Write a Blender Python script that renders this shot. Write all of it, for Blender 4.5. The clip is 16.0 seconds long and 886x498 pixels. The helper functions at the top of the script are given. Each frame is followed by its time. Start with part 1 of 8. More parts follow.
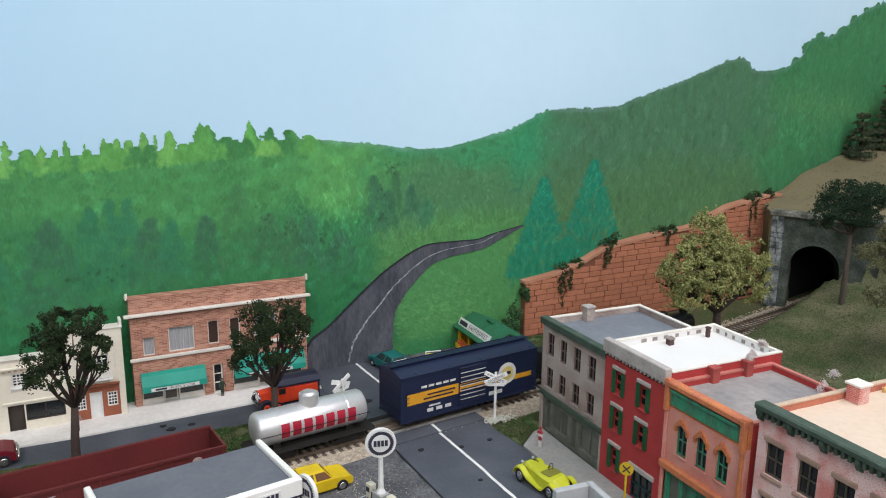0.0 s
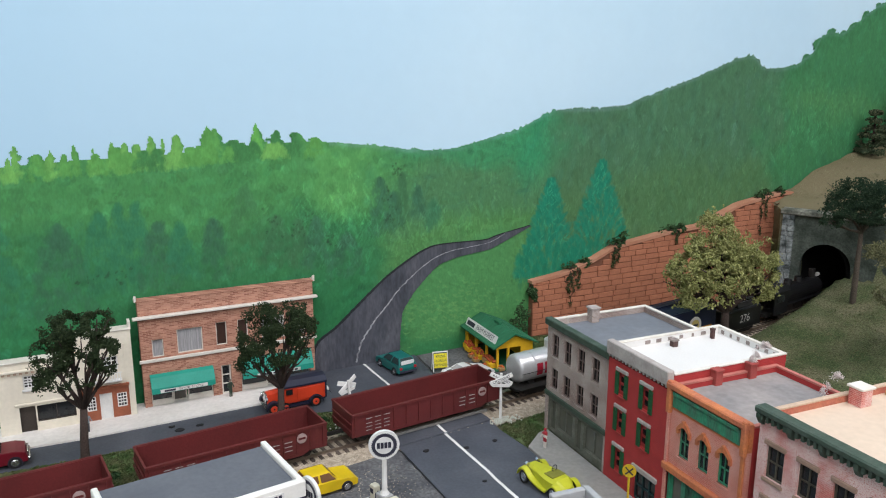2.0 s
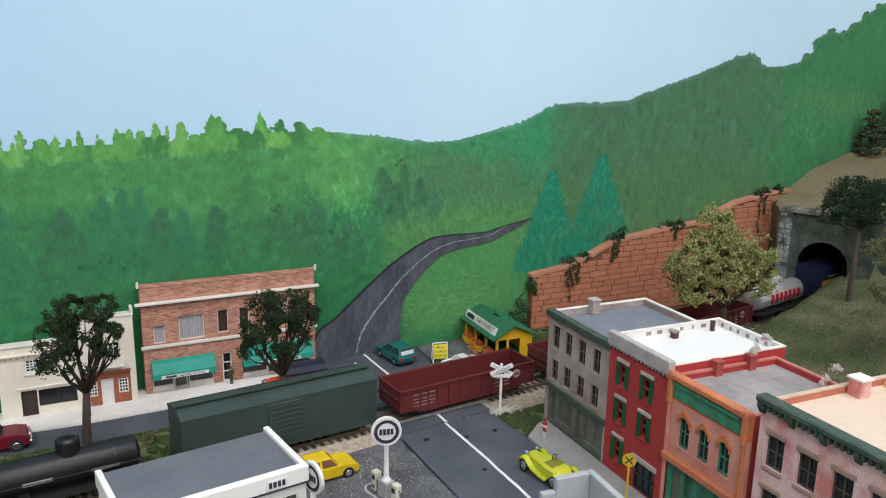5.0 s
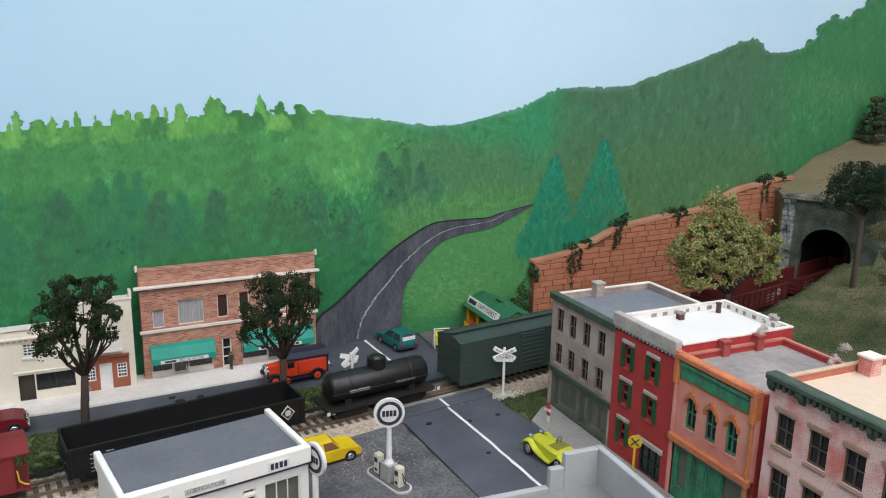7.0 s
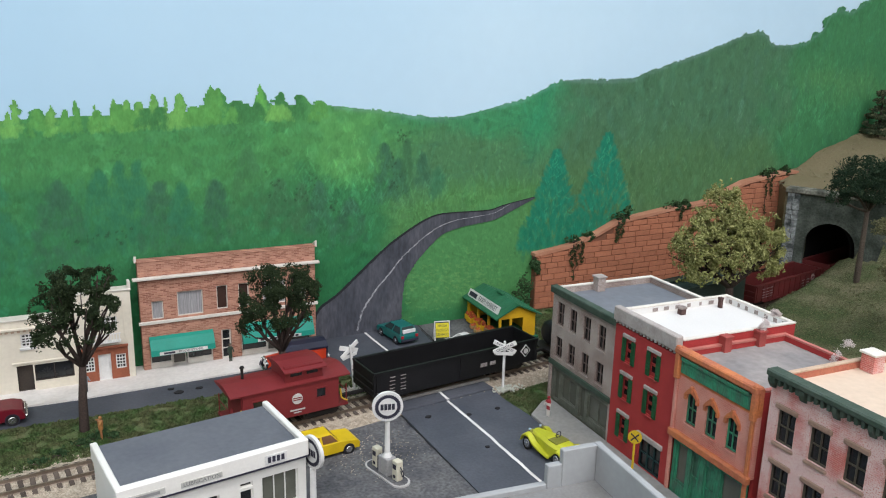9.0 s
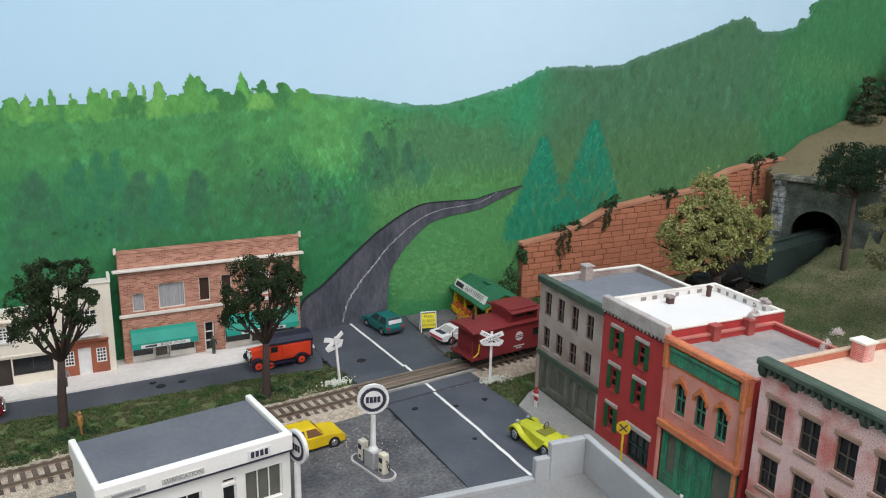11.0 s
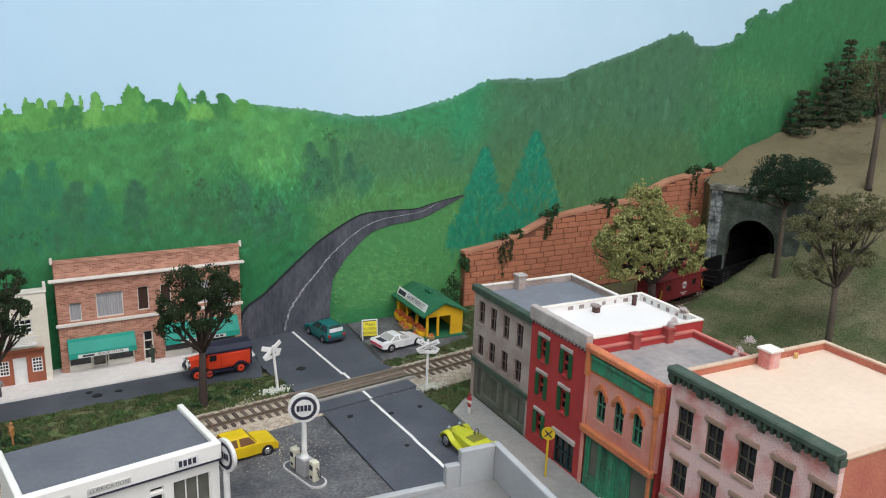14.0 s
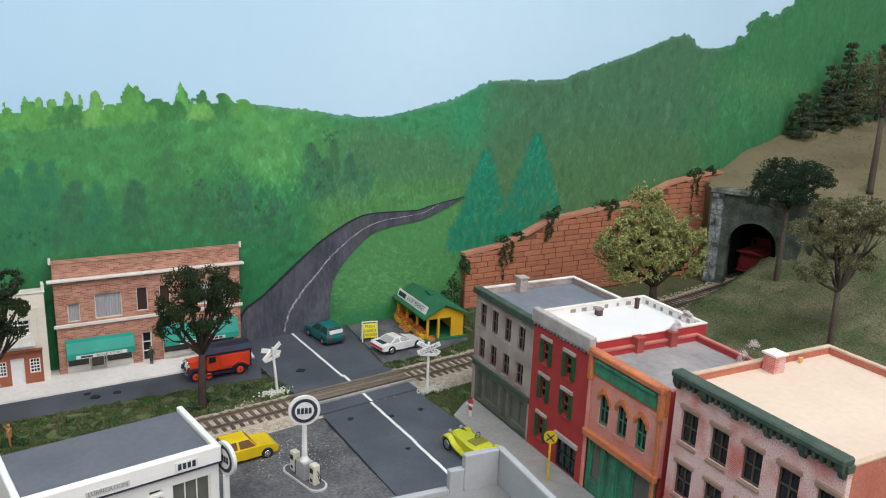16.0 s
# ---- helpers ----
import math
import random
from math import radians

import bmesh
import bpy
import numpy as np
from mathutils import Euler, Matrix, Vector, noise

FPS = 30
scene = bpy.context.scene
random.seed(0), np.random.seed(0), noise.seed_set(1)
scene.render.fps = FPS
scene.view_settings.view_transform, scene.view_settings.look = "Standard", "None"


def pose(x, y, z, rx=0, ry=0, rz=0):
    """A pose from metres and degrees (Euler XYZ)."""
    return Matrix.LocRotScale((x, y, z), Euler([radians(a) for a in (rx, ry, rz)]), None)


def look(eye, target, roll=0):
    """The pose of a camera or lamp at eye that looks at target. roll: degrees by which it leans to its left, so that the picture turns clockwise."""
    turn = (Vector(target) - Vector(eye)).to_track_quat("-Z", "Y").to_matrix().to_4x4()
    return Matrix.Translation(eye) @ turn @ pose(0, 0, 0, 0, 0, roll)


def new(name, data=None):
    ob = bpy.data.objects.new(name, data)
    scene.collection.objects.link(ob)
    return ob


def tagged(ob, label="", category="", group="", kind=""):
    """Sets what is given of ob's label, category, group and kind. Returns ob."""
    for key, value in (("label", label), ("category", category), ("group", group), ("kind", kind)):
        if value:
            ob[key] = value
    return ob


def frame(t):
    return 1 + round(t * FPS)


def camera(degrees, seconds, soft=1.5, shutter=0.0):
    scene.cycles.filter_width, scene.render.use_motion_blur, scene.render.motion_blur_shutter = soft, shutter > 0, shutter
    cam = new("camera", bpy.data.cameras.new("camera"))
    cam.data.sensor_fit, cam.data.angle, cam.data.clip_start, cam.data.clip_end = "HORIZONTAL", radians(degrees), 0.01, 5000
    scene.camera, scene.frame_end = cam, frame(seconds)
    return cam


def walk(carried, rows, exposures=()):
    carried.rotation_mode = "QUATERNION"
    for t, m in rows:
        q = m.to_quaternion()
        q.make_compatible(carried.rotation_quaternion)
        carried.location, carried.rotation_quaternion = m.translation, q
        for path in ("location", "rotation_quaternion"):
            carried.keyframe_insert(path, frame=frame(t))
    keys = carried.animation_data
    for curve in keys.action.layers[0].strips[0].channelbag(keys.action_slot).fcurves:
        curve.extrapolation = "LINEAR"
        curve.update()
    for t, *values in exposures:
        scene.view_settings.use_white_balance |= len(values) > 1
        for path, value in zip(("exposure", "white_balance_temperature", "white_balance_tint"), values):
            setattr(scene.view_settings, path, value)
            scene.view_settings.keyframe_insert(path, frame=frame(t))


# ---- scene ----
cam = camera(57.6, 16.0, soft=1.1)
PATH = [
    (0, (0.138, 0.12, 0.305), (0.961, 1.885, -0.154), 0.7),
    (0.5, (0.141, 0.124, 0.306), (0.986, 1.876, -0.16), 0.6),
    (1, (0.145, 0.119, 0.308), (0.986, 1.873, -0.16), 0.6),
    (1.5, (0.146, 0.119, 0.31), (0.953, 1.887, -0.161), 0.4),
    (2, (0.146, 0.115, 0.31), (0.932, 1.894, -0.158), 0.2),
    (2.5, (0.147, 0.113, 0.308), (0.951, 1.884, -0.157), 0.2),
    (3, (0.148, 0.114, 0.309), (0.959, 1.882, -0.156), 0.4),
    (3.5, (0.143, 0.113, 0.31), (0.96, 1.878, -0.155), 0.8),
    (4, (0.14, 0.112, 0.31), (0.937, 1.885, -0.158), 1.0),
    (6.5, (0.136, 0.118, 0.292), (0.941, 1.886, -0.187), 1.2),
    (7, (0.136, 0.119, 0.291), (0.939, 1.886, -0.189), 1.1),
    (7.5, (0.138, 0.119, 0.291), (0.938, 1.887, -0.192), 1.2),
    (8, (0.137, 0.122, 0.292), (0.936, 1.888, -0.2), 1.3),
    (8.5, (0.139, 0.121, 0.293), (0.94, 1.884, -0.206), 1.3),
    (9, (0.14, 0.122, 0.291), (0.934, 1.888, -0.21), 1.4),
    (11.3, (0.147, 0.13, 0.289), (0.969, 1.875, -0.239), 1.3),
    (11.5, (0.157, 0.123, 0.29), (0.956, 1.88, -0.234), 1.2),
    (12, (0.162, 0.119, 0.295), (1.006, 1.855, -0.227), 1.4),
    (12.5, (0.164, 0.117, 0.296), (1.047, 1.835, -0.221), 1.7),
    (13, (0.164, 0.115, 0.297), (1.041, 1.836, -0.221), 1.7),
    (13.5, (0.166, 0.111, 0.298), (1.027, 1.841, -0.217), 1.6),
    (14, (0.161, 0.109, 0.298), (1.061, 1.819, -0.216), 2.0),
    (14.5, (0.161, 0.108, 0.296), (1.063, 1.818, -0.213), 1.9),
    (15, (0.158, 0.111, 0.298), (1.061, 1.821, -0.213), 2.1),
    (15.5, (0.158, 0.112, 0.298), (1.064, 1.82, -0.213), 2.1),
    (16, (0.16, 0.114, 0.297), (1.066, 1.823, -0.213), 2.3),
]
walk(cam, [(t, look(eye, target, roll)) for t, eye, target, roll in PATH])

# ---- light: a room with unseen fluorescent ceiling panels ----
world = bpy.data.worlds.new("room_air")
scene.world = world
world.use_nodes = True
world.node_tree.nodes["Background"].inputs[0].default_value = (0.80, 0.90, 1.0, 1)
world.node_tree.nodes["Background"].inputs[1].default_value = 0.25


def ceiling_lamp(x, y, sx, sy, watts):
    data = bpy.data.lights.new("ceiling_panel", "AREA")
    data.shape, data.size, data.size_y, data.energy = "RECTANGLE", sx, sy, watts
    data.color = (0.985, 0.968, 1.0)
    ob = new("ceiling_panel", data)
    ob.matrix_world = pose(x, y, 1.46, 0, 0, 0)
    return ob


ceiling_lamp(0.65, 0.03, 1.4, 0.35, 17.8)
ceiling_lamp(1.25, -0.9, 1.3, 0.35, 14)
# Three further panels, added as fill to brighten the west-facing fronts.
ceiling_lamp(-0.45, -0.5, 0.35, 1.3, 16)
ceiling_lamp(-0.75, -1.5, 1.3, 0.35, 15)
ceiling_lamp(0.45, -1.6, 1.3, 0.35, 15)
scene.view_settings.exposure = 0.0

# ---- materials ----


def M(name, col, rough=0.6, metal=0.0, col2=None, scale=60.0, var=0.12, fine=700.0, bump=0.15, rand=0.0, stretch=None, spec=0.4):
    """Base colour drifting to col2 over large noise, fine grain over both, fine bump; rand: value spread from object to object."""
    m = bpy.data.materials.new(name)
    m.use_nodes = True
    nt = m.node_tree
    n, l = nt.nodes, nt.links
    b = n["Principled BSDF"]
    b.inputs["Roughness"].default_value, b.inputs["Metallic"].default_value = rough, metal
    b.inputs["Specular IOR Level"].default_value = spec
    tc = n.new("ShaderNodeTexCoord")
    src = tc.outputs["Object"]
    if stretch:
        mp = n.new("ShaderNodeMapping")
        mp.inputs["Scale"].default_value = stretch
        l.new(src, mp.inputs[0])
        src = mp.outputs[0]
    big = n.new("ShaderNodeTexNoise")
    big.inputs["Scale"].default_value, big.inputs["Detail"].default_value = scale, 4
    l.new(src, big.inputs["Vector"])
    rmp = n.new("ShaderNodeValToRGB")
    rmp.color_ramp.elements[0].position, rmp.color_ramp.elements[1].position = 0.36, 0.64
    c2 = col2 or tuple(c * 0.8 for c in col)
    rmp.color_ramp.elements[0].color, rmp.color_ramp.elements[1].color = (*col, 1), (*c2, 1)
    l.new(big.outputs["Fac"], rmp.inputs[0])
    fn = n.new("ShaderNodeTexNoise")
    fn.inputs["Scale"].default_value, fn.inputs["Detail"].default_value = fine, 3
    l.new(src, fn.inputs["Vector"])
    mr = n.new("ShaderNodeMapRange")
    mr.inputs["From Min"].default_value, mr.inputs["From Max"].default_value = 0.25, 0.75
    mr.inputs["To Min"].default_value, mr.inputs["To Max"].default_value = 1 - var, 1 + var
    l.new(fn.outputs["Fac"], mr.inputs[0])
    val = mr.outputs[0]
    if rand:
        oi = n.new("ShaderNodeObjectInfo")
        r2 = n.new("ShaderNodeMapRange")
        r2.inputs["To Min"].default_value, r2.inputs["To Max"].default_value = 1 - rand, 1 + rand
        l.new(oi.outputs["Random"], r2.inputs[0])
        mu = n.new("ShaderNodeMath")
        mu.operation = "MULTIPLY"
        l.new(val, mu.inputs[0])
        l.new(r2.outputs[0], mu.inputs[1])
        val = mu.outputs[0]
    mx = n.new("ShaderNodeVectorMath")
    mx.operation = "SCALE"
    l.new(rmp.outputs[0], mx.inputs[0])
    l.new(val, mx.inputs["Scale"])
    l.new(mx.outputs[0], b.inputs["Base Color"])
    if bump:
        bp = n.new("ShaderNodeBump")
        bp.inputs["Strength"].default_value, bp.inputs["Distance"].default_value = bump, 0.001
        l.new(fn.outputs["Fac"], bp.inputs["Height"])
        l.new(bp.outputs[0], b.inputs["Normal"])
    return m


def brick_mat(name, c1, c2, mortar, w, h, swap="XZ", chalk=None):
    """Printed or moulded small brick courses, w by h metres."""
    m = M(name, c1, 0.85)
    nt = m.node_tree
    n, l = nt.nodes, nt.links
    b = n["Principled BSDF"]
    tc = n.new("ShaderNodeTexCoord")
    sp = n.new("ShaderNodeSeparateXYZ")
    cb = n.new("ShaderNodeCombineXYZ")
    l.new(tc.outputs["Object"], sp.inputs[0])
    ad = n.new("ShaderNodeMath")
    l.new(sp.outputs["X"], ad.inputs[0])
    l.new(sp.outputs["Y"], ad.inputs[1])
    l.new(ad.outputs[0], cb.inputs["X"])
    l.new(sp.outputs["Z"], cb.inputs["Y"])
    br = n.new("ShaderNodeTexBrick")
    br.inputs["Scale"].default_value = 1.0
    br.inputs["Brick Width"].default_value, br.inputs["Row Height"].default_value = w, h
    br.inputs["Mortar Size"].default_value = h * 0.12
    br.inputs["Color1"].default_value, br.inputs["Color2"].default_value = (*c1, 1), (*c2, 1)
    br.inputs["Mortar"].default_value = (*mortar, 1)
    l.new(cb.outputs[0], br.inputs["Vector"])
    ns = n.new("ShaderNodeTexNoise")
    ns.inputs["Scale"].default_value, ns.inputs["Detail"].default_value = 90, 5
    l.new(tc.outputs["Object"], ns.inputs["Vector"])
    mix = n.new("ShaderNodeMix")
    mix.data_type = "RGBA"
    rp = n.new("ShaderNodeMapRange")
    rp.inputs["From Min"].default_value, rp.inputs["From Max"].default_value = 0.48, 0.66
    rp.inputs["To Max"].default_value = 0.75 if chalk else 0.25
    l.new(ns.outputs["Fac"], rp.inputs[0])
    l.new(rp.outputs[0], mix.inputs["Factor"])
    l.new(br.outputs["Color"], mix.inputs["A"])
    mix.inputs["B"].default_value = (*(chalk or tuple(c * 0.55 for c in c1)), 1)
    l.new(mix.outputs["Result"], b.inputs["Base Color"])
    bp = n.new("ShaderNodeBump")
    bp.inputs["Strength"].default_value, bp.inputs["Distance"].default_value = 0.35, 0.0006
    bp.invert = True
    l.new(br.outputs["Fac"], bp.inputs["Height"])
    l.new(bp.outputs[0], b.inputs["Normal"])
    return m


def washed_mat(name, brick, wash, mortar, w, h, lo, hi, amount=0.85):
    """Moulded bricks under a rubbed-on pale wash that is worn off in patches."""
    m = brick_mat(name, brick, tuple(c * 0.82 for c in brick), mortar, w, h)
    n, l = m.node_tree.nodes, m.node_tree.links
    pb = n["Principled BSDF"]
    old = pb.inputs["Base Color"].links[0].from_socket
    tc = n.new("ShaderNodeTexCoord")
    fac = None
    for scale, detail, a, b, top in ((38, 5, lo, hi, amount), (1300, 2, 0.30, 0.52, 1.0)):
        t = n.new("ShaderNodeTexNoise")
        t.inputs["Scale"].default_value, t.inputs["Detail"].default_value = scale, detail
        l.new(tc.outputs["Object"], t.inputs["Vector"])
        r = n.new("ShaderNodeMapRange")
        r.inputs["From Min"].default_value, r.inputs["From Max"].default_value, r.inputs["To Max"].default_value = a, b, top
        l.new(t.outputs["Fac"], r.inputs[0])
        if fac is None:
            fac = r.outputs[0]
        else:
            mu = n.new("ShaderNodeMath")
            mu.operation = "MULTIPLY"
            l.new(fac, mu.inputs[0])
            l.new(r.outputs[0], mu.inputs[1])
            fac = mu.outputs[0]
    mx = n.new("ShaderNodeMix")
    mx.data_type = "RGBA"
    l.new(fac, mx.inputs["Factor"])
    l.new(old, mx.inputs["A"])
    mx.inputs["B"].default_value = (*wash, 1)
    l.new(mx.outputs["Result"], pb.inputs["Base Color"])
    return m


def glass_mat(name, tint=(0.03, 0.035, 0.04), rough=0.12):
    m = M(name, tint, rough, var=0.05, bump=0.0)
    m.node_tree.nodes["Principled BSDF"].inputs["Specular IOR Level"].default_value = 0.6
    return m


# ---- mesh helpers ----


def part(name, bm, mat, parent=None, label="", m=None, smooth=False):
    me = bpy.data.meshes.new(name)
    bmesh.ops.recalc_face_normals(bm, faces=bm.faces)
    bm.to_mesh(me)
    bm.free()
    if smooth:
        for p in me.polygons:
            p.use_smooth = True
    me.materials.append(mat)
    ob = new(name, me)
    if parent:
        ob.parent = parent
    if m is not None:
        ob.matrix_basis = m
    if label:
        ob["label"] = label
    return ob


def thing(name, m, label, category, group="", kind=""):
    ob = new(name)
    ob.empty_display_size = 0.01
    ob.matrix_basis = m
    return tagged(ob, label, category, group, kind)


def B():
    return bmesh.new()


def box(bm, x0, x1, y0, y1, z0, z1):
    v = [bm.verts.new(p) for p in ((x0, y0, z0), (x1, y0, z0), (x1, y1, z0), (x0, y1, z0), (x0, y0, z1), (x1, y0, z1), (x1, y1, z1), (x0, y1, z1))]
    for f in ((0, 3, 2, 1), (4, 5, 6, 7), (0, 1, 5, 4), (1, 2, 6, 5), (2, 3, 7, 6), (3, 0, 4, 7)):
        bm.faces.new([v[i] for i in f])
    return bm


def boxes(*rows):
    bm = B()
    for r in rows:
        box(bm, *r)
    return bm


def bevel(bm, w, seg=1):
    bmesh.ops.bevel(bm, geom=list(bm.edges), offset=w, segments=seg, affect="EDGES", profile=0.5)
    return bm


def prism(bm, pts, y0, y1, axis="y"):
    """A polygon in x and z, pushed along y; or with axis 'x' a polygon in y and z; 'z' in x and y."""
    put = {"y": lambda a, b, c: (a, c, b), "x": lambda a, b, c: (c, a, b), "z": lambda a, b, c: (a, b, c)}[axis]
    lo = [bm.verts.new(put(a, b, y0)) for a, b in pts]
    hi = [bm.verts.new(put(a, b, y1)) for a, b in pts]
    bm.faces.new(lo)
    bm.faces.new(hi[::-1])
    k = len(pts)
    for i in range(k):
        bm.faces.new((lo[i], lo[(i + 1) % k], hi[(i + 1) % k], hi[i]))
    return bm


def tube(bm, p0, p1, r0, r1=None, seg=10, caps=True):
    p0, p1 = Vector(p0), Vector(p1)
    r1 = r0 if r1 is None else r1
    q = (p1 - p0).to_track_quat("Z", "Y").to_matrix()
    rings = []
    for p, r in ((p0, r0), (p1, r1)):
        rings.append([bm.verts.new(p + q @ Vector((r * math.cos(a), r * math.sin(a), 0))) for a in (2 * math.pi * i / seg for i in range(seg))])
    for i in range(seg):
        bm.faces.new((rings[0][i], rings[0][(i + 1) % seg], rings[1][(i + 1) % seg], rings[1][i]))
    if caps:
        bm.faces.new(rings[0][::-1])
        bm.faces.new(rings[1])
    return bm


def loft(bm, rings, closed=True, caps=True):
    vs = [[bm.verts.new(p) for p in r] for r in rings]
    k = len(rings[0])
    for a, b in zip(vs, vs[1:]):
        for i in range(k if closed else k - 1):
            bm.faces.new((a[i], a[(i + 1) % k], b[(i + 1) % k], b[i]))
    if caps:
        bm.faces.new(vs[0][::-1])
        bm.faces.new(vs[-1])
    return bm


def holed(bm, w, h, y0, y1, holes, x0=0.0, z0=0.0):
    """A wall panel with rectangular openings (x0, x1, z0, z1), made of the cells between them."""
    xs = sorted({x0, w, *(v for o in holes for v in o[:2])})
    zs = sorted({z0, h, *(v for o in holes for v in o[2:])})
    for a, b in zip(xs, xs[1:]):
        for c, d in zip(zs, zs[1:]):
            if not any(o[0] - 1e-6 <= a and b <= o[1] + 1e-6 and o[2] - 1e-6 <= c and d <= o[3] + 1e-6 for o in holes):
                box(bm, a, b, y0, y1, c, d)
    bmesh.ops.remove_doubles(bm, verts=bm.verts, dist=1e-6)
    return bm


def text_mesh(body, size, extrude=0.0):
    cu = bpy.data.curves.new("letters", "FONT")
    cu.body, cu.size, cu.extrude = body, size, extrude
    cu.align_x, cu.align_y = "CENTER", "CENTER"
    tmp = bpy.data.objects.new("letters", cu)
    me = bpy.data.meshes.new_from_object(tmp)
    bpy.data.objects.remove(tmp)
    return me


def letters(name, body, size, mat, parent, m, sx=1.0):
    me = text_mesh(body, size)
    me.transform(Matrix.Diagonal((sx, 1, 1, 1)))
    me.materials.append(mat)
    ob = new(name, me)
    ob.parent, ob.matrix_basis = parent, m
    return ob


def lerp(x, pts):
    for (a, p), (b, q) in zip(pts, pts[1:]):
        if x <= b:
            return p + (q - p) * max(0.0, (x - a) / (b - a))
    return pts[-1][1]


def smooth(t):
    t = max(0.0, min(1.0, t))
    return t * t * (3 - 2 * t)


# ---- the railway's line ----
TURN_X = 1.05


def track_at(s):
    """Centre of the track and heading (degrees), s metres from the crossing; inside the hill it turns on a 0.6 m curve."""
    if s <= LINE_S[-1]:
        i = int(np.searchsorted(LINE_S, s))
        i = max(1, min(len(LINE_S) - 1, i))
        a, b = LINE[i - 1], LINE[i]
        f = (s - LINE_S[i - 1]) / (LINE_S[i] - LINE_S[i - 1])
        return a[0] + (b[0] - a[0]) * f, a[1] + (b[1] - a[1]) * f
    x, y = LINE[-1]
    g = math.atan2(y - LINE[-2][1], x - LINE[-2][0])
    turn = (s - LINE_S[-1]) / 0.6
    cx, cy = x + 0.6 * math.sin(g), y - 0.6 * math.cos(g)
    return cx - 0.6 * math.sin(g - turn), cy + 0.6 * math.cos(g - turn)


def line_y(x):
    y = 0.7257 + 0.15 * (x - 0.5)
    return y + 0.12 * (x - 0.52) ** 2 if x > 0.52 else y


LINE = [(x, line_y(x)) for x in np.arange(-1.3, TURN_X + 0.001, 0.01)]
LINE_S = [0.0]
for p, q in zip(LINE, LINE[1:]):
    LINE_S.append(LINE_S[-1] + math.hypot(q[0] - p[0], q[1] - p[1]))
zero = float(np.interp(0.4, [p[0] for p in LINE], LINE_S))
LINE_S = [s - zero for s in LINE_S]


def track_pose(s, reach=0.04):
    a, b = track_at(s - reach), track_at(s + reach)
    return pose((a[0] + b[0]) / 2, (a[1] + b[1]) / 2, 0.0045, 0, 0, math.degrees(math.atan2(b[1] - a[1], b[0] - a[0])))
TRAIN = []

# ---- materials in use ----
grass_m = M("grass_flock", (0.055, 0.085, 0.025), 0.95, col2=(0.10, 0.085, 0.045), scale=45, var=0.55, fine=900, bump=0.9)
turf_m = M("green_turf", (0.060, 0.115, 0.032), 0.95, col2=(0.115, 0.125, 0.055), scale=70, var=0.6, fine=1000, bump=1.0)
asphalt_m = M("asphalt_paint", (0.055, 0.062, 0.078), 0.7, col2=(0.080, 0.087, 0.106), scale=22, var=0.13, fine=500, bump=0.15)
lot_m = M("lot_asphalt", (0.066, 0.068, 0.076), 0.85, col2=(0.125, 0.125, 0.128), scale=38, var=0.45, fine=420, bump=0.35)
walk_m = M("sidewalk_concrete", (0.76, 0.73, 0.70), 0.85, col2=(0.68, 0.65, 0.61), scale=25, var=0.08, fine=300, bump=0.1)
walk2_m = M("grey_concrete", (0.24, 0.24, 0.23), 0.85, col2=(0.30, 0.29, 0.27), scale=25, var=0.12, fine=300, bump=0.1)
ballast_m = M("ballast_gravel", (0.50, 0.43, 0.34), 0.95, col2=(0.34, 0.285, 0.22), scale=260, var=0.5, fine=900, bump=1.0)
white_m = M("white_paint", (0.78, 0.78, 0.76), 0.6, var=0.06, bump=0.05)
crack_m = M("dark_joint", (0.015, 0.015, 0.017), 0.9)
rail_m = M("rail_steel", (0.33, 0.27, 0.22), 0.35, 0.8, var=0.2)
tie_m = M("tie_brown", (0.10, 0.077, 0.062), 0.85, rand=0.3)
plank_m = M("crossing_planks", (0.20, 0.155, 0.12), 0.8, col2=(0.12, 0.09, 0.07), scale=60, stretch=(0.2, 3, 1), var=0.3)
room_m = M("room_plaster", (0.80, 0.80, 0.79), 0.9, scale=4, fine=60, var=0.04)
floor_m = M("room_floor", (0.25, 0.24, 0.22), 0.8, scale=4, fine=60, var=0.08)
board_m = M("table_board", (0.22, 0.16, 0.10), 0.8, scale=12)
sky_m = M("sky_paint", (0.46, 0.655, 0.80), 0.8, col2=(0.53, 0.715, 0.84), scale=2.2, var=0.015, fine=60, bump=0.04)
# Darker blue to the west puts the light's falloff into the sky colour.
n, l = sky_m.node_tree.nodes, sky_m.node_tree.links
tc, sp, mr, mx = (n.new("ShaderNode" + k) for k in ("TexCoord", "SeparateXYZ", "MapRange", "Mix"))
l.new(tc.outputs["Object"], sp.inputs[0])
mr.inputs["From Min"].default_value, mr.inputs["From Max"].default_value = -0.35, 0.15
mr.inputs["To Min"].default_value, mr.inputs["To Max"].default_value = 0.75, 0.0
l.new(sp.outputs["X"], mr.inputs[0])
mx.data_type = "RGBA"
l.new(mr.outputs[0], mx.inputs["Factor"])
pb = n["Principled BSDF"]
l.new(pb.inputs["Base Color"].links[0].from_socket, mx.inputs["A"])
mx.inputs["B"].default_value = (0.365, 0.575, 0.735, 1)
l.new(mx.outputs["Result"], pb.inputs["Base Color"])
stone_m = M("portal_stone", (0.105, 0.125, 0.105), 0.9, col2=(0.040, 0.052, 0.042), scale=55, var=0.4, fine=420, bump=0.6)
pale_stone_m = M("portal_pale_stone", (0.30, 0.33, 0.335), 0.9, col2=(0.055, 0.068, 0.068), scale=110, var=0.4, fine=420, bump=0.7)
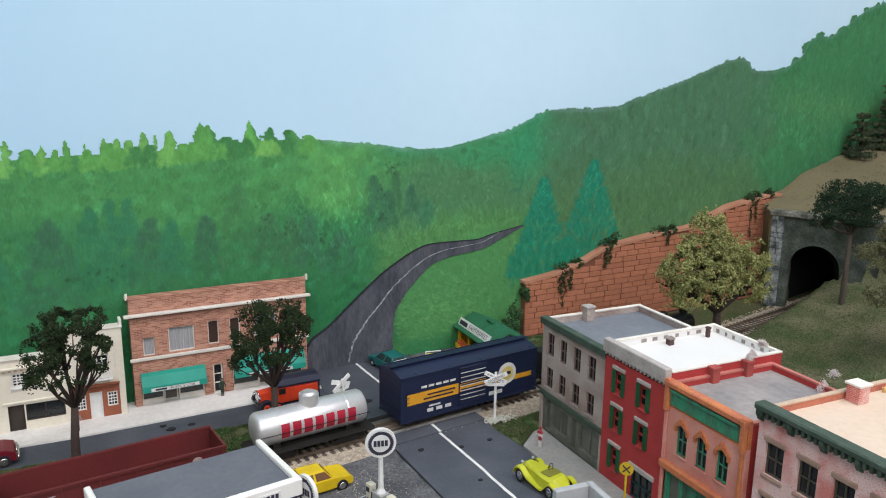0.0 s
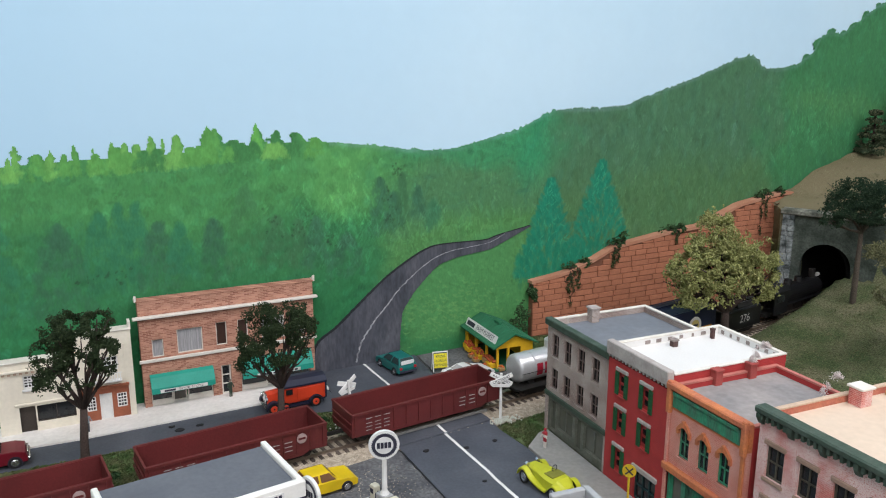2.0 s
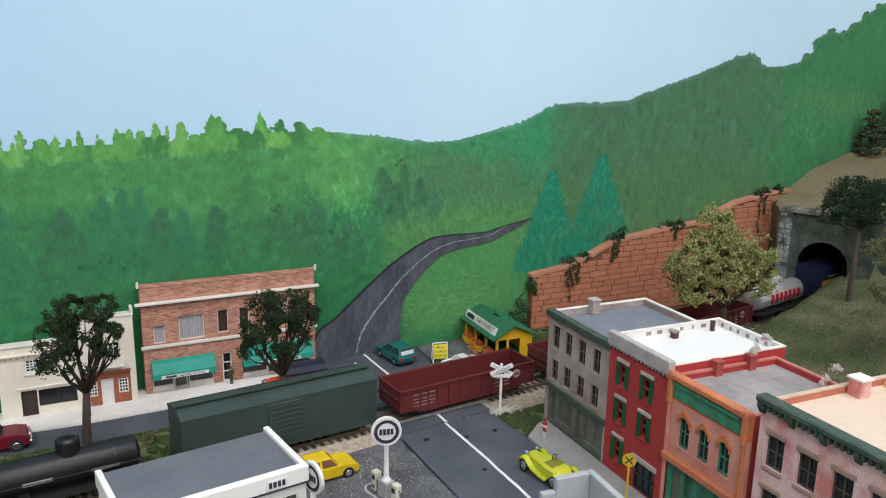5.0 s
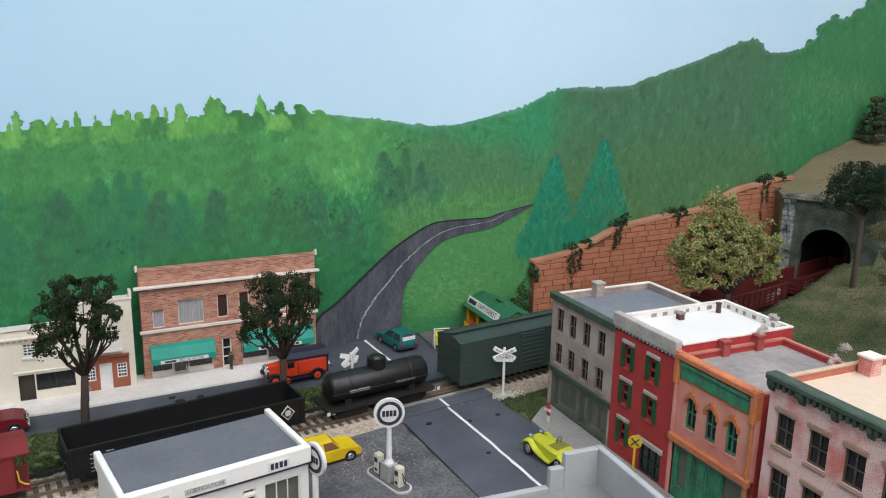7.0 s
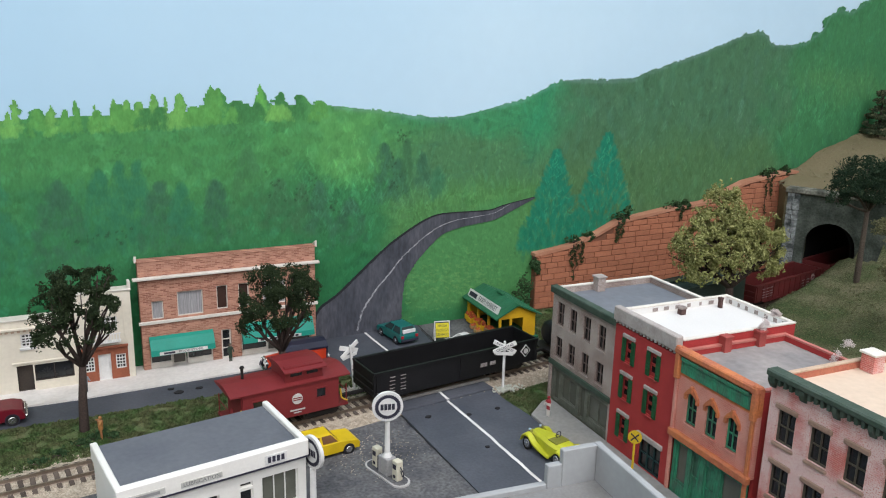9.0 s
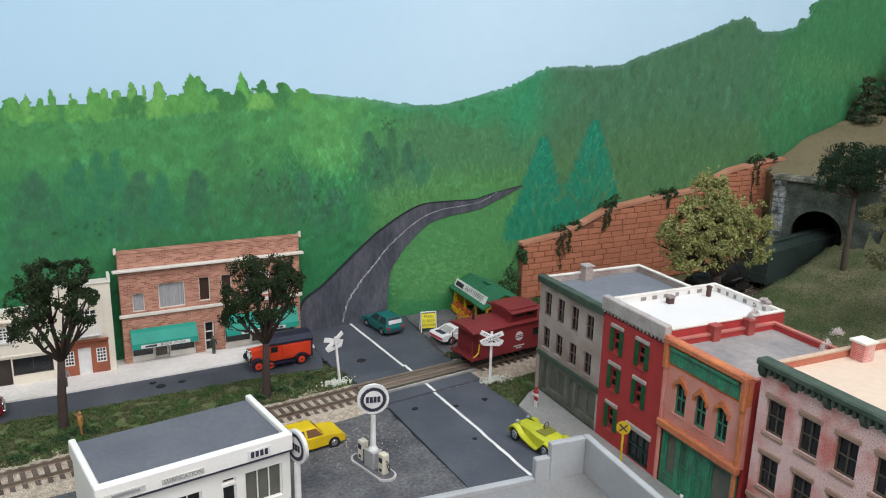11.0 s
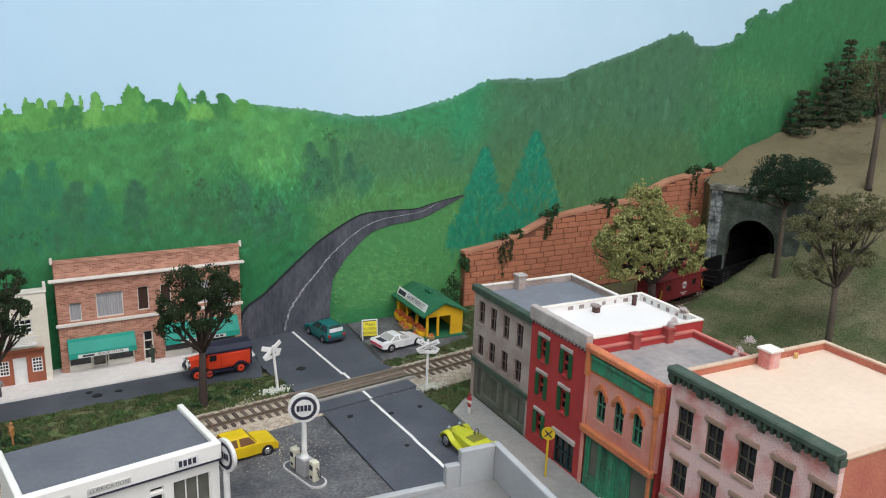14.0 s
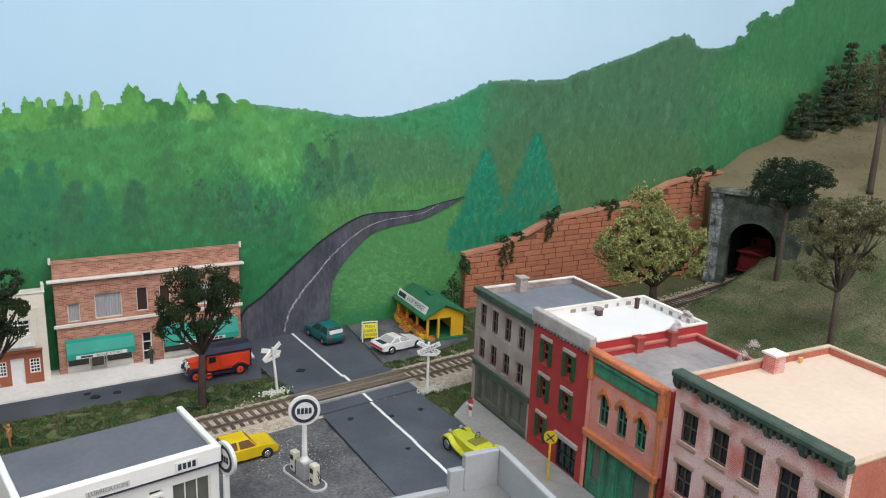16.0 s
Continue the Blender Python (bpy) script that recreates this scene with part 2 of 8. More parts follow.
coping_m = M("portal_coping_stone", (0.26, 0.26, 0.22), 0.9, col2=(0.07, 0.075, 0.06), scale=70, var=0.4, fine=420, bump=0.6)
black_m = M("tunnel_shade", (0.008, 0.008, 0.008), 0.95)
block_m = M("red_wall_block", (0.40, 0.155, 0.085), 0.88, col2=(0.33, 0.13, 0.075), scale=35, var=0.12, fine=420, bump=0.35, rand=0.09)
joint_m = M("red_wall_joint", (0.20, 0.085, 0.05), 0.95)
cap_m = M("red_wall_cap", (0.47, 0.24, 0.155), 0.88, col2=(0.40, 0.18, 0.11), scale=40)

# ---- room ----
YAW = 4.0
BD = pose(0.386, 0.861, 0, 0, 0, YAW)


def structure(name, bm, mat, label="", m=None):
    return tagged(part(name, bm, mat, None, label, m), kind="structure")


# Room surfaces out of view, added; pale plaster bounces lamp light back.
structure("ceiling", boxes((-1.6, 2.6, -2.4, 1.4, 1.5, 1.55)), room_m)
structure("floor", boxes((-1.6, 2.6, -2.4, 1.4, -1.0, -0.95)), floor_m)
structure("wall_south", boxes((-1.6, 2.6, -2.45, -2.4, -1.0, 1.5)), room_m)
structure("wall_north", boxes((-1.6, 2.6, 1.35, 1.4, -1.0, 1.5)), room_m)
structure("wall_west", boxes((-1.65, -1.6, -2.4, 1.4, -1.0, 1.5)), room_m)
structure("wall_east", boxes((2.6, 2.65, -2.4, 1.4, -1.0, 1.5)), room_m)

# table top, with its edge fascia
bm = B()
prism(bm, [(-1.5, 0.02), (2.2, -0.35), (2.2, 1.1), (-1.5, 0.84)], -0.03, -0.0015, "z")
structure("ground", bm, grass_m, "green and brown flocked table of a model railway")

# ---- painted backdrop ----
bm = B()
box(bm, -1.9, 1.85, 0.0, 0.008, -0.03, 1.2)
backdrop = structure("backdrop", bm, sky_m, "flat board painted with pale blue sky and green wooded hills", BD)

HILL_TOP = [(-1.9, 0.215), (-0.4, 0.218), (-0.2413, 0.2245), (-0.20, 0.2245), (-0.16, 0.2265), (-0.13, 0.228), (-0.0606, 0.231), (-0.0343, 0.2295), (-0.007, 0.2265), (0.021, 0.223), (0.051, 0.2184), (0.0815, 0.215),
            (0.1134, 0.2177), (0.1464, 0.2255), (0.181, 0.2325), (0.216, 0.2475), (0.2304, 0.2515), (0.253, 0.2525), (0.292, 0.2515), (0.3246, 0.2527), (0.374, 0.2684), (0.417, 0.280), (0.462, 0.2942), (0.499, 0.3066),
            (0.520, 0.3099), (0.531, 0.307), (0.541, 0.297), (0.5516, 0.2945), (0.578, 0.294), (0.6046, 0.2976), (0.6346, 0.3149), (0.6469, 0.335), (0.6635, 0.340), (0.6875, 0.3386), (0.7195, 0.3562), (0.752, 0.375), (0.80, 0.39), (1.0, 0.44), (1.85, 0.52)]


def srgb(r, g, b):
    """A tube colour, 0 to 255, as linear pigment."""
    return np.array([((v / 255 + 0.055) / 1.055) ** 2.4 * 1.05 for v in (r, g, b)])


def paint_noise(X, Z, sx, sz, seed, octaves=4):
    """Smooth value noise, 0 to 1, with grain sx by sz metres."""
    gen = np.random.default_rng(seed)
    total, norm = np.zeros_like(X), 0.0
    for o in range(octaves):
        lat = gen.random((257, 257))
        u, v = X / sx * 2 ** o + 40.3, Z / sz * 2 ** o + 20.7
        i, j = np.floor(u).astype(int), np.floor(v).astype(int)
        f, g = u - i, v - j
        f, g = f * f * (3 - 2 * f), g * g * (3 - 2 * g)
        i, j = i % 256, j % 256
        total += 0.55 ** o * ((lat[i, j] * (1 - f) + lat[i + 1, j] * f) * (1 - g) + (lat[i, j + 1] * (1 - f) + lat[i + 1, j + 1] * f) * g)
        norm += 0.55 ** o
    return total / norm


CELL = 0.0009
CX0, CX1, CZ1 = -0.36, 1.00, 0.45
cx = np.arange(CX0, CX1 + CELL, CELL)
cz = np.arange(-0.002, CZ1, CELL)
PXX, PZZ = np.meshgrid(cx, cz, indexing="ij")
ridge = np.interp(cx, [p[0] for p in HILL_TOP], [p[1] for p in HILL_TOP])


def ramp(v, lo, hi):
    q = np.clip((v - lo) / (hi - lo), 0, 1)
    return q * q * (3 - 2 * q)


def blend(base, over, fac):
    return base + (over - base) * fac[..., None]


def ground_coat():
    """The first coat of greens: yellow-green to the west, bluish in the dip, greyed dark green to the east."""
    soft = (paint_noise(PXX, PZZ, 0.05, 0.04, 3) - 0.5)
    x, z = PXX + 0.10 * soft, PZZ + 0.05 * soft
    coat = blend(np.broadcast_to(srgb(38, 106, 64), PXX.shape + (3,)).copy(), srgb(50, 114, 70), ramp(z, 0.05, 0.12))
    coat = blend(coat, srgb(66, 129, 74), ramp(z, 0.135, 0.175))
    coat = blend(coat, srgb(80, 144, 80), ramp(z, 0.15, 0.18) * np.exp(-((x + 0.02) / 0.05) ** 2))
    dip = blend(np.broadcast_to(srgb(74, 126, 72), PXX.shape + (3,)).copy(), srgb(70, 118, 78), ramp(z, 0.13, 0.16))
    dip = blend(dip, srgb(58, 128, 84), ramp(z, 0.185, 0.21))
    coat = blend(coat, dip, ramp(x, 0.005, 0.07))
    east = blend(np.broadcast_to(srgb(72, 112, 72), PXX.shape + (3,)).copy(), srgb(66, 108, 78), ramp(z, 0.15, 0.22))
    east = blend(east, srgb(56, 116, 74), ramp(x, 0.53, 0.60))
    east = blend(east, srgb(82, 130, 78), 0.35 * ramp(x, 0.55, 0.62) * np.exp(-((z - 0.245) / 0.02) ** 2))
    coat = blend(coat, east, ramp(x, 0.21, 0.27))
    coat = blend(coat, srgb(44, 130, 90), 0.7 * np.exp(-((x - 0.205) / 0.03) ** 2) * ramp(z, 0.16, 0.2))
    return coat


canvas = ground_coat()
brush = random.Random(17)


def dab(x, z, w, h, colour, strength=0.7, lean=0.0, edge=1.0):
    """One touch of the brush: an ellipse w by h with bristle streaks along its length."""
    big = max(w, h) + 2 * CELL
    i0, i1 = max(0, int((x - big - CX0) / CELL)), min(len(cx), int((x + big - CX0) / CELL) + 2)
    j0, j1 = max(0, int((z - big + 0.002) / CELL)), min(len(cz), int((z + big + 0.002) / CELL) + 2)
    if i1 <= i0 or j1 <= j0:
        return
    dx, dz = PXX[i0:i1, j0:j1] - x, PZZ[i0:i1, j0:j1] - z
    c, s = math.cos(lean), math.sin(lean)
    u, v = (dx * c + dz * s) / w, (dz * c - dx * s) / h
    a = np.clip((1 - u * u - v * v) * 3.5 * edge, 0, 1) * strength
    a = a * (0.65 + 0.35 * np.sin(u * 9 + brush.uniform(0, 6)))
    canvas[i0:i1, j0:j1] += (colour - canvas[i0:i1, j0:j1]) * a[..., None]


def here(x, z):
    return canvas[min(len(cx) - 1, max(0, int((x - CX0) / CELL))), min(len(cz) - 1, max(0, int((z + 0.002) / CELL)))].copy()


# second coat: dabs in varied strength of the colour beneath, leafy to the west, upright to the east
for _ in range(9000):
    x = brush.uniform(CX0, 0.98)
    z = brush.uniform(0.0, float(np.interp(x, cx, ridge)) + 0.002)
    k = brush.choice((brush.uniform(0.62, 0.88), brush.uniform(0.9, 1.1), brush.uniform(1.12, 1.42)))
    tint = here(x, z) * k * np.array([brush.uniform(0.86, 1.12), 1.0, brush.uniform(0.92, 1.18)])
    if x < 0.03:
        dab(x, z, brush.uniform(0.002, 0.007), brush.uniform(0.002, 0.006), tint, 0.5, brush.uniform(-0.9, 0.9))
    elif x < 0.20:
        dab(x, z, brush.uniform(0.001, 0.0025), brush.uniform(0.004, 0.011), tint, 0.5, brush.choice((brush.uniform(-0.5, 0.5), brush.uniform(1.0, 2.0))))
    else:
        dab(x, z, brush.uniform(0.0010, 0.0050), brush.uniform(0.003, 0.012), tint, 0.40, brush.uniform(-0.7, 0.7))


def clump(x, top, half, h, colour, n, size=0.0035, pointed=0.0, strength=0.6):
    """A painted tree: many small dabs inside a rounded or pointed outline."""
    for _ in range(n):
        v = brush.random() ** 0.8
        wide = half * ((1 - v) ** (0.45 + 0.55 * pointed))
        q = brush.uniform(-1, 1)
        tint = colour * brush.uniform(0.76, 1.24)
        dab(x + q * wide, top - h + h * v - size * 0.5, size * brush.uniform(0.4, 0.9), size * brush.uniform(0.6, 1.3), tint, strength, brush.uniform(-0.5, 0.5))


# rows of darker trees in the middle of the hill
teal_dark, dull, deep = srgb(44, 108, 76), srgb(56, 102, 68), srgb(52, 98, 72)
for x, top, half, h, c in [(-0.32, 0.185, 0.03, 0.09, teal_dark), (-0.27, 0.172, 0.03, 0.08, deep), (-0.238, 0.181, 0.016, 0.07, teal_dark), (-0.221, 0.186, 0.013, 0.075, teal_dark), (-0.207, 0.188, 0.012, 0.07, teal_dark), (-0.190, 0.168, 0.022, 0.06, deep), (-0.172, 0.165, 0.015, 0.05, teal_dark),
                           (-0.142, 0.168, 0.015, 0.055, deep), (-0.113, 0.194, 0.022, 0.08, srgb(60, 112, 70)), (-0.085, 0.163, 0.018, 0.045, dull), (-0.063, 0.160, 0.013, 0.05, dull), (-0.046, 0.159, 0.015, 0.05, deep), (-0.015, 0.140, 0.022, 0.04, deep),
                           (0.022, 0.193, 0.015, 0.055, deep), (0.036, 0.180, 0.012, 0.04, deep), (0.046, 0.196, 0.007, 0.045, dull), (0.063, 0.182, 0.010, 0.034, deep), (0.081, 0.166, 0.012, 0.028, srgb(54, 108, 76))]:
    clump(x, top, half, h, c, int(60 + half * h * 60000), 0.0050, 0.15, 0.36)
# dark leafy touches and light flecks
for x, z, wide, n in [(-0.031, 0.135, 0.008, 16), (-0.063, 0.147, 0.010, 14), (0.034, 0.150, 0.008, 14), (0.041, 0.198, 0.007, 16), (-0.09, 0.160, 0.008, 10), (-0.05, 0.158, 0.008, 10), (-0.18, 0.226, 0.015, 14), (-0.235, 0.125, 0.02, 16), (0.03, 0.175, 0.006, 10)]:
    for _ in range(n):
        dab(x + brush.gauss(0, wide * 0.5), z + brush.gauss(0, 0.005), brush.uniform(0.0008, 0.0018), brush.uniform(0.0008, 0.0022), srgb(38, 66, 44), 0.7, brush.uniform(-1, 1))
for _ in range(1700):
    x, z = brush.choice(((brush.gauss(0.08, 0.06), brush.gauss(0.135, 0.02)), (brush.gauss(0.45, 0.14), brush.uniform(0.10, 0.23)), (brush.gauss(-0.02, 0.03), brush.gauss(0.15, 0.02)), (brush.gauss(0.66, 0.05), brush.gauss(0.23, 0.03))))
    dab(x, z, 0.0008, brush.uniform(0.002, 0.006), here(x, z) * brush.uniform(1.2, 1.6), 0.6, brush.uniform(-0.7, 0.7))
for _ in range(2600):
    x = brush.uniform(CX0, 0.95)
    z = brush.uniform(0.02, float(np.interp(x, cx, ridge)))
    if paint_noise(np.array([x]), np.array([z]), 0.05, 0.03, 31, 2)[0] > 0.47:
        dab(x, z, brush.uniform(0.0008, 0.0020), brush.uniform(0.0008, 0.0026), here(x, z) * brush.choice((0.62, 0.75, 1.3, 1.45)), 0.55, brush.uniform(-1.2, 1.2))
# meadow beside the road, brushed in short arcs
meadow = ramp(PXX, 0.045, 0.06) * (1 - ramp(PXX + 0.4 * (PZZ - 0.06), 0.18, 0.215)) * (1 - ramp(PZZ - 0.05 * np.clip((PXX - 0.05) / 0.1, 0, 1), 0.070, 0.085))
canvas[:] = blend(canvas, srgb(72, 132, 78), 0.75 * meadow)
canvas[:] = blend(canvas, srgb(40, 112, 70), 0.7 * meadow * (1 - ramp(PZZ, 0.008, 0.022)))
for _ in range(750):
    x, z = brush.uniform(0.046, 0.21), brush.uniform(0.0, 0.125)
    k = brush.uniform(0.72, 1.42)
    dab(x, z, brush.uniform(0.0008, 0.0016), brush.uniform(0.002, 0.0065), here(x, z) * k, 0.5, 1.1 + brush.uniform(-0.7, 0.7))
for _ in range(300):
    x, z = brush.gauss(0.10, 0.035), brush.gauss(0.045, 0.015)
    dab(x, z, 0.0007, brush.uniform(0.0015, 0.004), srgb(116, 164, 96), 0.4, brush.uniform(0.6, 1.9))
# the two teal firs, ragged at their sides
for x, top, half, h in [(0.2277, 0.176, 0.046, 0.106), (0.2975, 0.192, 0.050, 0.112)]:
    for k in range(900):
        v = brush.random() ** 1.3
        wide = half * (1 - v) ** 0.9 + 0.002
        q = brush.uniform(-1, 1)
        dab(x + q * wide, top - h + h * v, 0.0022, brush.uniform(0.003, 0.007), srgb(24, 120, 94) * brush.uniform(0.72, 1.2), 0.62, q * -0.9)
    for k in range(60):
        v = brush.random()
        dab(x + brush.uniform(-1, 1) * half * (1 - v), top - h + h * v, 0.0007, 0.004, srgb(58, 158, 118), 0.5, brush.uniform(-1.2, 1.2))
for _ in range(160):
    dab(brush.uniform(0.185, 0.30), brush.uniform(0.06, 0.10), 0.003, brush.uniform(0.004, 0.009), srgb(22, 112, 84) * brush.uniform(0.8, 1.2), 0.45, brush.uniform(-0.3, 0.3))
# the ridge: which cells the paint covers, dry-brushed along its edge, with pointed and rounded trees
rough = paint_noise(PXX, PZZ, 0.006, 0.006, 11, 3) - 0.5
cover = PZZ < ridge[:, None] + 0.007 * rough
tufts = paint_noise(PXX, 0 * PZZ, 0.0035, 1.0, 12, 3) - 0.45
cover |= PZZ < ridge[:, None] + 0.010 * np.clip(tufts, 0, 1) * ramp(PXX, 0.10, 0.22)
lime, mid_green, dark_green = srgb(102, 160, 82), srgb(84, 146, 74), srgb(58, 116, 66)
tops = [(-0.237, 0.2345, 0.0045, 0.6, lime), (-0.2224, 0.238, 0.006, 0.8, lime), (-0.2123, 0.237, 0.005, 0.5, lime), (-0.202, 0.2355, 0.007, 0.3, lime), (-0.191, 0.2412, 0.006, 0.5, lime), (-0.1813, 0.2398, 0.0035, 0.7, lime), (-0.1694, 0.242, 0.008, 0.35, lime),
        (-0.157, 0.231, 0.008, 0.2, mid_green), (-0.1431, 0.2490, 0.008, 0.7, mid_green), (-0.137, 0.2462, 0.009, 0.6, mid_green), (-0.1211, 0.2355, 0.010, 0.2, dark_green), (-0.0998, 0.2500, 0.0085, 1.0, srgb(96, 166, 80)), (-0.0805, 0.2426, 0.010, 0.12, dark_green), (-0.0644, 0.2400, 0.009, 0.12, dark_green), (-0.0449, 0.2340, 0.010, 0.1, mid_green)]
tops += [(-0.232 + 0.0118 * k + brush.uniform(-0.003, 0.003), 0.2285 + 0.005 * brush.random(), brush.uniform(0.006, 0.011), 0.1, brush.choice((mid_green, dark_green, lime))) for k in range(14)]
tops += [(-0.248 - 0.0110 * k + brush.uniform(-0.004, 0.004), 0.228 + 0.010 * brush.random(), brush.uniform(0.004, 0.010), brush.uniform(0.1, 0.8), brush.choice((lime, lime, mid_green))) for k in range(11)]
tops += [(0.6 + 0.022 * k, float(np.interp(0.6 + 0.022 * k, cx, ridge)) + brush.uniform(0.002, 0.006), brush.uniform(0.006, 0.011), 0.1, srgb(52, 110, 70)) for k in range(9)]
for x, top, half, pointed, c in tops:
    foot = float(np.interp(x, cx, ridge)) - 0.012
    v = np.clip((PZZ - foot) / (top - foot), 0, 1)
    cover |= (PZZ > foot) & (PZZ < top) & (np.abs(PXX - x) < half * 1.15 * (1 - v) ** (0.30 + 0.5 * pointed) * (1 + 2.2 * rough))
    clump(x, top + 0.001, half * 1.1, top - foot, c, int(40 + half * 6000), 0.0030, pointed, 0.5)
sky_tone = srgb(176, 208, 228)
thin = np.exp(-((PZZ - ridge[:, None]) / 0.0030) ** 2) * (PXX > -0.03) * 0.16 * paint_noise(PXX, PZZ, 0.02, 0.002, 13, 3)
canvas[:] = blend(canvas, sky_tone, thin)
canvas *= (0.92 + 0.16 * paint_noise(PXX, PZZ, 0.0030, 0.0045, 21, 2))[..., None]


def pigment_mat():
    """Brushed paint in the colours laid on the canvas, with fine grain and brush relief."""
    m = bpy.data.materials.new("hill_paint")
    m.use_nodes = True
    n, l = m.node_tree.nodes, m.node_tree.links
    b = n["Principled BSDF"]
    b.inputs["Roughness"].default_value, b.inputs["Specular IOR Level"].default_value = 0.75, 0.3
    at = n.new("ShaderNodeAttribute")
    at.attribute_name = "paint"
    tc, mp, nz, mr, mx, bp = (n.new("ShaderNode" + k) for k in ("TexCoord", "Mapping", "TexNoise", "MapRange", "VectorMath", "Bump"))
    mp.inputs["Scale"].default_value = (1.4, 1, 0.6)
    nz.inputs["Scale"].default_value, nz.inputs["Detail"].default_value = 420, 3
    l.new(tc.outputs["Object"], mp.inputs[0])
    l.new(mp.outputs[0], nz.inputs["Vector"])
    for k, v in zip(("From Min", "From Max", "To Min", "To Max"), (0.25, 0.75, 0.90, 1.10)):
        mr.inputs[k].default_value = v
    l.new(nz.outputs["Fac"], mr.inputs[0])
    mx.operation = "SCALE"
    l.new(at.outputs["Color"], mx.inputs[0])
    l.new(mr.outputs[0], mx.inputs["Scale"])
    l.new(mx.outputs[0], b.inputs["Base Color"])
    bp.inputs["Strength"].default_value, bp.inputs["Distance"].default_value = 0.25, 0.0008
    l.new(nz.outputs["Fac"], bp.inputs["Height"])
    l.new(bp.outputs[0], b.inputs["Normal"])
    return m


def painted_hills():
    nx, nz = PXX.shape
    idx = np.arange(nx * nz).reshape(nx, nz)
    keep = cover[:-1, :-1]
    quads = np.stack([idx[:-1, :-1][keep], idx[1:, :-1][keep], idx[1:, 1:][keep], idx[:-1, 1:][keep]], axis=1)
    used, flat = np.unique(quads, return_inverse=True)
    co = np.stack([PXX.ravel()[used], np.full(len(used), -0.0008), PZZ.ravel()[used]], axis=1)
    me = bpy.data.meshes.new("painted_hills")
    me.vertices.add(len(used))
    me.vertices.foreach_set("co", co.astype(np.float32).ravel())
    me.loops.add(quads.size)
    me.loops.foreach_set("vertex_index", flat.astype(np.int32).ravel())
    me.polygons.add(len(quads))
    me.polygons.foreach_set("loop_start", np.arange(0, quads.size, 4, dtype=np.int32))
    me.update(calc_edges=True)
    rgba = np.ones((len(used), 4), dtype=np.float32)
    rgba[:, :3] = np.clip(canvas.reshape(-1, 3)[used], 0.004, 0.9)
    me.attributes.new("paint", "FLOAT_COLOR", "POINT").data.foreach_set("color", rgba.ravel())
    me.materials.append(pigment_mat())
    ob = new("painted_hills", me)
    ob.parent = backdrop
    ob["label"] = "wooded hills painted in dabbed greens"
    return ob


painted_hills()
far_hill_m = M("far_hill_paint", (0.045, 0.17, 0.055), 0.75, col2=(0.07, 0.20, 0.065), scale=30, var=0.3, fine=200)
for x0, x1 in ((-1.9, CX0), (CX1, 1.85)):
    bm = B()
    n = 40
    for i in range(n):
        a, b = x0 + (x1 - x0) * i / n, x0 + (x1 - x0) * (i + 1) / n
        bm.faces.new([bm.verts.new((x, -0.0008, z)) for x, z in ((a, -0.002), (b, -0.002), (b, lerp(b, HILL_TOP)), (a, lerp(a, HILL_TOP)))])
    part("painted_hills", bm, far_hill_m, backdrop)

road_paint_m = M("painted_road", (0.046, 0.051, 0.066), 0.75, col2=(0.088, 0.092, 0.112), scale=26, var=0.28, fine=190, bump=0.06, stretch=(2.2, 1, 0.7))
road_edge_m = M("painted_road_edge", (0.020, 0.024, 0.028), 0.8, scale=90)
road_line_m = M("painted_road_line", (0.42, 0.43, 0.46), 0.75, col2=(0.16, 0.17, 0.19), scale=260)


def ribbon(name, left, right, lift, mat, parent, n=60, label="", wob=0.0, fray=0.0):
    bm = B()
    prev = None
    for i in range(n + 1):
        f = i / n
        a = [lerp(f, [(k / (len(left) - 1), p[j]) for k, p in enumerate(left)]) for j in (0, 1)]
        b = [lerp(f, [(k / (len(right) - 1), p[j]) for k, p in enumerate(right)]) for j in (0, 1)]
        w = wob * noise.noise((f * 60, 0, lift * 900))
        g = [fray * (1 - 0.6 * f) * noise.noise((f * 90, s, lift * 900)) for s in (1, 7)]
        cur = (bm.verts.new((a[0] + w + g[0], -lift, a[1])), bm.verts.new((b[0] + w + g[1], -lift, b[1])))
        if prev:
            bm.faces.new((prev[0], cur[0], cur[1], prev[1]))
        prev = cur
    return part(name, bm, mat, parent, label)


def spline(pts, n=40):
    """Catmull-Rom through a few points."""
    out = []
    p = [pts[0], *pts, pts[-1]]
    for k in range(1, len(p) - 2):
        for i in range(n):
            t = i / n
            out.append(tuple(0.5 * (2 * p[k][j] + (p[k + 1][j] - p[k - 1][j]) * t + (2 * p[k - 1][j] - 5 * p[k][j] + 4 * p[k + 1][j] - p[k + 2][j]) * t * t
                                    + (3 * p[k][j] - p[k - 1][j] - 3 * p[k + 1][j] + p[k + 2][j]) * t ** 3) for j in range(len(pts[0]))))
    return out + [pts[-1]]


road_w = [(-0.056, -0.001), (-0.0505, 0.030), (-0.0275, 0.0467), (-0.002, 0.068), (0.026, 0.0905), (0.051, 0.1055), (0.070, 0.1145), (0.086, 0.118), (0.1157, 0.118), (0.143, 0.1176), (0.1605, 0.1215), (0.200, 0.1280)]
road_e = [(0.0404, -0.001), (0.0417, 0.0217), (0.0448, 0.0489), (0.0511, 0.0602), (0.0606, 0.0724), (0.0766, 0.0876), (0.0895, 0.0965), (0.1093, 0.1015), (0.1297, 0.1039), (0.1505, 0.1064), (0.172, 0.1145), (0.2015, 0.1262)]
road_w, road_e = spline(road_w, 10), spline(road_e, 10)
ribbon("painted_road", road_w, road_e, 0.0016, road_paint_m, backdrop, 240, "dark road painted winding up the hill", 0.0, 0.0012)
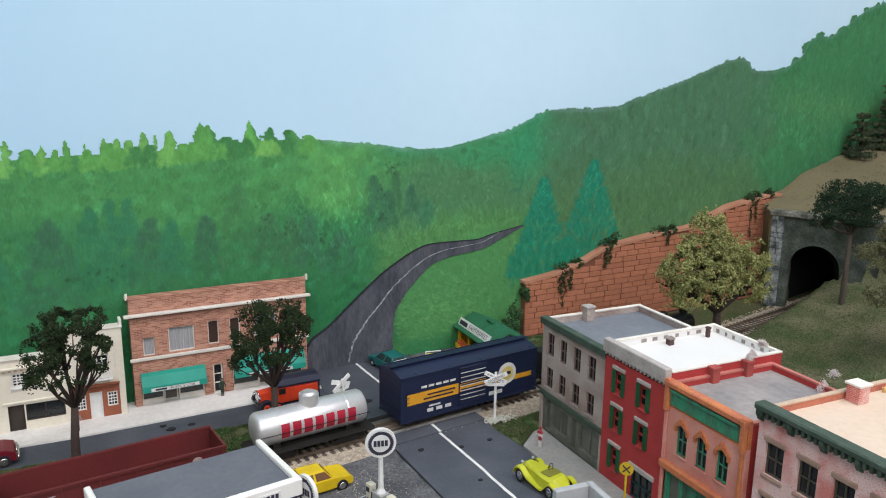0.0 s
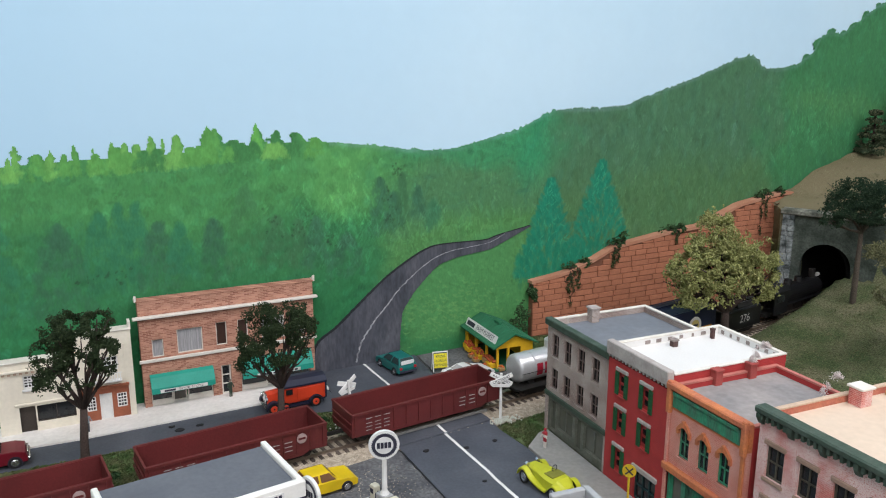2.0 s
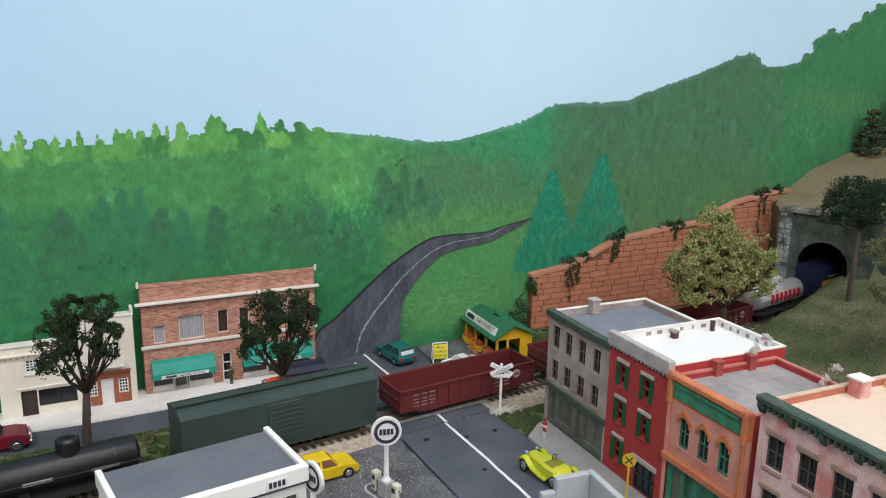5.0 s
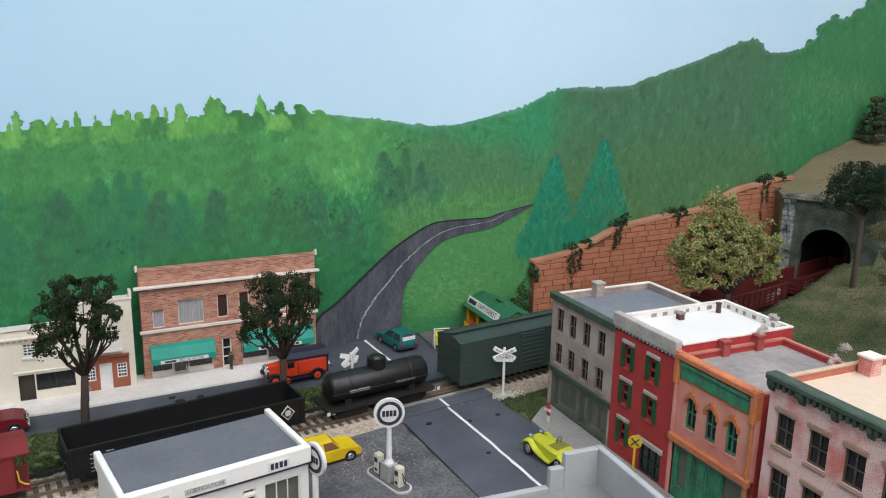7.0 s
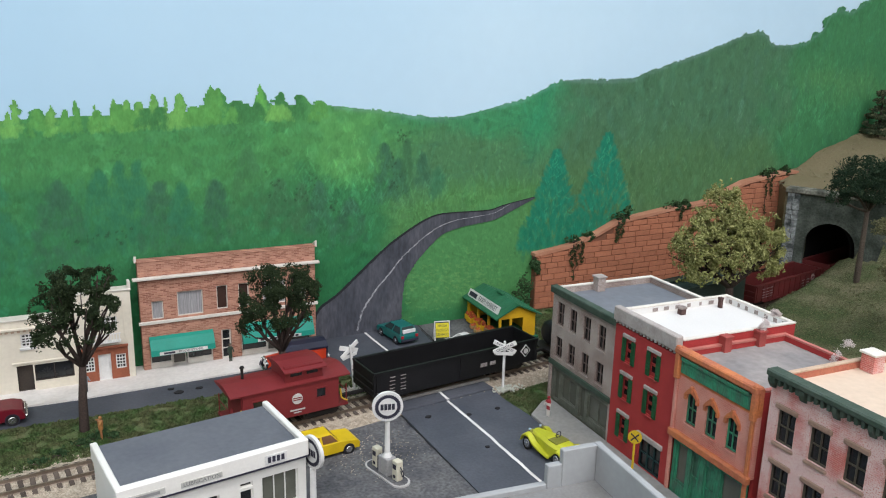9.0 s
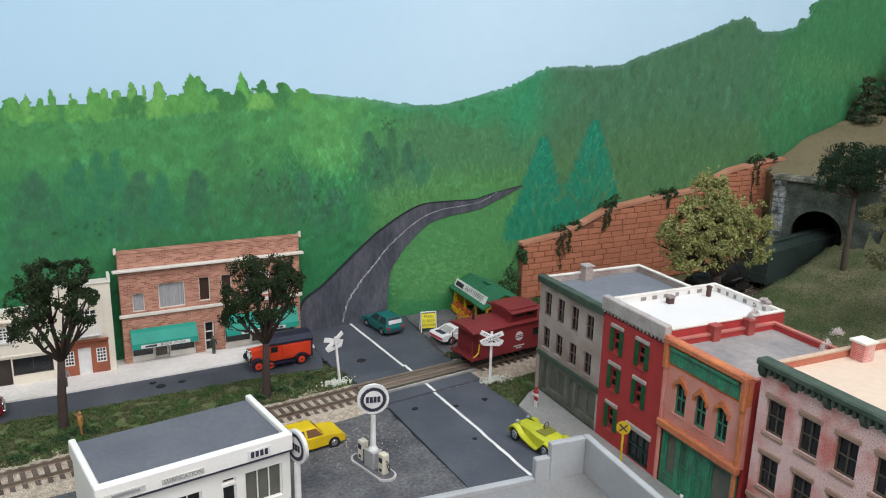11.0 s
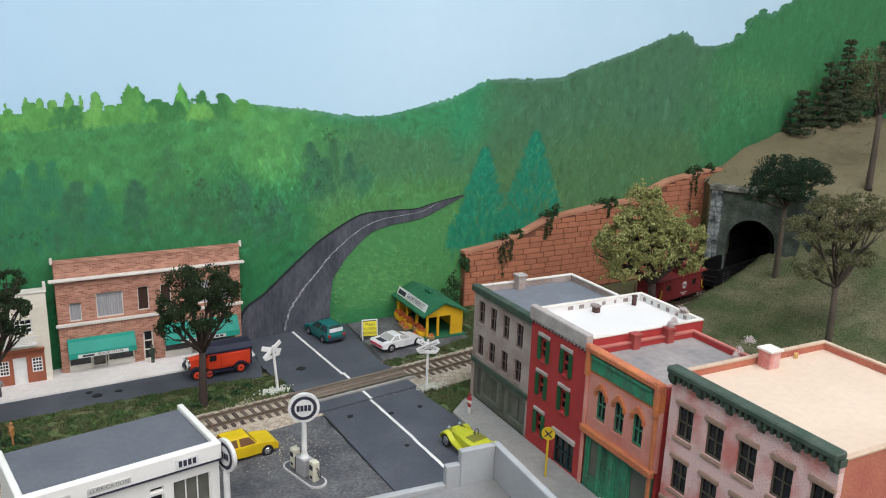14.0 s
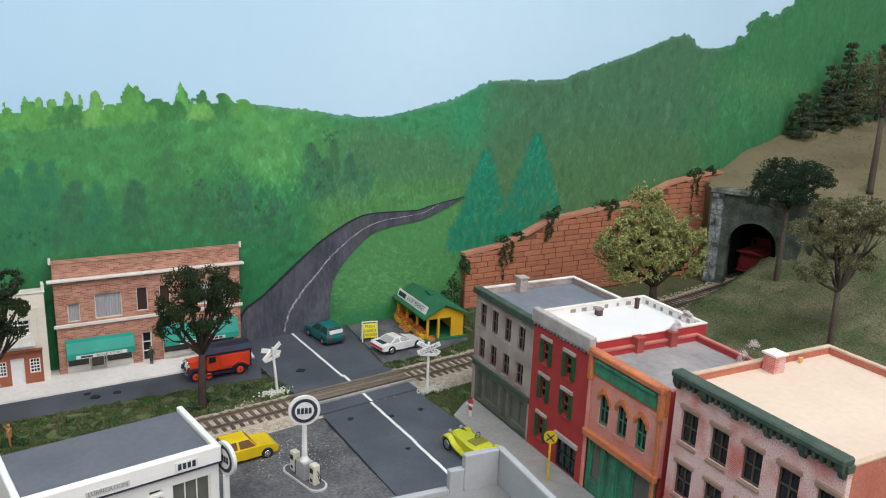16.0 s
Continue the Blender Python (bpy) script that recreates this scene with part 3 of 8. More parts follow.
thick = [0.0020 * (1 - 0.7 * i / len(road_w)) for i in range(len(road_w))]
ribbon("painted_road_edge", [(p[0] - 0.3 * w, p[1] + 0.4 * w) for p, w in zip(road_w, thick)], [(p[0] + 0.8 * w, p[1] - 0.8 * w) for p, w in zip(road_w, thick)], 0.0019, road_edge_m, backdrop, 240, "", 0.0, 0.0010)
mid = spline([(-0.0080, 0.004), (-0.004, 0.020), (0.0016, 0.0307), (0.0139, 0.0469), (0.0274, 0.0607), (0.0386, 0.0737), (0.0511, 0.0843), (0.0668, 0.0958), (0.0829, 0.1045), (0.1025, 0.1098), (0.1226, 0.1113), (0.1467, 0.1136), (0.1585, 0.1175), (0.1690, 0.1225)], 12)
thick = [0.0013 * (1 - i / len(mid)) + 0.0005 for i in range(len(mid))]
ribbon("painted_road_line", [(p[0] - w * 0.5, p[1] + w * 0.3) for p, w in zip(mid, thick)], [(p[0] + w * 0.5, p[1] - w * 0.3) for p, w in zip(mid, thick)], 0.0022, road_line_m, backdrop, 260, "", 0.0016)

# ---- roads, walks and turf on the table ----


def slab(name, pts, z0, z1, mat, label, bev=0.0):
    bm = B()
    prism(bm, pts, z0, z1, "z")
    if bev:
        bevel(bm, bev)
    return structure(name, bm, mat, label)


def along(x):
    return line_y(x)


slab("road_1", [(0.343, line_y(0.343) + 0.014), (0.4468, line_y(0.4468) + 0.014), (0.4385, 0.7512), (0.444, 0.866), (0.338, 0.8585), (0.335, 0.79)], -0.0015, 0.0006, asphalt_m, "dark grey painted asphalt street north of the crossing")
slab("road_2", [(-1.4, 0.755), (0.1275, 0.7565), (0.29, 0.7655), (0.330, 0.764), (0.3352, 0.79), (0.3352, 0.815), (-1.4, 0.79)], -0.0015, 0.0006, asphalt_m, "dark grey painted asphalt road beside the shops")
slab("road_3", [(0.3545, line_y(0.35) - 0.014), (0.3665, 0.45), (0.353, 0.10), (0.45, 0.05), (0.4505, 0.635), (0.4455, 0.6707), (0.4469, line_y(0.4469) - 0.014)], -0.0015, 0.0006, asphalt_m, "dark grey painted asphalt street south of the crossing")
slab("road_4", [(-0.3, 0.30), (0.3525, 0.10), (0.3660, 0.45), (0.354, 0.672), (0.31, 0.6635), (0.26, 0.657), (-0.3, 0.575)], -0.0015, 0.00055, lot_m, "worn grey asphalt lot of the filling station")
slab("road_5", [(0.4393, 0.752), (0.4822, 0.760), (0.545, 0.778), (0.552, 0.80), (0.535, 0.868), (0.4445, 0.862)], -0.0015, 0.0002, lot_m, "grey asphalt lot before the market stand")
slab("pavement_1", [(-1.4, 0.79), (0.12, 0.7915), (0.2705, 0.802), (0.336, 0.812), (0.336, 0.856), (-1.4, 0.80)], -0.0015, 0.0022, walk_m, "pale concrete sidewalk before the shops", 0.0004)
slab("pavement_2", [(0.4515, 0.12), (0.482, 0.12), (0.482, 0.655), (0.472, 0.652), (0.4515, 0.634)], -0.0015, 0.0020, walk2_m, "grey concrete sidewalk before the brick row", 0.0004)


def stripe(name, pts, w, z, mat, label=""):
    bm = B()
    prev = None
    for i, p in enumerate(pts):
        a, b = pts[max(0, i - 1)], pts[min(len(pts) - 1, i + 1)]
        d = Vector((b[0] - a[0], b[1] - a[1])).normalized()
        w2 = w * (1 + 0.15 * noise.noise((p[0] * 300, p[1] * 300, 0)))
        cur = (bm.verts.new((p[0] - d.y * w2 / 2, p[1] + d.x * w2 / 2, z)), bm.verts.new((p[0] + d.y * w2 / 2, p[1] - d.x * w2 / 2, z)))
        if prev:
            bm.faces.new((prev[0], cur[0], cur[1], prev[1]))
        prev = cur
    return structure(name, bm, mat, label)


def wander(p, q, n=24, amp=0.0006, seed=0):
    return [(p[0] + (q[0] - p[0]) * i / n + amp * noise.noise((i * 0.35, seed, 0)), p[1] + (q[1] - p[1]) * i / n + amp * noise.noise((i * 0.35, seed, 9))) for i in range(n + 1)]


stripe("trim_1", wander((0.3862, 0.859), (0.39698, 0.7325), amp=0.0003), 0.0025, 0.0010, white_m, "white painted centre line")
stripe("trim_2", wander((0.3981, 0.7035), (0.4035, 0.62), amp=0.0003) + wander((0.4035, 0.62), (0.4085, 0.50))[1:] + [(0.412, 0.42), (0.415, 0.2)], 0.0025, 0.0010, white_m, "white painted centre line")
stripe("trim_7", wander((0.39638, 0.7395), (0.3972, 0.7245), amp=0.0), 0.0025, 0.0028, white_m, "white painted centre line")
stripe("trim_8", wander((0.39849, 0.6975), (0.39956, 0.6810), amp=0.0), 0.0025, 0.0028, white_m, "white painted centre line")
stripe("trim_3", wander((0.3536, 0.6714), (0.3591, 0.5751), amp=0.001), 0.0010, 0.0010, crack_m, "dark joint in the asphalt")
stripe("trim_6", wander((0.4412, 0.755), (0.4455, 0.862), amp=0.0008, seed=6), 0.0008, 0.0010, crack_m, "dark joint in the asphalt")

# turf strips with uneven flock
def turf(name, pts, seed, label, mat=turf_m, density=2.4e6, h=0.0022):
    """Clumped flock over a polygon: small tufts of crossed triangles on a thin base."""
    r = random.Random(seed)
    base = B()
    prism(base, pts, -0.0015, 0.0004, "z")
    ob = structure(name, base, mat, label)
    xs, ys = [p[0] for p in pts], [p[1] for p in pts]

    def inside(x, y):
        c = False
        for (a, b), (d, e) in zip(pts, pts[1:] + pts[:1]):
            if (b > y) != (e > y) and x < (d - a) * (y - b) / (e - b) + a:
                c = not c
        return c
    verts, faces = [], []
    n = int((max(xs) - min(xs)) * (max(ys) - min(ys)) * density)
    for _ in range(n):
        x, y = r.uniform(min(xs), max(xs)), r.uniform(min(ys), max(ys))
        if not inside(x, y) or noise.noise((x * 90, y * 90, seed)) < -0.25:
            continue
        s = r.uniform(0.0005, 0.0012)
        a = r.uniform(0, 6.28)
        z = 0.0003 + h * max(0, 0.3 + noise.noise((x * 120, y * 120, seed + 5))) * r.random()
        k = len(verts)
        verts += [(x + s * math.cos(a), y + s * math.sin(a), z), (x - s * math.cos(a), y - s * math.sin(a), z), (x + s * r.uniform(-1, 1), y + s * r.uniform(-1, 1), z + s * 1.3)]
        faces.append((k, k + 1, k + 2))
    me = bpy.data.meshes.new("flock")
    me.from_pydata(verts, [], faces)
    me.materials.append(mat)
    t = new("flock", me)
    t.parent = ob
    tagged(t, kind="stuff")
    return ob


turf("ground_turf_1", [(-0.2, 0.632), (0.10, 0.686), (0.20, 0.700), (0.28, 0.713), (0.34, 0.7225), (0.351, 0.7245), (0.338, 0.762), (0.29, 0.7655), (0.1275, 0.7565), (-0.2, 0.755)], 1, "dark green turf strip beside the rails")
turf("ground_turf_2", [(0.4460, 0.668), (0.4515, 0.636), (0.472, 0.654), (0.60, 0.662), (0.60, 0.700), (0.53, 0.690), (0.475, 0.682), (0.452, 0.676)], 2, "dark green turf beside the rails")
turf("ground_turf_3", [(0.4400, 0.7525), (0.447, 0.739), (0.50, 0.747), (0.60, 0.768), (0.62, 0.84), (0.60, 0.862), (0.553, 0.862), (0.552, 0.798), (0.545, 0.777), (0.4822, 0.759)], 3, "green turf behind the rails")

# ---- railway track ----
track = tagged(new("railway_track"), "model railway track with brown ties on tan ballast", "track", kind="structure")
bm = B()
prev = None
r = random.Random(3)
for i, s in enumerate(np.arange(-1.45, 2.2, 0.004)):
    x, y = track_at(s)
    x2, y2 = track_at(s + 0.002)
    d = Vector((x2 - x, y2 - y)).normalized()
    nn = Vector((-d.y, d.x))
    row = []
    for off, z in ((-0.036, -0.0005), (-0.023, 0.0008), (-0.016, 0.0013), (-0.006, 0.0012), (0.006, 0.0012), (0.016, 0.0013), (0.020, 0.0006), (0.025, -0.001)):
        o = off + (r.uniform(-0.002, 0.002) if abs(off) > 0.018 else 0)
        row.append(bm.verts.new((x + nn.x * o, y + nn.y * o, z + r.uniform(-0.0002, 0.0003))))
    if prev:
        for a, b, c, e in zip(prev, prev[1:], row[1:], row):
            bm.faces.new((a, b, c, e))
    prev = row
part("ballast", bm, ballast_m, track, "tan gravel ballast")
# loose stones on the ballast's flanks
verts, faces = [], []
for _ in range(12000):
    s = r.uniform(-0.42, 0.60)
    off = r.choice((-1, -1, 1)) * r.uniform(0.008, 0.030)
    if off < 0 and s > 0.05:
        off *= 1.35
    if -0.062 < s < 0.052:
        continue
    x, y = track_at(s)
    x2, y2 = track_at(s + 0.002)
    d = Vector((x2 - x, y2 - y)).normalized()
    q = Vector((x - d.y * off, y + d.x * off, 0.0012 if abs(off) < 0.017 else 0.0004))
    e = r.uniform(0.0004, 0.0009)
    k = len(verts)
    for v in ((-1, -1, 0), (1, -0.8, 0), (0.9, 1, 0), (-0.8, 1, 0), (0.2, 0.1, 1.2)):
        verts.append(tuple(q + Vector(v) * e * r.uniform(0.7, 1.2)))
    faces += [(k, k + 1, k + 4), (k + 1, k + 2, k + 4), (k + 2, k + 3, k + 4), (k + 3, k, k + 4)]
me = bpy.data.meshes.new("gravel")
me.from_pydata(verts, [], faces)
me.materials.append(ballast_m)
gravel = tagged(new("gravel", me), "loose tan ballast stones", kind="stuff")
gravel.parent = track
for side in (-0.0082, 0.0082):
    bm = B()
    rings = []
    for s in np.arange(-1.45, 2.2, 0.01):
        x, y = track_at(s)
        x2, y2 = track_at(s + 0.002)
        d = Vector((x2 - x, y2 - y)).normalized()
        nn = Vector((-d.y, d.x))
        rings.append([(x + nn.x * (side + o), y + nn.y * (side + o), z) for o, z in ((-0.0011, 0.0018), (-0.0005, 0.0022), (-0.0005, 0.0045), (0.0005, 0.0045), (0.0005, 0.0022), (0.0011, 0.0018))])
    loft(bm, rings)
    part("rail", bm, rail_m, track, "worn steel rail")
tie = bevel(boxes((-0.0016, 0.0016, -0.0150, 0.0150, 0.0, 0.0021)), 0.0003)
tie_me = bpy.data.meshes.new("tie")
tie.to_mesh(tie_me)
tie.free()
tie_me.materials.append(tie_m)
for s in np.arange(-0.42, 0.72, 0.0072):
    if -0.058 < s < 0.048:
        continue
    x, y = track_at(s)
    x2, y2 = track_at(s + 0.002)
    ob = new("tie", tie_me)
    ob.parent = track
    ob.matrix_basis = pose(x, y, 0, 0, 0, math.degrees(math.atan2(y2 - y, x2 - x)) + r.uniform(-1.5, 1.5))
# crossing planks between and beside the rails
cx, cy = track_at(-0.005)
x2, y2 = track_at(0.0)
crossing = thing("grade_crossing", pose(cx, cy, 0.0, 0, 0, math.degrees(math.atan2(y2 - cy, x2 - cx))), "weathered brown plank road crossing between the rails", "crossing", kind="structure")
for k in range(5):
    y = -0.0062 + 0.0031 * k
    part("plank", bevel(boxes((-0.053, 0.053, y - 0.0014, y + 0.0014, 0.001, 0.0043 - 0.0003 * (k % 2))), 0.0003), plank_m, crossing)
for y0, y1 in ((-0.0120, -0.0096), (0.0096, 0.0130)):
    part("plank", bevel(boxes((-0.055, 0.055, y0, y1, 0.0002, 0.0040)), 0.0004), walk2_m if y0 < 0 else plank_m, crossing)
for k, (y0, y1) in enumerate(((-0.0275, -0.0122), (0.0132, 0.0275))):
    part("ramp", bevel(boxes((-0.0475, 0.0475, y0, y1, -0.001, 0.0024)), 0.0003), asphalt_m, crossing, "asphalt ramp up to the rails")

# ---- hill with the tunnel ----
PX, PY = 0.9403, 0.8518      # foot of the portal's left pilaster


def hill_h(x, y):
    d = (line_y(x) if x < 1.05 else line_y(1.05) + 0.28 * (x - 1.05)) - y
    low = lerp(x, [(0.60, 0.0), (0.72, 0.002), (0.82, 0.012), (0.90, 0.029), (0.934, 0.036), (0.972, 0.048), (1.03, 0.057), (1.08, 0.063), (1.2, 0.09), (1.5, 0.13)])
    low *= smooth((d - 0.014) / 0.02)
    low *= lerp(y, [(0.10, 0.6), (0.45, 0.8), (0.75, 1.0)])
    q = (x - PX) * 0.866 + (y - PY) * 0.5
    p = (x - PX) * 0.5 - (y - PY) * 0.866
    up = lerp(q, [(0.0, 0.121), (0.079, 0.140), (0.112, 0.161), (0.164, 0.176), (0.207, 0.187), (0.264, 0.197), (0.324, 0.209), (0.40, 0.217), (1.2, 0.30)])
    side = 1 - smooth((p - 0.075) / 0.30)
    bank = smooth((q + 0.004 + 0.09 * smooth((p - 0.10) / 0.12)) / (0.006 + 0.14 * smooth((p - 0.09) / 0.15)))
    h = max(low, low + (up - low) * bank * (0.25 + 0.75 * side))
    return max(h, 0.14 * smooth((x - 1.12) / 0.2))


def zoned(m, low, high, tint, amount):
    """Another flock colour on the ground above a height, with an uneven border."""
    n, l = m.node_tree.nodes, m.node_tree.links
    pb = n["Principled BSDF"]
    tc = n.new("ShaderNodeTexCoord")
    sp = n.new("ShaderNodeSeparateXYZ")
    l.new(tc.outputs["Object"], sp.inputs[0])
    nz = n.new("ShaderNodeTexNoise")
    nz.inputs["Scale"].default_value, nz.inputs["Detail"].default_value = 24, 6
    l.new(tc.outputs["Object"], nz.inputs["Vector"])
    sh = n.new("ShaderNodeMath")
    sh.operation = "MULTIPLY_ADD"
    sh.inputs[1].default_value = 0.12
    l.new(nz.outputs["Fac"], sh.inputs[0])
    l.new(sp.outputs["Z"], sh.inputs[2])
    mr = n.new("ShaderNodeMapRange")
    mr.inputs["From Min"].default_value, mr.inputs["From Max"].default_value, mr.inputs["To Max"].default_value = low + 0.06, high + 0.06, amount
    l.new(sh.outputs[0], mr.inputs[0])
    mx = n.new("ShaderNodeMix")
    mx.data_type = "RGBA"
    l.new(mr.outputs[0], mx.inputs["Factor"])
    l.new(pb.inputs["Base Color"].links[0].from_socket, mx.inputs["A"])
    mx.inputs["B"].default_value = (*tint, 1)
    l.new(mx.outputs["Result"], pb.inputs["Base Color"])
    return m


hill_m = zoned(M("hill_flock", (0.062, 0.085, 0.036), 0.95, col2=(0.150, 0.140, 0.085), scale=22, var=0.65, fine=650, bump=1.0, spec=0.1), 0.055, 0.115, (0.205, 0.170, 0.105), 0.75)
bm = B()
nx, ny = 210, 150
grid = []
for i in range(nx + 1):
    col = []
    for j in range(ny + 1):
        x, y = 0.60 + 1.5 * (i / nx) ** 1.4, -0.30 + 1.26 * (j / ny) ** 0.8
        y = min(y, 0.861 + 0.07 * (x - 0.386) - 0.003)
        h = hill_h(x, y)
        h += (0.0035 * noise.noise((x * 22, y * 22, 0)) + 0.0015 * noise.noise((x * 80, y * 80, 2))) * min(1, h * 40)
        col.append(bm.verts.new((x, y, h - 0.001)))
    grid.append(col)
for i in range(nx):
    for j in range(ny):
        a = [grid[i][j], grid[i + 1][j], grid[i + 1][j + 1], grid[i][j + 1]]
        mx, my = sum(v.co.x for v in a) / 4, sum(v.co.y for v in a) / 4
        q = (mx - PX) * 0.866 + (my - PY) * 0.5
        dd = line_y(min(mx, 1.05)) - my
        p = (mx - PX) * 0.5 - (my - PY) * 0.866
        if -0.06 < p < 0.135 and -0.05 < q < 0.03 and max(v.co.z for v in a) - min(v.co.z for v in a) > 0.030:
            continue
        if p < 0.004 and q < 0.030:
            continue
        if abs(dd) < 0.0195 and q < 0.012 and mx < 1.05:
            continue
        if q < 0.006 and my > line_y(min(mx, 1.05)) - 0.02:
            continue
        bm.faces.new(a)
hill = structure("ground_hill", bm, hill_m, "hillside of green and brown flock above the tunnel")
for p in hill.data.polygons:
    p.use_smooth = True

# rock mass between the block wall and the portal
bm = B()
prism(bm, [(0.9385, 0.8560), (0.9500, 0.8480), (0.985, 0.858), (1.03, 0.885), (1.03, 0.900), (0.962, 0.8985), (0.958, 0.884)], -0.001, 0.1225, "z")
bmesh.ops.subdivide_edges(bm, edges=list(bm.edges), cuts=5, use_grid_fill=True)
for v in bm.verts:
    v.co += Vector((noise.noise(v.co * 60), noise.noise(v.co * 60 + Vector((9, 0, 0))), noise.noise(v.co * 45 + Vector((0, 7, 0))))) * 0.0022
structure("ground_rock", bm, hill_m, "earth bank between the block wall and the portal")
# flock tufts over the visible slope
r = random.Random(19)
verts, faces = [], []
for _ in range(110000):
    x, y = r.uniform(0.60, 1.42), r.uniform(0.36, 0.93)
    d = line_y(min(x, 1.05)) - y
    q = (x - PX) * 0.866 + (y - PY) * 0.5
    p = (x - PX) * 0.5 - (y - PY) * 0.866
    if y > 0.861 + 0.07 * (x - 0.386) - 0.004 or (d < 0.020 and q < 0.02) or (-0.05 < p < 0.125 and -0.03 < q < 0.02) or noise.noise((x * 70, y * 70, 3)) < -0.2:
        continue
    z = hill_h(x, y)
    z += (0.0035 * noise.noise((x * 22, y * 22, 0)) + 0.0015 * noise.noise((x * 80, y * 80, 2))) * min(1, z * 40) - 0.0012
    e, g = r.uniform(0.0004, 0.0010), r.uniform(0, 6.28)
    k = len(verts)
    verts += [(x + e * math.cos(g), y + e * math.sin(g), z), (x - e * math.cos(g), y - e * math.sin(g), z), (x + e * r.uniform(-1, 1), y + e * r.uniform(-1, 1), z + e * 1.5)]
    faces.append((k, k + 1, k + 2))
tuft_m = zoned(M("hill_tufts", (0.075, 0.105, 0.042), 0.95, col2=(0.21, 0.20, 0.12), scale=300, var=0.6, fine=900, bump=0.0, spec=0.1), 0.055, 0.115, (0.30, 0.26, 0.17), 0.6)
me = bpy.data.meshes.new("hill_tufts")
me.from_pydata(verts, [], faces)
me.materials.append(tuft_m)
tf = tagged(new("hill_tufts", me), "fine flock tufts on the slope", kind="stuff")
tf.parent = hill

# ---- retaining wall of red blocks ----
RW = pose(0.588, 0.866, 0, 0, 0, 3)
RW_TOP = [(0.0, 0.066), (0.03, 0.069), (0.05, 0.072), (0.083, 0.082), (0.112, 0.094), (0.19, 0.1035), (0.245, 0.107), (0.31, 0.129), (0.376, 0.138), (0.40, 0.138)]
retaining = thing("retaining_wall", RW, "reddish block retaining wall with a sloping top, grown over with vines", "retaining wall", kind="structure")
bm = B()
prev = None
for i in range(41):
    x = 0.40 * i / 40
    z = lerp(x, RW_TOP) - 0.003
    cur = [bm.verts.new(p) for p in ((x, 0.0008, -0.0015), (x, 0.0008, z), (x, 0.010, z), (x, 0.010, -0.0015))]
    if prev:
        for k in range(4):
            bm.faces.new((prev[k], cur[k], cur[(k + 1) % 4], prev[(k + 1) % 4]))
    else:
        bm.faces.new(cur)
    prev = cur
bm.faces.new(prev[::-1])
part("wall_core", bm, joint_m, retaining)
bm = B()
rings = []
for i in range(61):
    x = -0.002 + 0.404 * i / 60
    z = lerp(x, RW_TOP) - 0.003
    rings.append([(x, -0.0012, z - 0.001), (x, -0.0012, z + 0.0025 + 0.0004 * noise.noise((x * 200, 0, 0))), (x, 0.011, z + 0.0025), (x, 0.011, z - 0.001)])
loft(bm, rings)
part("cap", bm, cap_m, retaining, "pale red coping")
r = random.Random(8)
COURSE = 0.0066
block_mesh = {}
for k in range(21):
    x = -0.010 * (k % 2) - 0.004 * r.random()
    while x < 0.398:
        w = r.choice((0.017, 0.021, 0.025))
        a, b = max(x, 0.0), min(x + w, 0.398)
        x += w
        if b - a < 0.004:
            continue
        z0, z1 = k * COURSE, (k + 1) * COURSE
        lim = min(lerp(a, RW_TOP), lerp(b, RW_TOP)) - 0.0035
        if z0 + 0.003 > lim:
            continue
        z1 = min(z1, lim)
        key = (round(b - a, 4), round(z1 - z0, 4))
        if key not in block_mesh:
            bb = boxes((0.00035, key[0] - 0.00035, -0.0006, 0.001, 0.00035, key[1] - 0.00035))
            me = bpy.data.meshes.new("block")
            bevel(bb, 0.0003)
            bb.to_mesh(me)
            bb.free()
            me.materials.append(block_m)
            block_mesh[key] = me
        ob = new("block", block_mesh[key])
        ob.parent = retaining
        ob.matrix_basis = pose(a, r.uniform(-0.0002, 0.0002), z0)

# ---- tunnel portal ----
portal = thing("tunnel_portal", pose(PX, PY, 0, 0, 0, -60), "grey weathered cut-stone tunnel portal with a round arch", "tunnel portal", kind="structure")
# local x along the front, y inwards; the arch is centred on the track
AC, AR, SPRING = 0.053, 0.0295, 0.056
bm = B()
N = 24
arc = [(AC + AR * math.cos(math.pi * (1 - i / N)), SPRING + AR * math.sin(math.pi * (1 - i / N))) for i in range(N + 1)]
outline = [(0.0, -0.001)] + [(0.0, 0.118)] + [(0.125, 0.118), (0.125, -0.001), (AC + AR, -0.001)] + arc[::-1] + [(AC - AR, -0.001)]
prism(bm, outline, 0.0, 0.012)
part("portal_face", bm, stone_m, portal, "dark mossy portal face")
bm = B()
for i in range(N):
    a0, a1 = math.pi * i / N, math.pi * (i + 0.93) / N
    pts = [(AC + rr * math.cos(a), SPRING + rr * math.sin(a)) for rr, a in ((AR - 0.0002, a0), (AR + 0.0075, a0), (AR + 0.0075, a1), (AR - 0.0002, a1))]
    prism(bm, pts, -0.0012, 0.004)
part("arch_ring", bm, stone_m, portal, "ring of arch stones")
r = random.Random(4)
for x0, x1 in ((-0.001, 0.0135),):
    z = 0.0
    while z < 0.112:
        hgt = r.uniform(0.006, 0.009)
        for a, b in ((x0, (x0 + x1) / 2 + r.uniform(-0.003, 0.003)), (None, x1)):
            a = last + 0.0004 if a is None else a
            last = b
            part("stone", bevel(boxes((a, b - 0.0002, -0.0028 - r.uniform(0, 0.0006), 0.004, z, z + hgt - 0.0004)), 0.0005), pale_stone_m, portal)
        z += hgt
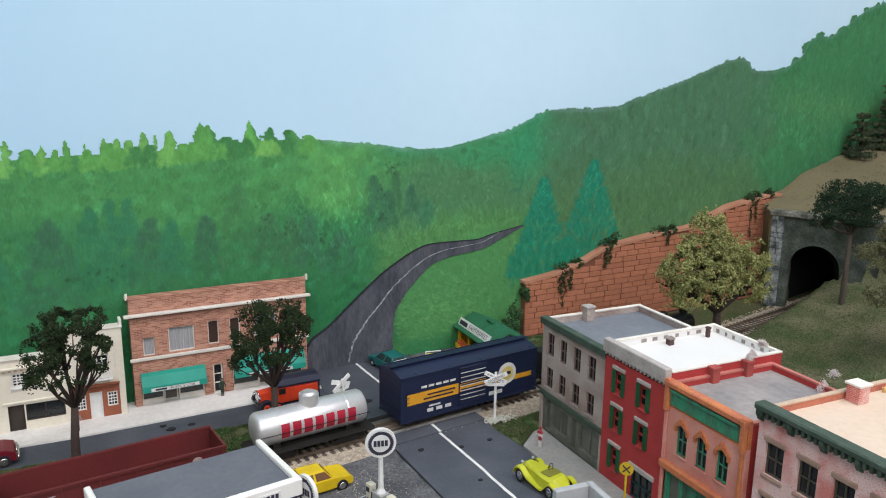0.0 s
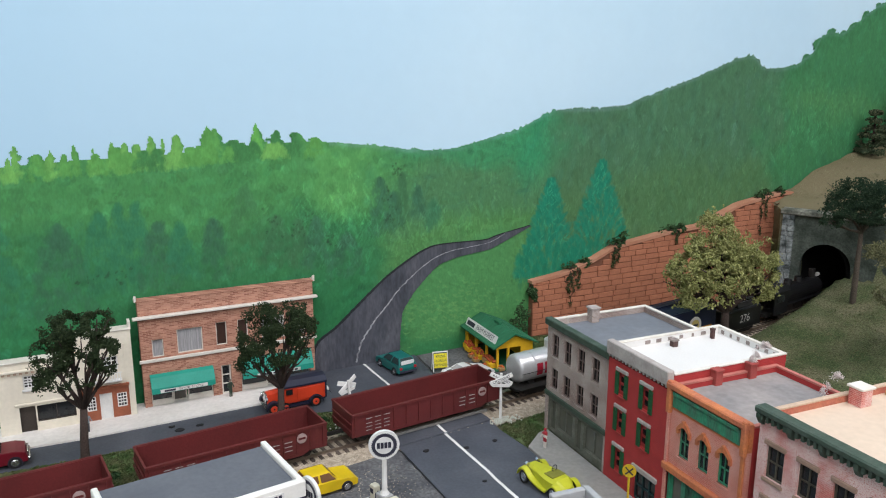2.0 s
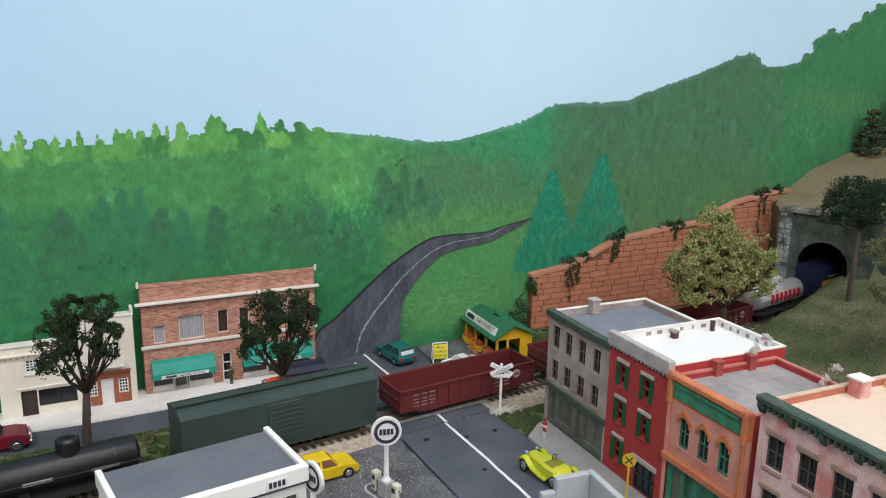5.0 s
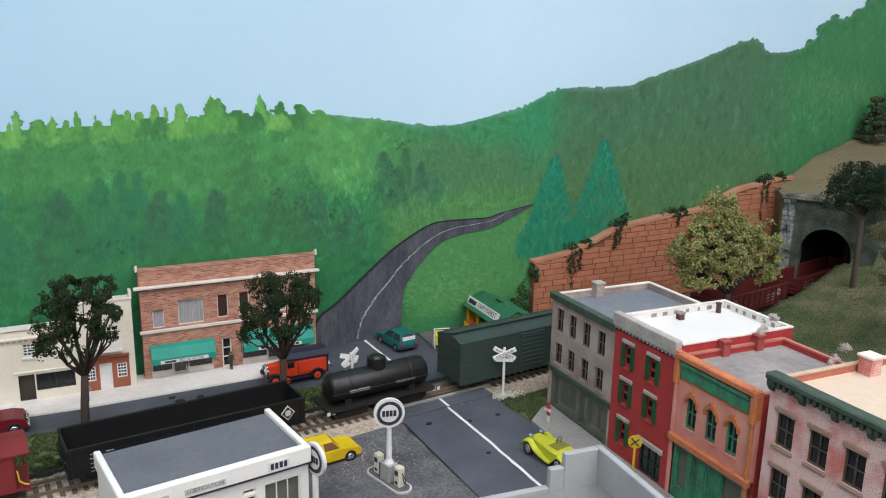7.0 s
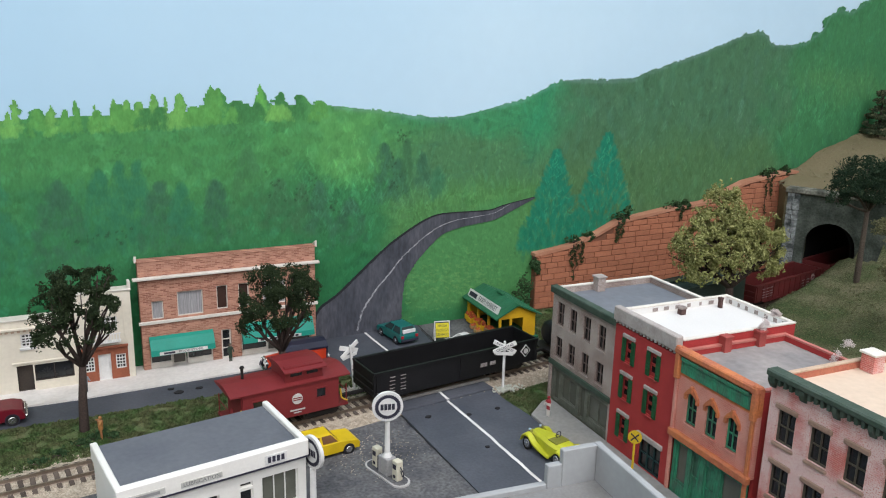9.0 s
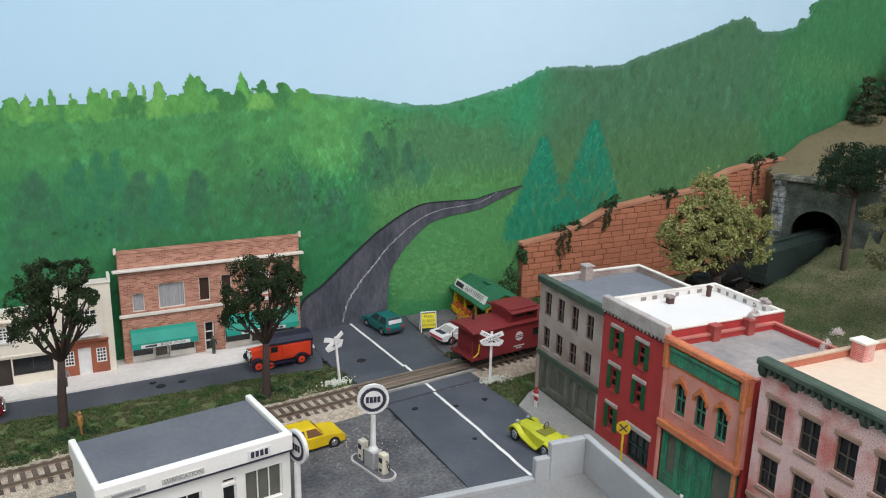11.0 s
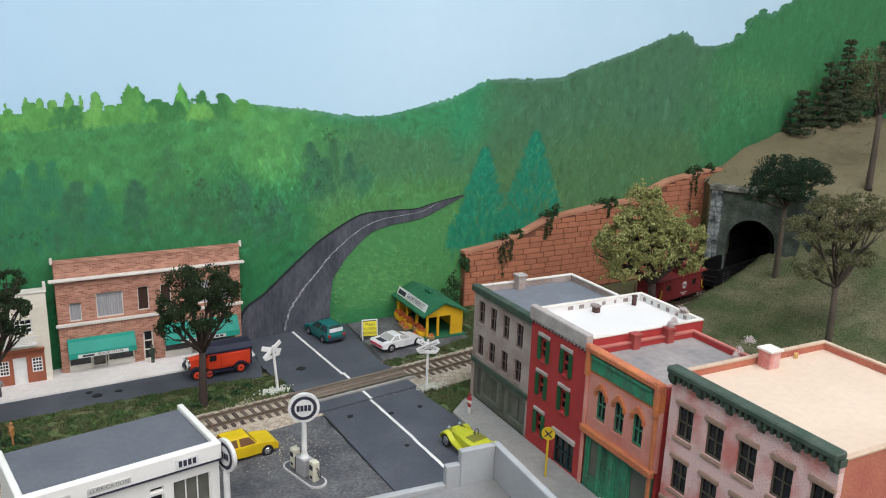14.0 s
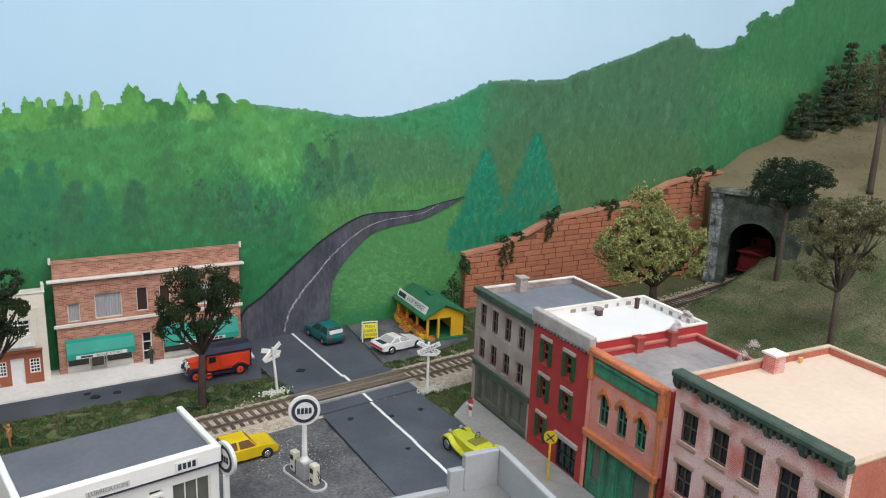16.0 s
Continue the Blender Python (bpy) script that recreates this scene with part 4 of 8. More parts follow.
part("coping", bevel(boxes((-0.004, 0.128, -0.005, 0.014, 0.1182, 0.1245)), 0.001), coping_m, portal, "stone coping")
bm = B()
rings = []
for i in range(27):
    x = -0.012 + 0.0062 * i
    rings.append([(x, y, z + 0.0016 * noise.noise((x * 90, y * 90, 0))) for y, z in ((0.0135, 0.1205), (0.0135, 0.1235), (0.022, 0.1275), (0.034, 0.1315), (0.046, 0.1330), (0.046, 0.1200))])
loft(bm, rings)
part("earth_cover", bm, hill_m, portal, "earth over the portal")
# Added lining; its near-black colour carries the darkness inside the tunnel.
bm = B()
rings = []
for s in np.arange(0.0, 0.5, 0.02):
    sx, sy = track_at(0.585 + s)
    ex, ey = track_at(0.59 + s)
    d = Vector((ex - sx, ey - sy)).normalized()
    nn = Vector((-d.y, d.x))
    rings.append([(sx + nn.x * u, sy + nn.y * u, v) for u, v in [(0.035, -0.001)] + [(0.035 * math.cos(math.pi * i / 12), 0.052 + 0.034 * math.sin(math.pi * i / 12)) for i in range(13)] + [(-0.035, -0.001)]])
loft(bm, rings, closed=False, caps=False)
structure("wall_tunnel_lining", bm, black_m, "added tunnel lining, coloured black for the dark inside")

# ---- shared building pieces ----
pane_m = glass_mat("dark_pane", (0.018, 0.020, 0.022), 0.18)
curtain_m = M("grey_curtain", (0.36, 0.36, 0.37), 0.8, col2=(0.25, 0.25, 0.26), scale=300, stretch=(4, 4, 0.2), var=0.15)
cream_m = M("cream_plaster", (0.76, 0.71, 0.60), 0.75, col2=(0.70, 0.65, 0.54), scale=30, var=0.05, fine=300, bump=0.08)
trimw_m = M("ivory_trim", (0.72, 0.69, 0.63), 0.65, col2=(0.62, 0.58, 0.52), scale=60, var=0.06)
dkgreen_m = M("dark_green_trim", (0.035, 0.060, 0.042), 0.6, col2=(0.06, 0.085, 0.065), scale=120, var=0.2)
green_m = M("green_woodwork", (0.035, 0.24, 0.13), 0.6, col2=(0.05, 0.13, 0.085), scale=110, var=0.35, fine=500, stretch=(2, 2, 0.5))
shutter_m = M("green_shutter", (0.012, 0.085, 0.030), 0.6, var=0.2)
orange_m = M("orange_terracotta", (0.55, 0.185, 0.065), 0.7, col2=(0.44, 0.14, 0.07), scale=90, var=0.2)
red_m = brick_mat("red_brick_paint", (0.42, 0.040, 0.038), (0.38, 0.036, 0.036), (0.33, 0.035, 0.034), 0.0040, 0.0013)
pink_m = washed_mat("pink_washed_brick", (0.58, 0.17, 0.125), (0.66, 0.36, 0.29), (0.62, 0.30, 0.24), 0.0034, 0.0011, 0.36, 0.62, 0.75)
chalk_m = washed_mat("chalked_brick", (0.56, 0.15, 0.125), (0.74, 0.58, 0.54), (0.66, 0.34, 0.30), 0.0032, 0.0011, 0.38, 0.54, 0.92)
greyb_m = washed_mat("grey_brown_brick", (0.235, 0.165, 0.14), (0.46, 0.40, 0.365), (0.40, 0.33, 0.30), 0.0032, 0.0011, 0.34, 0.60, 0.85)
shopbrick_m = brick_mat("shop_brick", (0.52, 0.27, 0.19), (0.24, 0.095, 0.065), (0.50, 0.28, 0.20), 0.0050, 0.00155)
lintel_m = M("brown_lintel", (0.33, 0.215, 0.16), 0.7, var=0.15)
greytrim_m = M("grey_stone_trim", (0.42, 0.385, 0.36), 0.7, col2=(0.34, 0.30, 0.28), scale=90, var=0.12)
roof_grey_m = M("grey_roof", (0.175, 0.19, 0.215), 0.8, col2=(0.14, 0.155, 0.18), scale=25, var=0.1, fine=200)
roof_warm_m = M("weathered_grey_roof", (0.30, 0.275, 0.265), 0.8, col2=(0.22, 0.21, 0.21), scale=35, var=0.15, fine=200)
roof_white_m = M("white_roof", (0.70, 0.69, 0.67), 0.7, col2=(0.66, 0.65, 0.63), scale=20, var=0.03)
roof_tan_m = M("tan_roof", (0.62, 0.50, 0.39), 0.75, col2=(0.58, 0.46, 0.355), scale=20, var=0.05, fine=250)
parapet_tan_m = M("tan_parapet", (0.55, 0.41, 0.30), 0.75, col2=(0.46, 0.34, 0.25), scale=60)
patch_m = M("brown_patch", (0.28, 0.235, 0.215), 0.85, scale=200)
soot_m = M("dark_brown_brick", (0.085, 0.045, 0.040), 0.85, var=0.3)
smokew_m = M("white_cotton_smoke", (0.72, 0.66, 0.64), 0.95, var=0.05)
awning_m = M("teal_awning", (0.015, 0.30, 0.225), 0.55, col2=(0.012, 0.26, 0.195), scale=40, var=0.06)
ink_m = M("dark_print", (0.03, 0.03, 0.05), 0.7)
sign_m = M("white_sign", (0.74, 0.74, 0.72), 0.6, var=0.04)
rust_m = M("red_brown_panel", (0.33, 0.105, 0.055), 0.7, var=0.12)
darkdoor_m = M("dark_brown_door", (0.045, 0.035, 0.028), 0.6, var=0.2)


def window(parent, x0, x1, z0, z1, y=0.0012, frame=None, pane=None, cols=1, rows=2, t=0.0009, name="window", depth=0.0008):
    """Sash frame with its bars, set y behind the wall's face, and the pane behind it."""
    lights = []
    for i in range(cols):
        for j in range(rows):
            a, b = x0 + t + (x1 - x0 - 2 * t) * i / cols, x0 + t + (x1 - x0 - 2 * t) * (i + 1) / cols
            c, d = z0 + t + (z1 - z0 - 2 * t) * j / rows, z0 + t + (z1 - z0 - 2 * t) * (j + 1) / rows
            lights.append((a + (t * 0.35 if i else 0), b - (t * 0.35 if i < cols - 1 else 0), c + (t * 0.35 if j else 0), d - (t * 0.35 if j < rows - 1 else 0)))
    bm = holed(B(), x1, z1, y, y + depth, lights, x0, z0)
    ob = part(name, bm, frame or trimw_m, parent)
    part("pane", boxes((x0 + t * 0.5, x1 - t * 0.5, y + depth + 0.0002, y + depth + 0.0006, z0 + t * 0.5, z1 - t * 0.5)), pane or pane_m, ob)
    return ob


def arch_pts(x0, x1, zs, rise, n=10):
    return [(x0 + (x1 - x0) * i / n, zs + rise * math.sin(math.pi * i / n)) for i in range(n + 1)]


def chimney(parent, x, y, z, w, h, mat, cap=None):
    ob = part("chimney", bevel(boxes((x - w / 2, x + w / 2, y - w / 2, y + w / 2, z, z + h)), 0.0002), mat, parent, "brick chimney")
    part("chimney_cap", bevel(boxes((x - w * 0.62, x + w * 0.62, y - w * 0.62, y + w * 0.62, z + h, z + h + 0.0015)), 0.0003), cap or mat, ob)
    return ob


def shell(parent, w, d, h, mat, roof_z, roof_mat, rim_mat, rim=0.0025, back=True):
    """Side and back walls with a sunk flat roof; the front is built apart. Local y runs back from the front."""
    part("side_wall", boxes((0.0, 0.0025, 0.0035, d, 0, h)), mat, parent)
    part("side_wall", boxes((w - 0.0025, w, 0.0035, d, 0, h)), mat, parent)
    part("back_wall", boxes((0.0026, w - 0.0026, d - 0.0025, d, 0, h)), mat, parent)
    part("roof", boxes((0.0026, w - 0.0026, 0.0036, d - 0.0026, roof_z - 0.002, roof_z)), roof_mat, parent)
    if rim_mat:
        for r in ((-0.0004, 0.0029, 0.0036, d + 0.0004, h, h + 0.0012), (w - 0.0029, w + 0.0004, 0.0036, d + 0.0004, h, h + 0.0012), (0.0030, w - 0.0030, d - 0.0029, d + 0.0004, h, h + 0.0012)):
            part("coping", bevel(boxes(r), 0.0002), rim_mat, parent)


def row_pose(x, y):
    return pose(x, y, 0.0, 0, 0, -90)


# ---- grey three-storey building ----
gb = thing("row_building", row_pose(0.4835, 0.6615), "grey-brown three-storey brick building with dark green storefront and cornice", "building", "brick buildings in a row")
W, D, H = 0.0880, 0.098, 0.0955
holes = []
for fx in (0.135, 0.345, 0.565, 0.79):
    for z0, z1 in ((0.0385, 0.0555), (0.0655, 0.084)):
        holes.append((W * fx - 0.0052, W * fx + 0.0052, z0, z1))
part("front_wall", holed(B(), W, 0.090, 0.0, 0.0035, holes, 0.0, 0.0335), greyb_m, gb)
for h in holes:
    window(gb, *h, y=0.0014, frame=M("brown_sash", (0.16, 0.115, 0.10), 0.7) if h is holes[0] else bpy.data.materials["brown_sash"], cols=2, rows=2, t=0.0008)
    part("sill", bevel(boxes((h[0] - 0.0008, h[1] + 0.0008, -0.0010, 0.001, h[2] - 0.0014, h[2])), 0.0002), greyb_m, gb)
shell(gb, W, D, 0.093, greyb_m, 0.0885, roof_grey_m, trimw_m)
part("cornice", bevel(boxes((-0.001, W + 0.0005, -0.0030, 0.0036, 0.0900, 0.0955)), 0.0006), dkgreen_m, gb, "dark green cornice")
sf_m = M("olive_storefront", (0.10, 0.11, 0.085), 0.6, col2=(0.15, 0.155, 0.125), scale=140, var=0.25)
part("storefront", holed(B(), W, 0.0335, 0.0012, 0.0035, [(0.006, 0.014, 0.0015, 0.027), (0.0175, 0.040, 0.006, 0.026), (0.044, 0.052, 0.0015, 0.027), (0.056, 0.083, 0.006, 0.026)]), sf_m, gb, "dark olive shop front")
shopglass_m = glass_mat("grey_shop_glass", (0.12, 0.125, 0.10), 0.25)
for h in ((0.006, 0.014, 0.0015, 0.027), (0.0175, 0.040, 0.006, 0.026), (0.044, 0.052, 0.0015, 0.027), (0.056, 0.083, 0.006, 0.026)):
    window(gb, *h, y=0.0022, frame=sf_m, pane=shopglass_m, cols=2 if h[1] - h[0] > 0.01 else 1, rows=1)
part("shop_cornice", bevel(boxes((0.0, W, -0.0016, 0.0012, 0.0305, 0.0345)), 0.0004), dkgreen_m, gb)
for x in (0.0015, 0.0860):
    part("pilaster", bevel(boxes((x - 0.0015, x + 0.0015, -0.0008, 0.0012, 0.0, 0.0305)), 0.0003), greyb_m, gb)
chimney(gb, 0.006, 0.040, 0.0885, 0.0075, 0.011, greyb_m, greytrim_m)

# ---- red building with the white roof ----
rb = thing("row_building", row_pose(0.4818, 0.5732), "bright red three-storey brick building with green shutters and white flat roof", "building", "brick buildings in a row")
W, D, H = 0.0672, 0.1015, 0.106
holes = []
for fx in (0.25, 0.66):
    for z0, z1 in ((0.0700, 0.0860), (0.0425, 0.0585), (0.0125, 0.0290)):
        if fx > 0.5 and z0 < 0.02:
            continue
        holes.append((W * fx - 0.0062, W * fx + 0.0062, z0, z1))
door = (0.036, 0.060, 0.0015, 0.0235)
part("front_wall", holed(B(), W, 0.0935, 0.0, 0.0035, holes + [door]), red_m, rb)
redsash_m = M("red_sash", (0.38, 0.042, 0.04), 0.6)
for x0, x1, z0, z1 in holes:
    wn = window(rb, x0, x1, z0, z1, y=0.0012, frame=redsash_m, cols=1, rows=2, t=0.0024)
    for a, b in ((x0 - 0.0012, x0 + 0.0030), (x1 - 0.0030, x1 + 0.0012)):
        sh = bevel(boxes((a, b, -0.0010, -0.0001, z0 - 0.0005, z1 + 0.0005)), 0.0002)
        for k in range(6):
            zz = z0 + (z1 - z0) * (k + 0.5) / 6
            box(sh, a + 0.0005, b - 0.0005, -0.0013, -0.0009, zz - 0.0006, zz + 0.0003)
        part("shutter", sh, shutter_m, wn, "dark green shutter")
    part("lintel", bevel(boxes((x0 - 0.0008, x1 + 0.0008, -0.0014, 0.0005, z1 + 0.0012, z1 + 0.0038)), 0.0004), greytrim_m, rb)
    part("sill", bevel(boxes((x0 + 0.0015, x1 - 0.0015, -0.0012, 0.0005, z0 - 0.0018, z0 - 0.0006)), 0.0002), redsash_m, rb)
darkteal_m = M("dark_teal_door", (0.012, 0.045, 0.045), 0.5, var=0.2)
window(rb, *door, y=0.0015, frame=darkteal_m, pane=pane_m, cols=3, rows=2, name="shop_door", t=0.0012)
part("lintel", bevel(boxes((0.0345, 0.0615, -0.0016, 0.0005, 0.0240, 0.0275)), 0.0004), greytrim_m, rb)
shell(rb, W, D, 0.1030, red_m, 0.0985, roof_white_m, trimw_m)
part("cornice", bevel(boxes((-0.0012, W + 0.0002, -0.0022, 0.0034, 0.0965, 0.1065)), 0.0007), greytrim_m, rb, "grey dentil cornice")
bm = B()
for i in range(17):
    x = 0.002 + (W - 0.004) * i / 16
    prism(bm, [(x - 0.0011, 0.0965), (x + 0.0011, 0.0965), (x + 0.0006, 0.0950), (x - 0.0006, 0.0950)], -0.0016, -0.0001)
part("dentils", bm, greytrim_m, rb, "grey pointed dentils")
for rr in ((0.0025, 0.0028, 0.0050, D - 0.0026, 0.0985, 0.1029), (W - 0.0028, W - 0.0025, 0.0050, D - 0.0026, 0.0985, 0.1029), (0.0029, W - 0.0029, D - 0.0028, D - 0.0025, 0.0985, 0.1029)):
    part("parapet_lining", boxes(rr), roof_white_m, rb, "white inner parapet")
r = random.Random(12)
for k in range(7):
    x = 0.006 + 0.0088 * k + r.uniform(-0.001, 0.001)
    part("patch", boxes((x, x + r.uniform(0.002, 0.004), D - 0.0030, D - 0.0027, 0.0993, 0.1022)), patch_m, rb, "brown bare patch on the white parapet")
for k in range(6):
    y = 0.030 + 0.0105 * k + r.uniform(-0.001, 0.001)
    part("patch", boxes((0.0027, 0.0030, y, y + r.uniform(0.002, 0.005), 0.0993, 0.1020)), patch_m, rb, "brown bare patch on the white parapet")
chimney(rb, 0.0125, 0.048, 0.0985, 0.0045, 0.0042, soot_m, patch_m)
chimney(rb, 0.0105, 0.086, 0.0985, 0.0028, 0.0065, soot_m)
for y in (0.022, 0.062):
    bm = B()
    prism(bm, arch_pts(y, y + 0.020, 0.088, 0.0045) + [(y + 0.020, 0.0835), (y, 0.0835)], W, W + 0.0008, "x")
    part("blind_arch", bm, red_m, rb, "shallow brick blind arch")
# ---- orange building ----
ob_ = thing("row_building", row_pose(0.4822, 0.5056), "pink-washed brick shop with orange terracotta trim and green woodwork", "building", "brick buildings in a row")
W, D, H = 0.0700, 0.092, 0.0985
zs = 0.0685
holes = [(x - 0.0048, x + 0.0048, 0.0515, zs) for x in (0.0165, 0.0345, 0.0525)]
part("front_wall", holed(B(), W, 0.0790, 0.0, 0.0035, holes + [(x - 0.0048, x + 0.0048, zs, zs + 0.0028) for x in (0.0165, 0.0345, 0.0525)], 0.0, 0.0415), pink_m, ob_)
for h in holes:
    window(ob_, h[0], h[1], h[2], h[3] + 0.0028, y=0.001, frame=green_m, cols=2, rows=2, t=0.0011)
    bm = B()
    xo = 0.0017
    prism(bm, arch_pts(h[0] - xo, h[1] + xo, zs + 0.001, 0.0058) + arch_pts(h[0] + 0.0002, h[1] - 0.0002, zs + 0.0006, 0.0026)[::-1], -0.0016, 0.0015)
    for xx in (h[0] - xo, h[1] + xo - 0.0018):
        box(bm, xx, xx + 0.0018, -0.0016, 0.0005, zs - 0.002, zs + 0.0012)
    part("window_hood", bm, orange_m, ob_, "orange arched hood")
    part("keystone", bevel(boxes(((h[0] + h[1]) / 2 - 0.0011, (h[0] + h[1]) / 2 + 0.0011, -0.0024, 0.0, zs + 0.0040, zs + 0.0078)), 0.0003), orange_m, ob_)
    part("sill", bevel(boxes((h[0] - 0.0008, h[1] + 0.0008, -0.001, 0.001, h[2] - 0.0012, h[2])), 0.0002), pink_m, ob_)
shell(ob_, W, D, 0.0930, red_m, 0.0895, roof_warm_m, None)
part("parapet", boxes((0.0, W, 0.0002, 0.0035, 0.0790, 0.0950)), orange_m, ob_)
part("cornice_panel", bevel(boxes((0.0040, W - 0.0055, -0.0010, 0.0002, 0.0810, 0.0905)), 0.0004), green_m, ob_, "green recessed cornice panel")
part("cornice", bevel(boxes((-0.0008, W + 0.0002, -0.0034, 0.0034, 0.0925, 0.0965)), 0.0008), orange_m, ob_, "orange cornice")
part("cornice_panel", bevel(boxes((0.0050, W - 0.0065, -0.0024, -0.0010, 0.0892, 0.0915)), 0.0004), green_m, ob_)
for x in (0.0015, W - 0.0022):
    part("pilaster", bevel(boxes((x - 0.0018, x + 0.0022, -0.0030, 0.0002, 0.0765, 0.0975)), 0.0006), orange_m, ob_, "orange cornice end block")
    part("pilaster", bevel(boxes((x - 0.0014, x + 0.0014, -0.0018, 0.0, 0.0, 0.0765)), 0.0004), pink_m if x < 0.01 else orange_m, ob_)
part("shop_cornice", bevel(boxes((-0.0006, W + 0.0006, -0.0032, 0.0010, 0.0385, 0.0435)), 0.0008), orange_m, ob_, "orange storefront cornice")
sh = [(0.0055, 0.0165, 0.009, 0.036), (0.0205, 0.0285, 0.003, 0.036), (0.0325, 0.0425, 0.003, 0.033), (0.0470, 0.0640, 0.008, 0.036)]
part("storefront", holed(B(), W - 0.003, 0.0385, 0.0008, 0.0035, sh, 0.003, 0.0), green_m, ob_, "streaked green wooden shop front")
for k, h in enumerate(sh):
    window(ob_, *h, y=0.0018, frame=green_m, pane=shopglass_m if k in (0, 3) else green_m, rows=2 if k in (1, 2) else 1, t=0.0013)
for y in (0.036, 0.066):
    chimney(ob_, 0.0026, y, 0.0890, 0.0060, 0.0095, M("red_chimney", (0.36, 0.07, 0.06), 0.8) if y < 0.05 else bpy.data.materials["red_chimney"])
for rr in ((0.0, 0.0030, 0.0044, D, 0.0930, 0.0942), (W - 0.0030, W, 0.0044, D, 0.0930, 0.0942), (0.0030, W - 0.0030, D - 0.003, D, 0.0930, 0.0942)):
    part("coping", boxes(rr), M("pink_coping", (0.50, 0.17, 0.14), 0.8) if rr[0] == 0.0 else bpy.data.materials["pink_coping"], ob_)

# ---- pink building with the tan roof ----
tb = thing("row_building", row_pose(0.4818, 0.4280), "chalky pink brick commercial block with bracketed green cornice and tan roof", "building", "brick buildings in a row")
W, D, H = 0.1100, 0.128, 0.117
holes = []
for i in range(5):
    x = 0.0125 + 0.0225 * i
    for z0, z1 in ((0.0760, 0.0960), (0.0430, 0.0630)):
        holes.append((x - 0.0065, x + 0.0065, z0, z1))
part("front_wall", holed(B(), W, 0.1050, 0.0, 0.0035, holes, 0.0, 0.033), chalk_m, tb)
olive_m = M("olive_sash", (0.085, 0.075, 0.055), 0.6, var=0.2)
for h in holes:
    window(tb, *h, y=0.0018, frame=olive_m, cols=2, rows=2, t=0.0011)
    part("lintel", bevel(boxes((h[0] - 0.0012, h[1] + 0.0012, -0.0012, 0.0008, h[3], h[3] + 0.0030)), 0.0005), lintel_m, tb)
    part("sill", bevel(boxes((h[0] - 0.0010, h[1] + 0.0010, -0.0012, 0.0008, h[2] - 0.0020, h[2])), 0.0004), lintel_m, tb)
shell(tb, W, D, 0.1125, M("orange_side_brick", (0.46, 0.165, 0.10), 0.85, col2=(0.40, 0.12, 0.085), scale=70, var=0.2), 0.1085, roof_tan_m, parapet_tan_m)
part("cornice", bevel(boxes((-0.0012, W + 0.0004, -0.0050, 0.0034, 0.1135, 0.1175)), 0.0009), dkgreen_m, tb, "dark green cornice")
part("frieze", boxes((-0.0006, W + 0.0006, -0.0014, 0.0036, 0.1098, 0.1135)), dkgreen_m, tb)
part("parapet", boxes((0.0, W, 0.0, 0.0035, 0.1050, 0.1098)), chalk_m, tb)
for i in range(6):
    x = 0.0018 + (W - 0.0036) * i / 5
    bm = B()
    prism(bm, [(-0.0044, 0.1135), (-0.0044, 0.1110), (-0.0022, 0.1070), (0.0, 0.1062), (0.0, 0.1135)], x - 0.0014, x + 0.0014, "x")
    part("bracket", bm, dkgreen_m, tb, "dark green bracket")
for i in range(26):
    x = 0.0038 + (W - 0.0076) * i / 25
    part("dentil", boxes((x - 0.0009, x + 0.0009, -0.0040, -0.0013, 0.1100, 0.1136)), dkgreen_m, tb)
part("belt", bevel(boxes((0.0, W, -0.0012, 0.0005, 0.0335, 0.0365)), 0.0004), lintel_m, tb)
sh = [(0.006, 0.030, 0.006, 0.028), (0.036, 0.048, 0.002, 0.028), (0.054, 0.078, 0.006, 0.028), (0.084, 0.108, 0.006, 0.028)]
part("storefront", holed(B(), W, 0.0330, 0.0008, 0.0035, sh), lintel_m, tb)
for h in sh:
    window(tb, *h, y=0.0018, frame=olive_m, rows=1)
chimney(tb, 0.0085, 0.068, 0.1085, 0.0090, 0.0105, chalk_m, trimw_m)
part("roof_vent", bevel(boxes((0.0048, 0.0068, 0.094, 0.097, 0.1085, 0.112)), 0.0005), M("yellow_wood", (0.62, 0.40, 0.14), 0.7), tb)

for building, rise in ((gb, 1.040), (rb, 1.028), (ob_, 1.070), (tb, 1.015)):
    building.scale = (1, 1, rise)

# ---- grey-roofed building close to the camera ----
pg_m = M("pale_grey_plastic", (0.33, 0.345, 0.35), 0.6, col2=(0.29, 0.30, 0.305), scale=40, var=0.05, fine=300, bump=0.05)
pgroof_m = M("grey_sheet_roof", (0.20, 0.205, 0.205), 0.75, col2=(0.17, 0.17, 0.165), scale=30, var=0.1)
ng = thing("flat_roof_building", pose(0.3510, 0.4055, 0, 0, 0, -93), "pale grey building with stepped parapet and flat grey roof", "building")
part("side_wall", boxes((0.0, 0.22, -0.16, 0.0, 0, 0.0905)), pg_m, ng)
part("roof", boxes((0.0036, 0.2, -0.15, -0.0036, 0.0906, 0.0925)), pgroof_m, ng)
part("parapet", bevel(boxes((0.0, 0.22, -0.0035, 0.0, 0.0905, 0.1105)), 0.0004), pg_m, ng, "pale grey parapet wall")
part("parapet", bevel(boxes((0.0, 0.0035, -0.0215, -0.0036, 0.0905, 0.1105)), 0.0004), pg_m, ng)
part("parapet", bevel(boxes((0.0, 0.0035, -0.0290, -0.0216, 0.0905, 0.1040)), 0.0004), pg_m, ng)
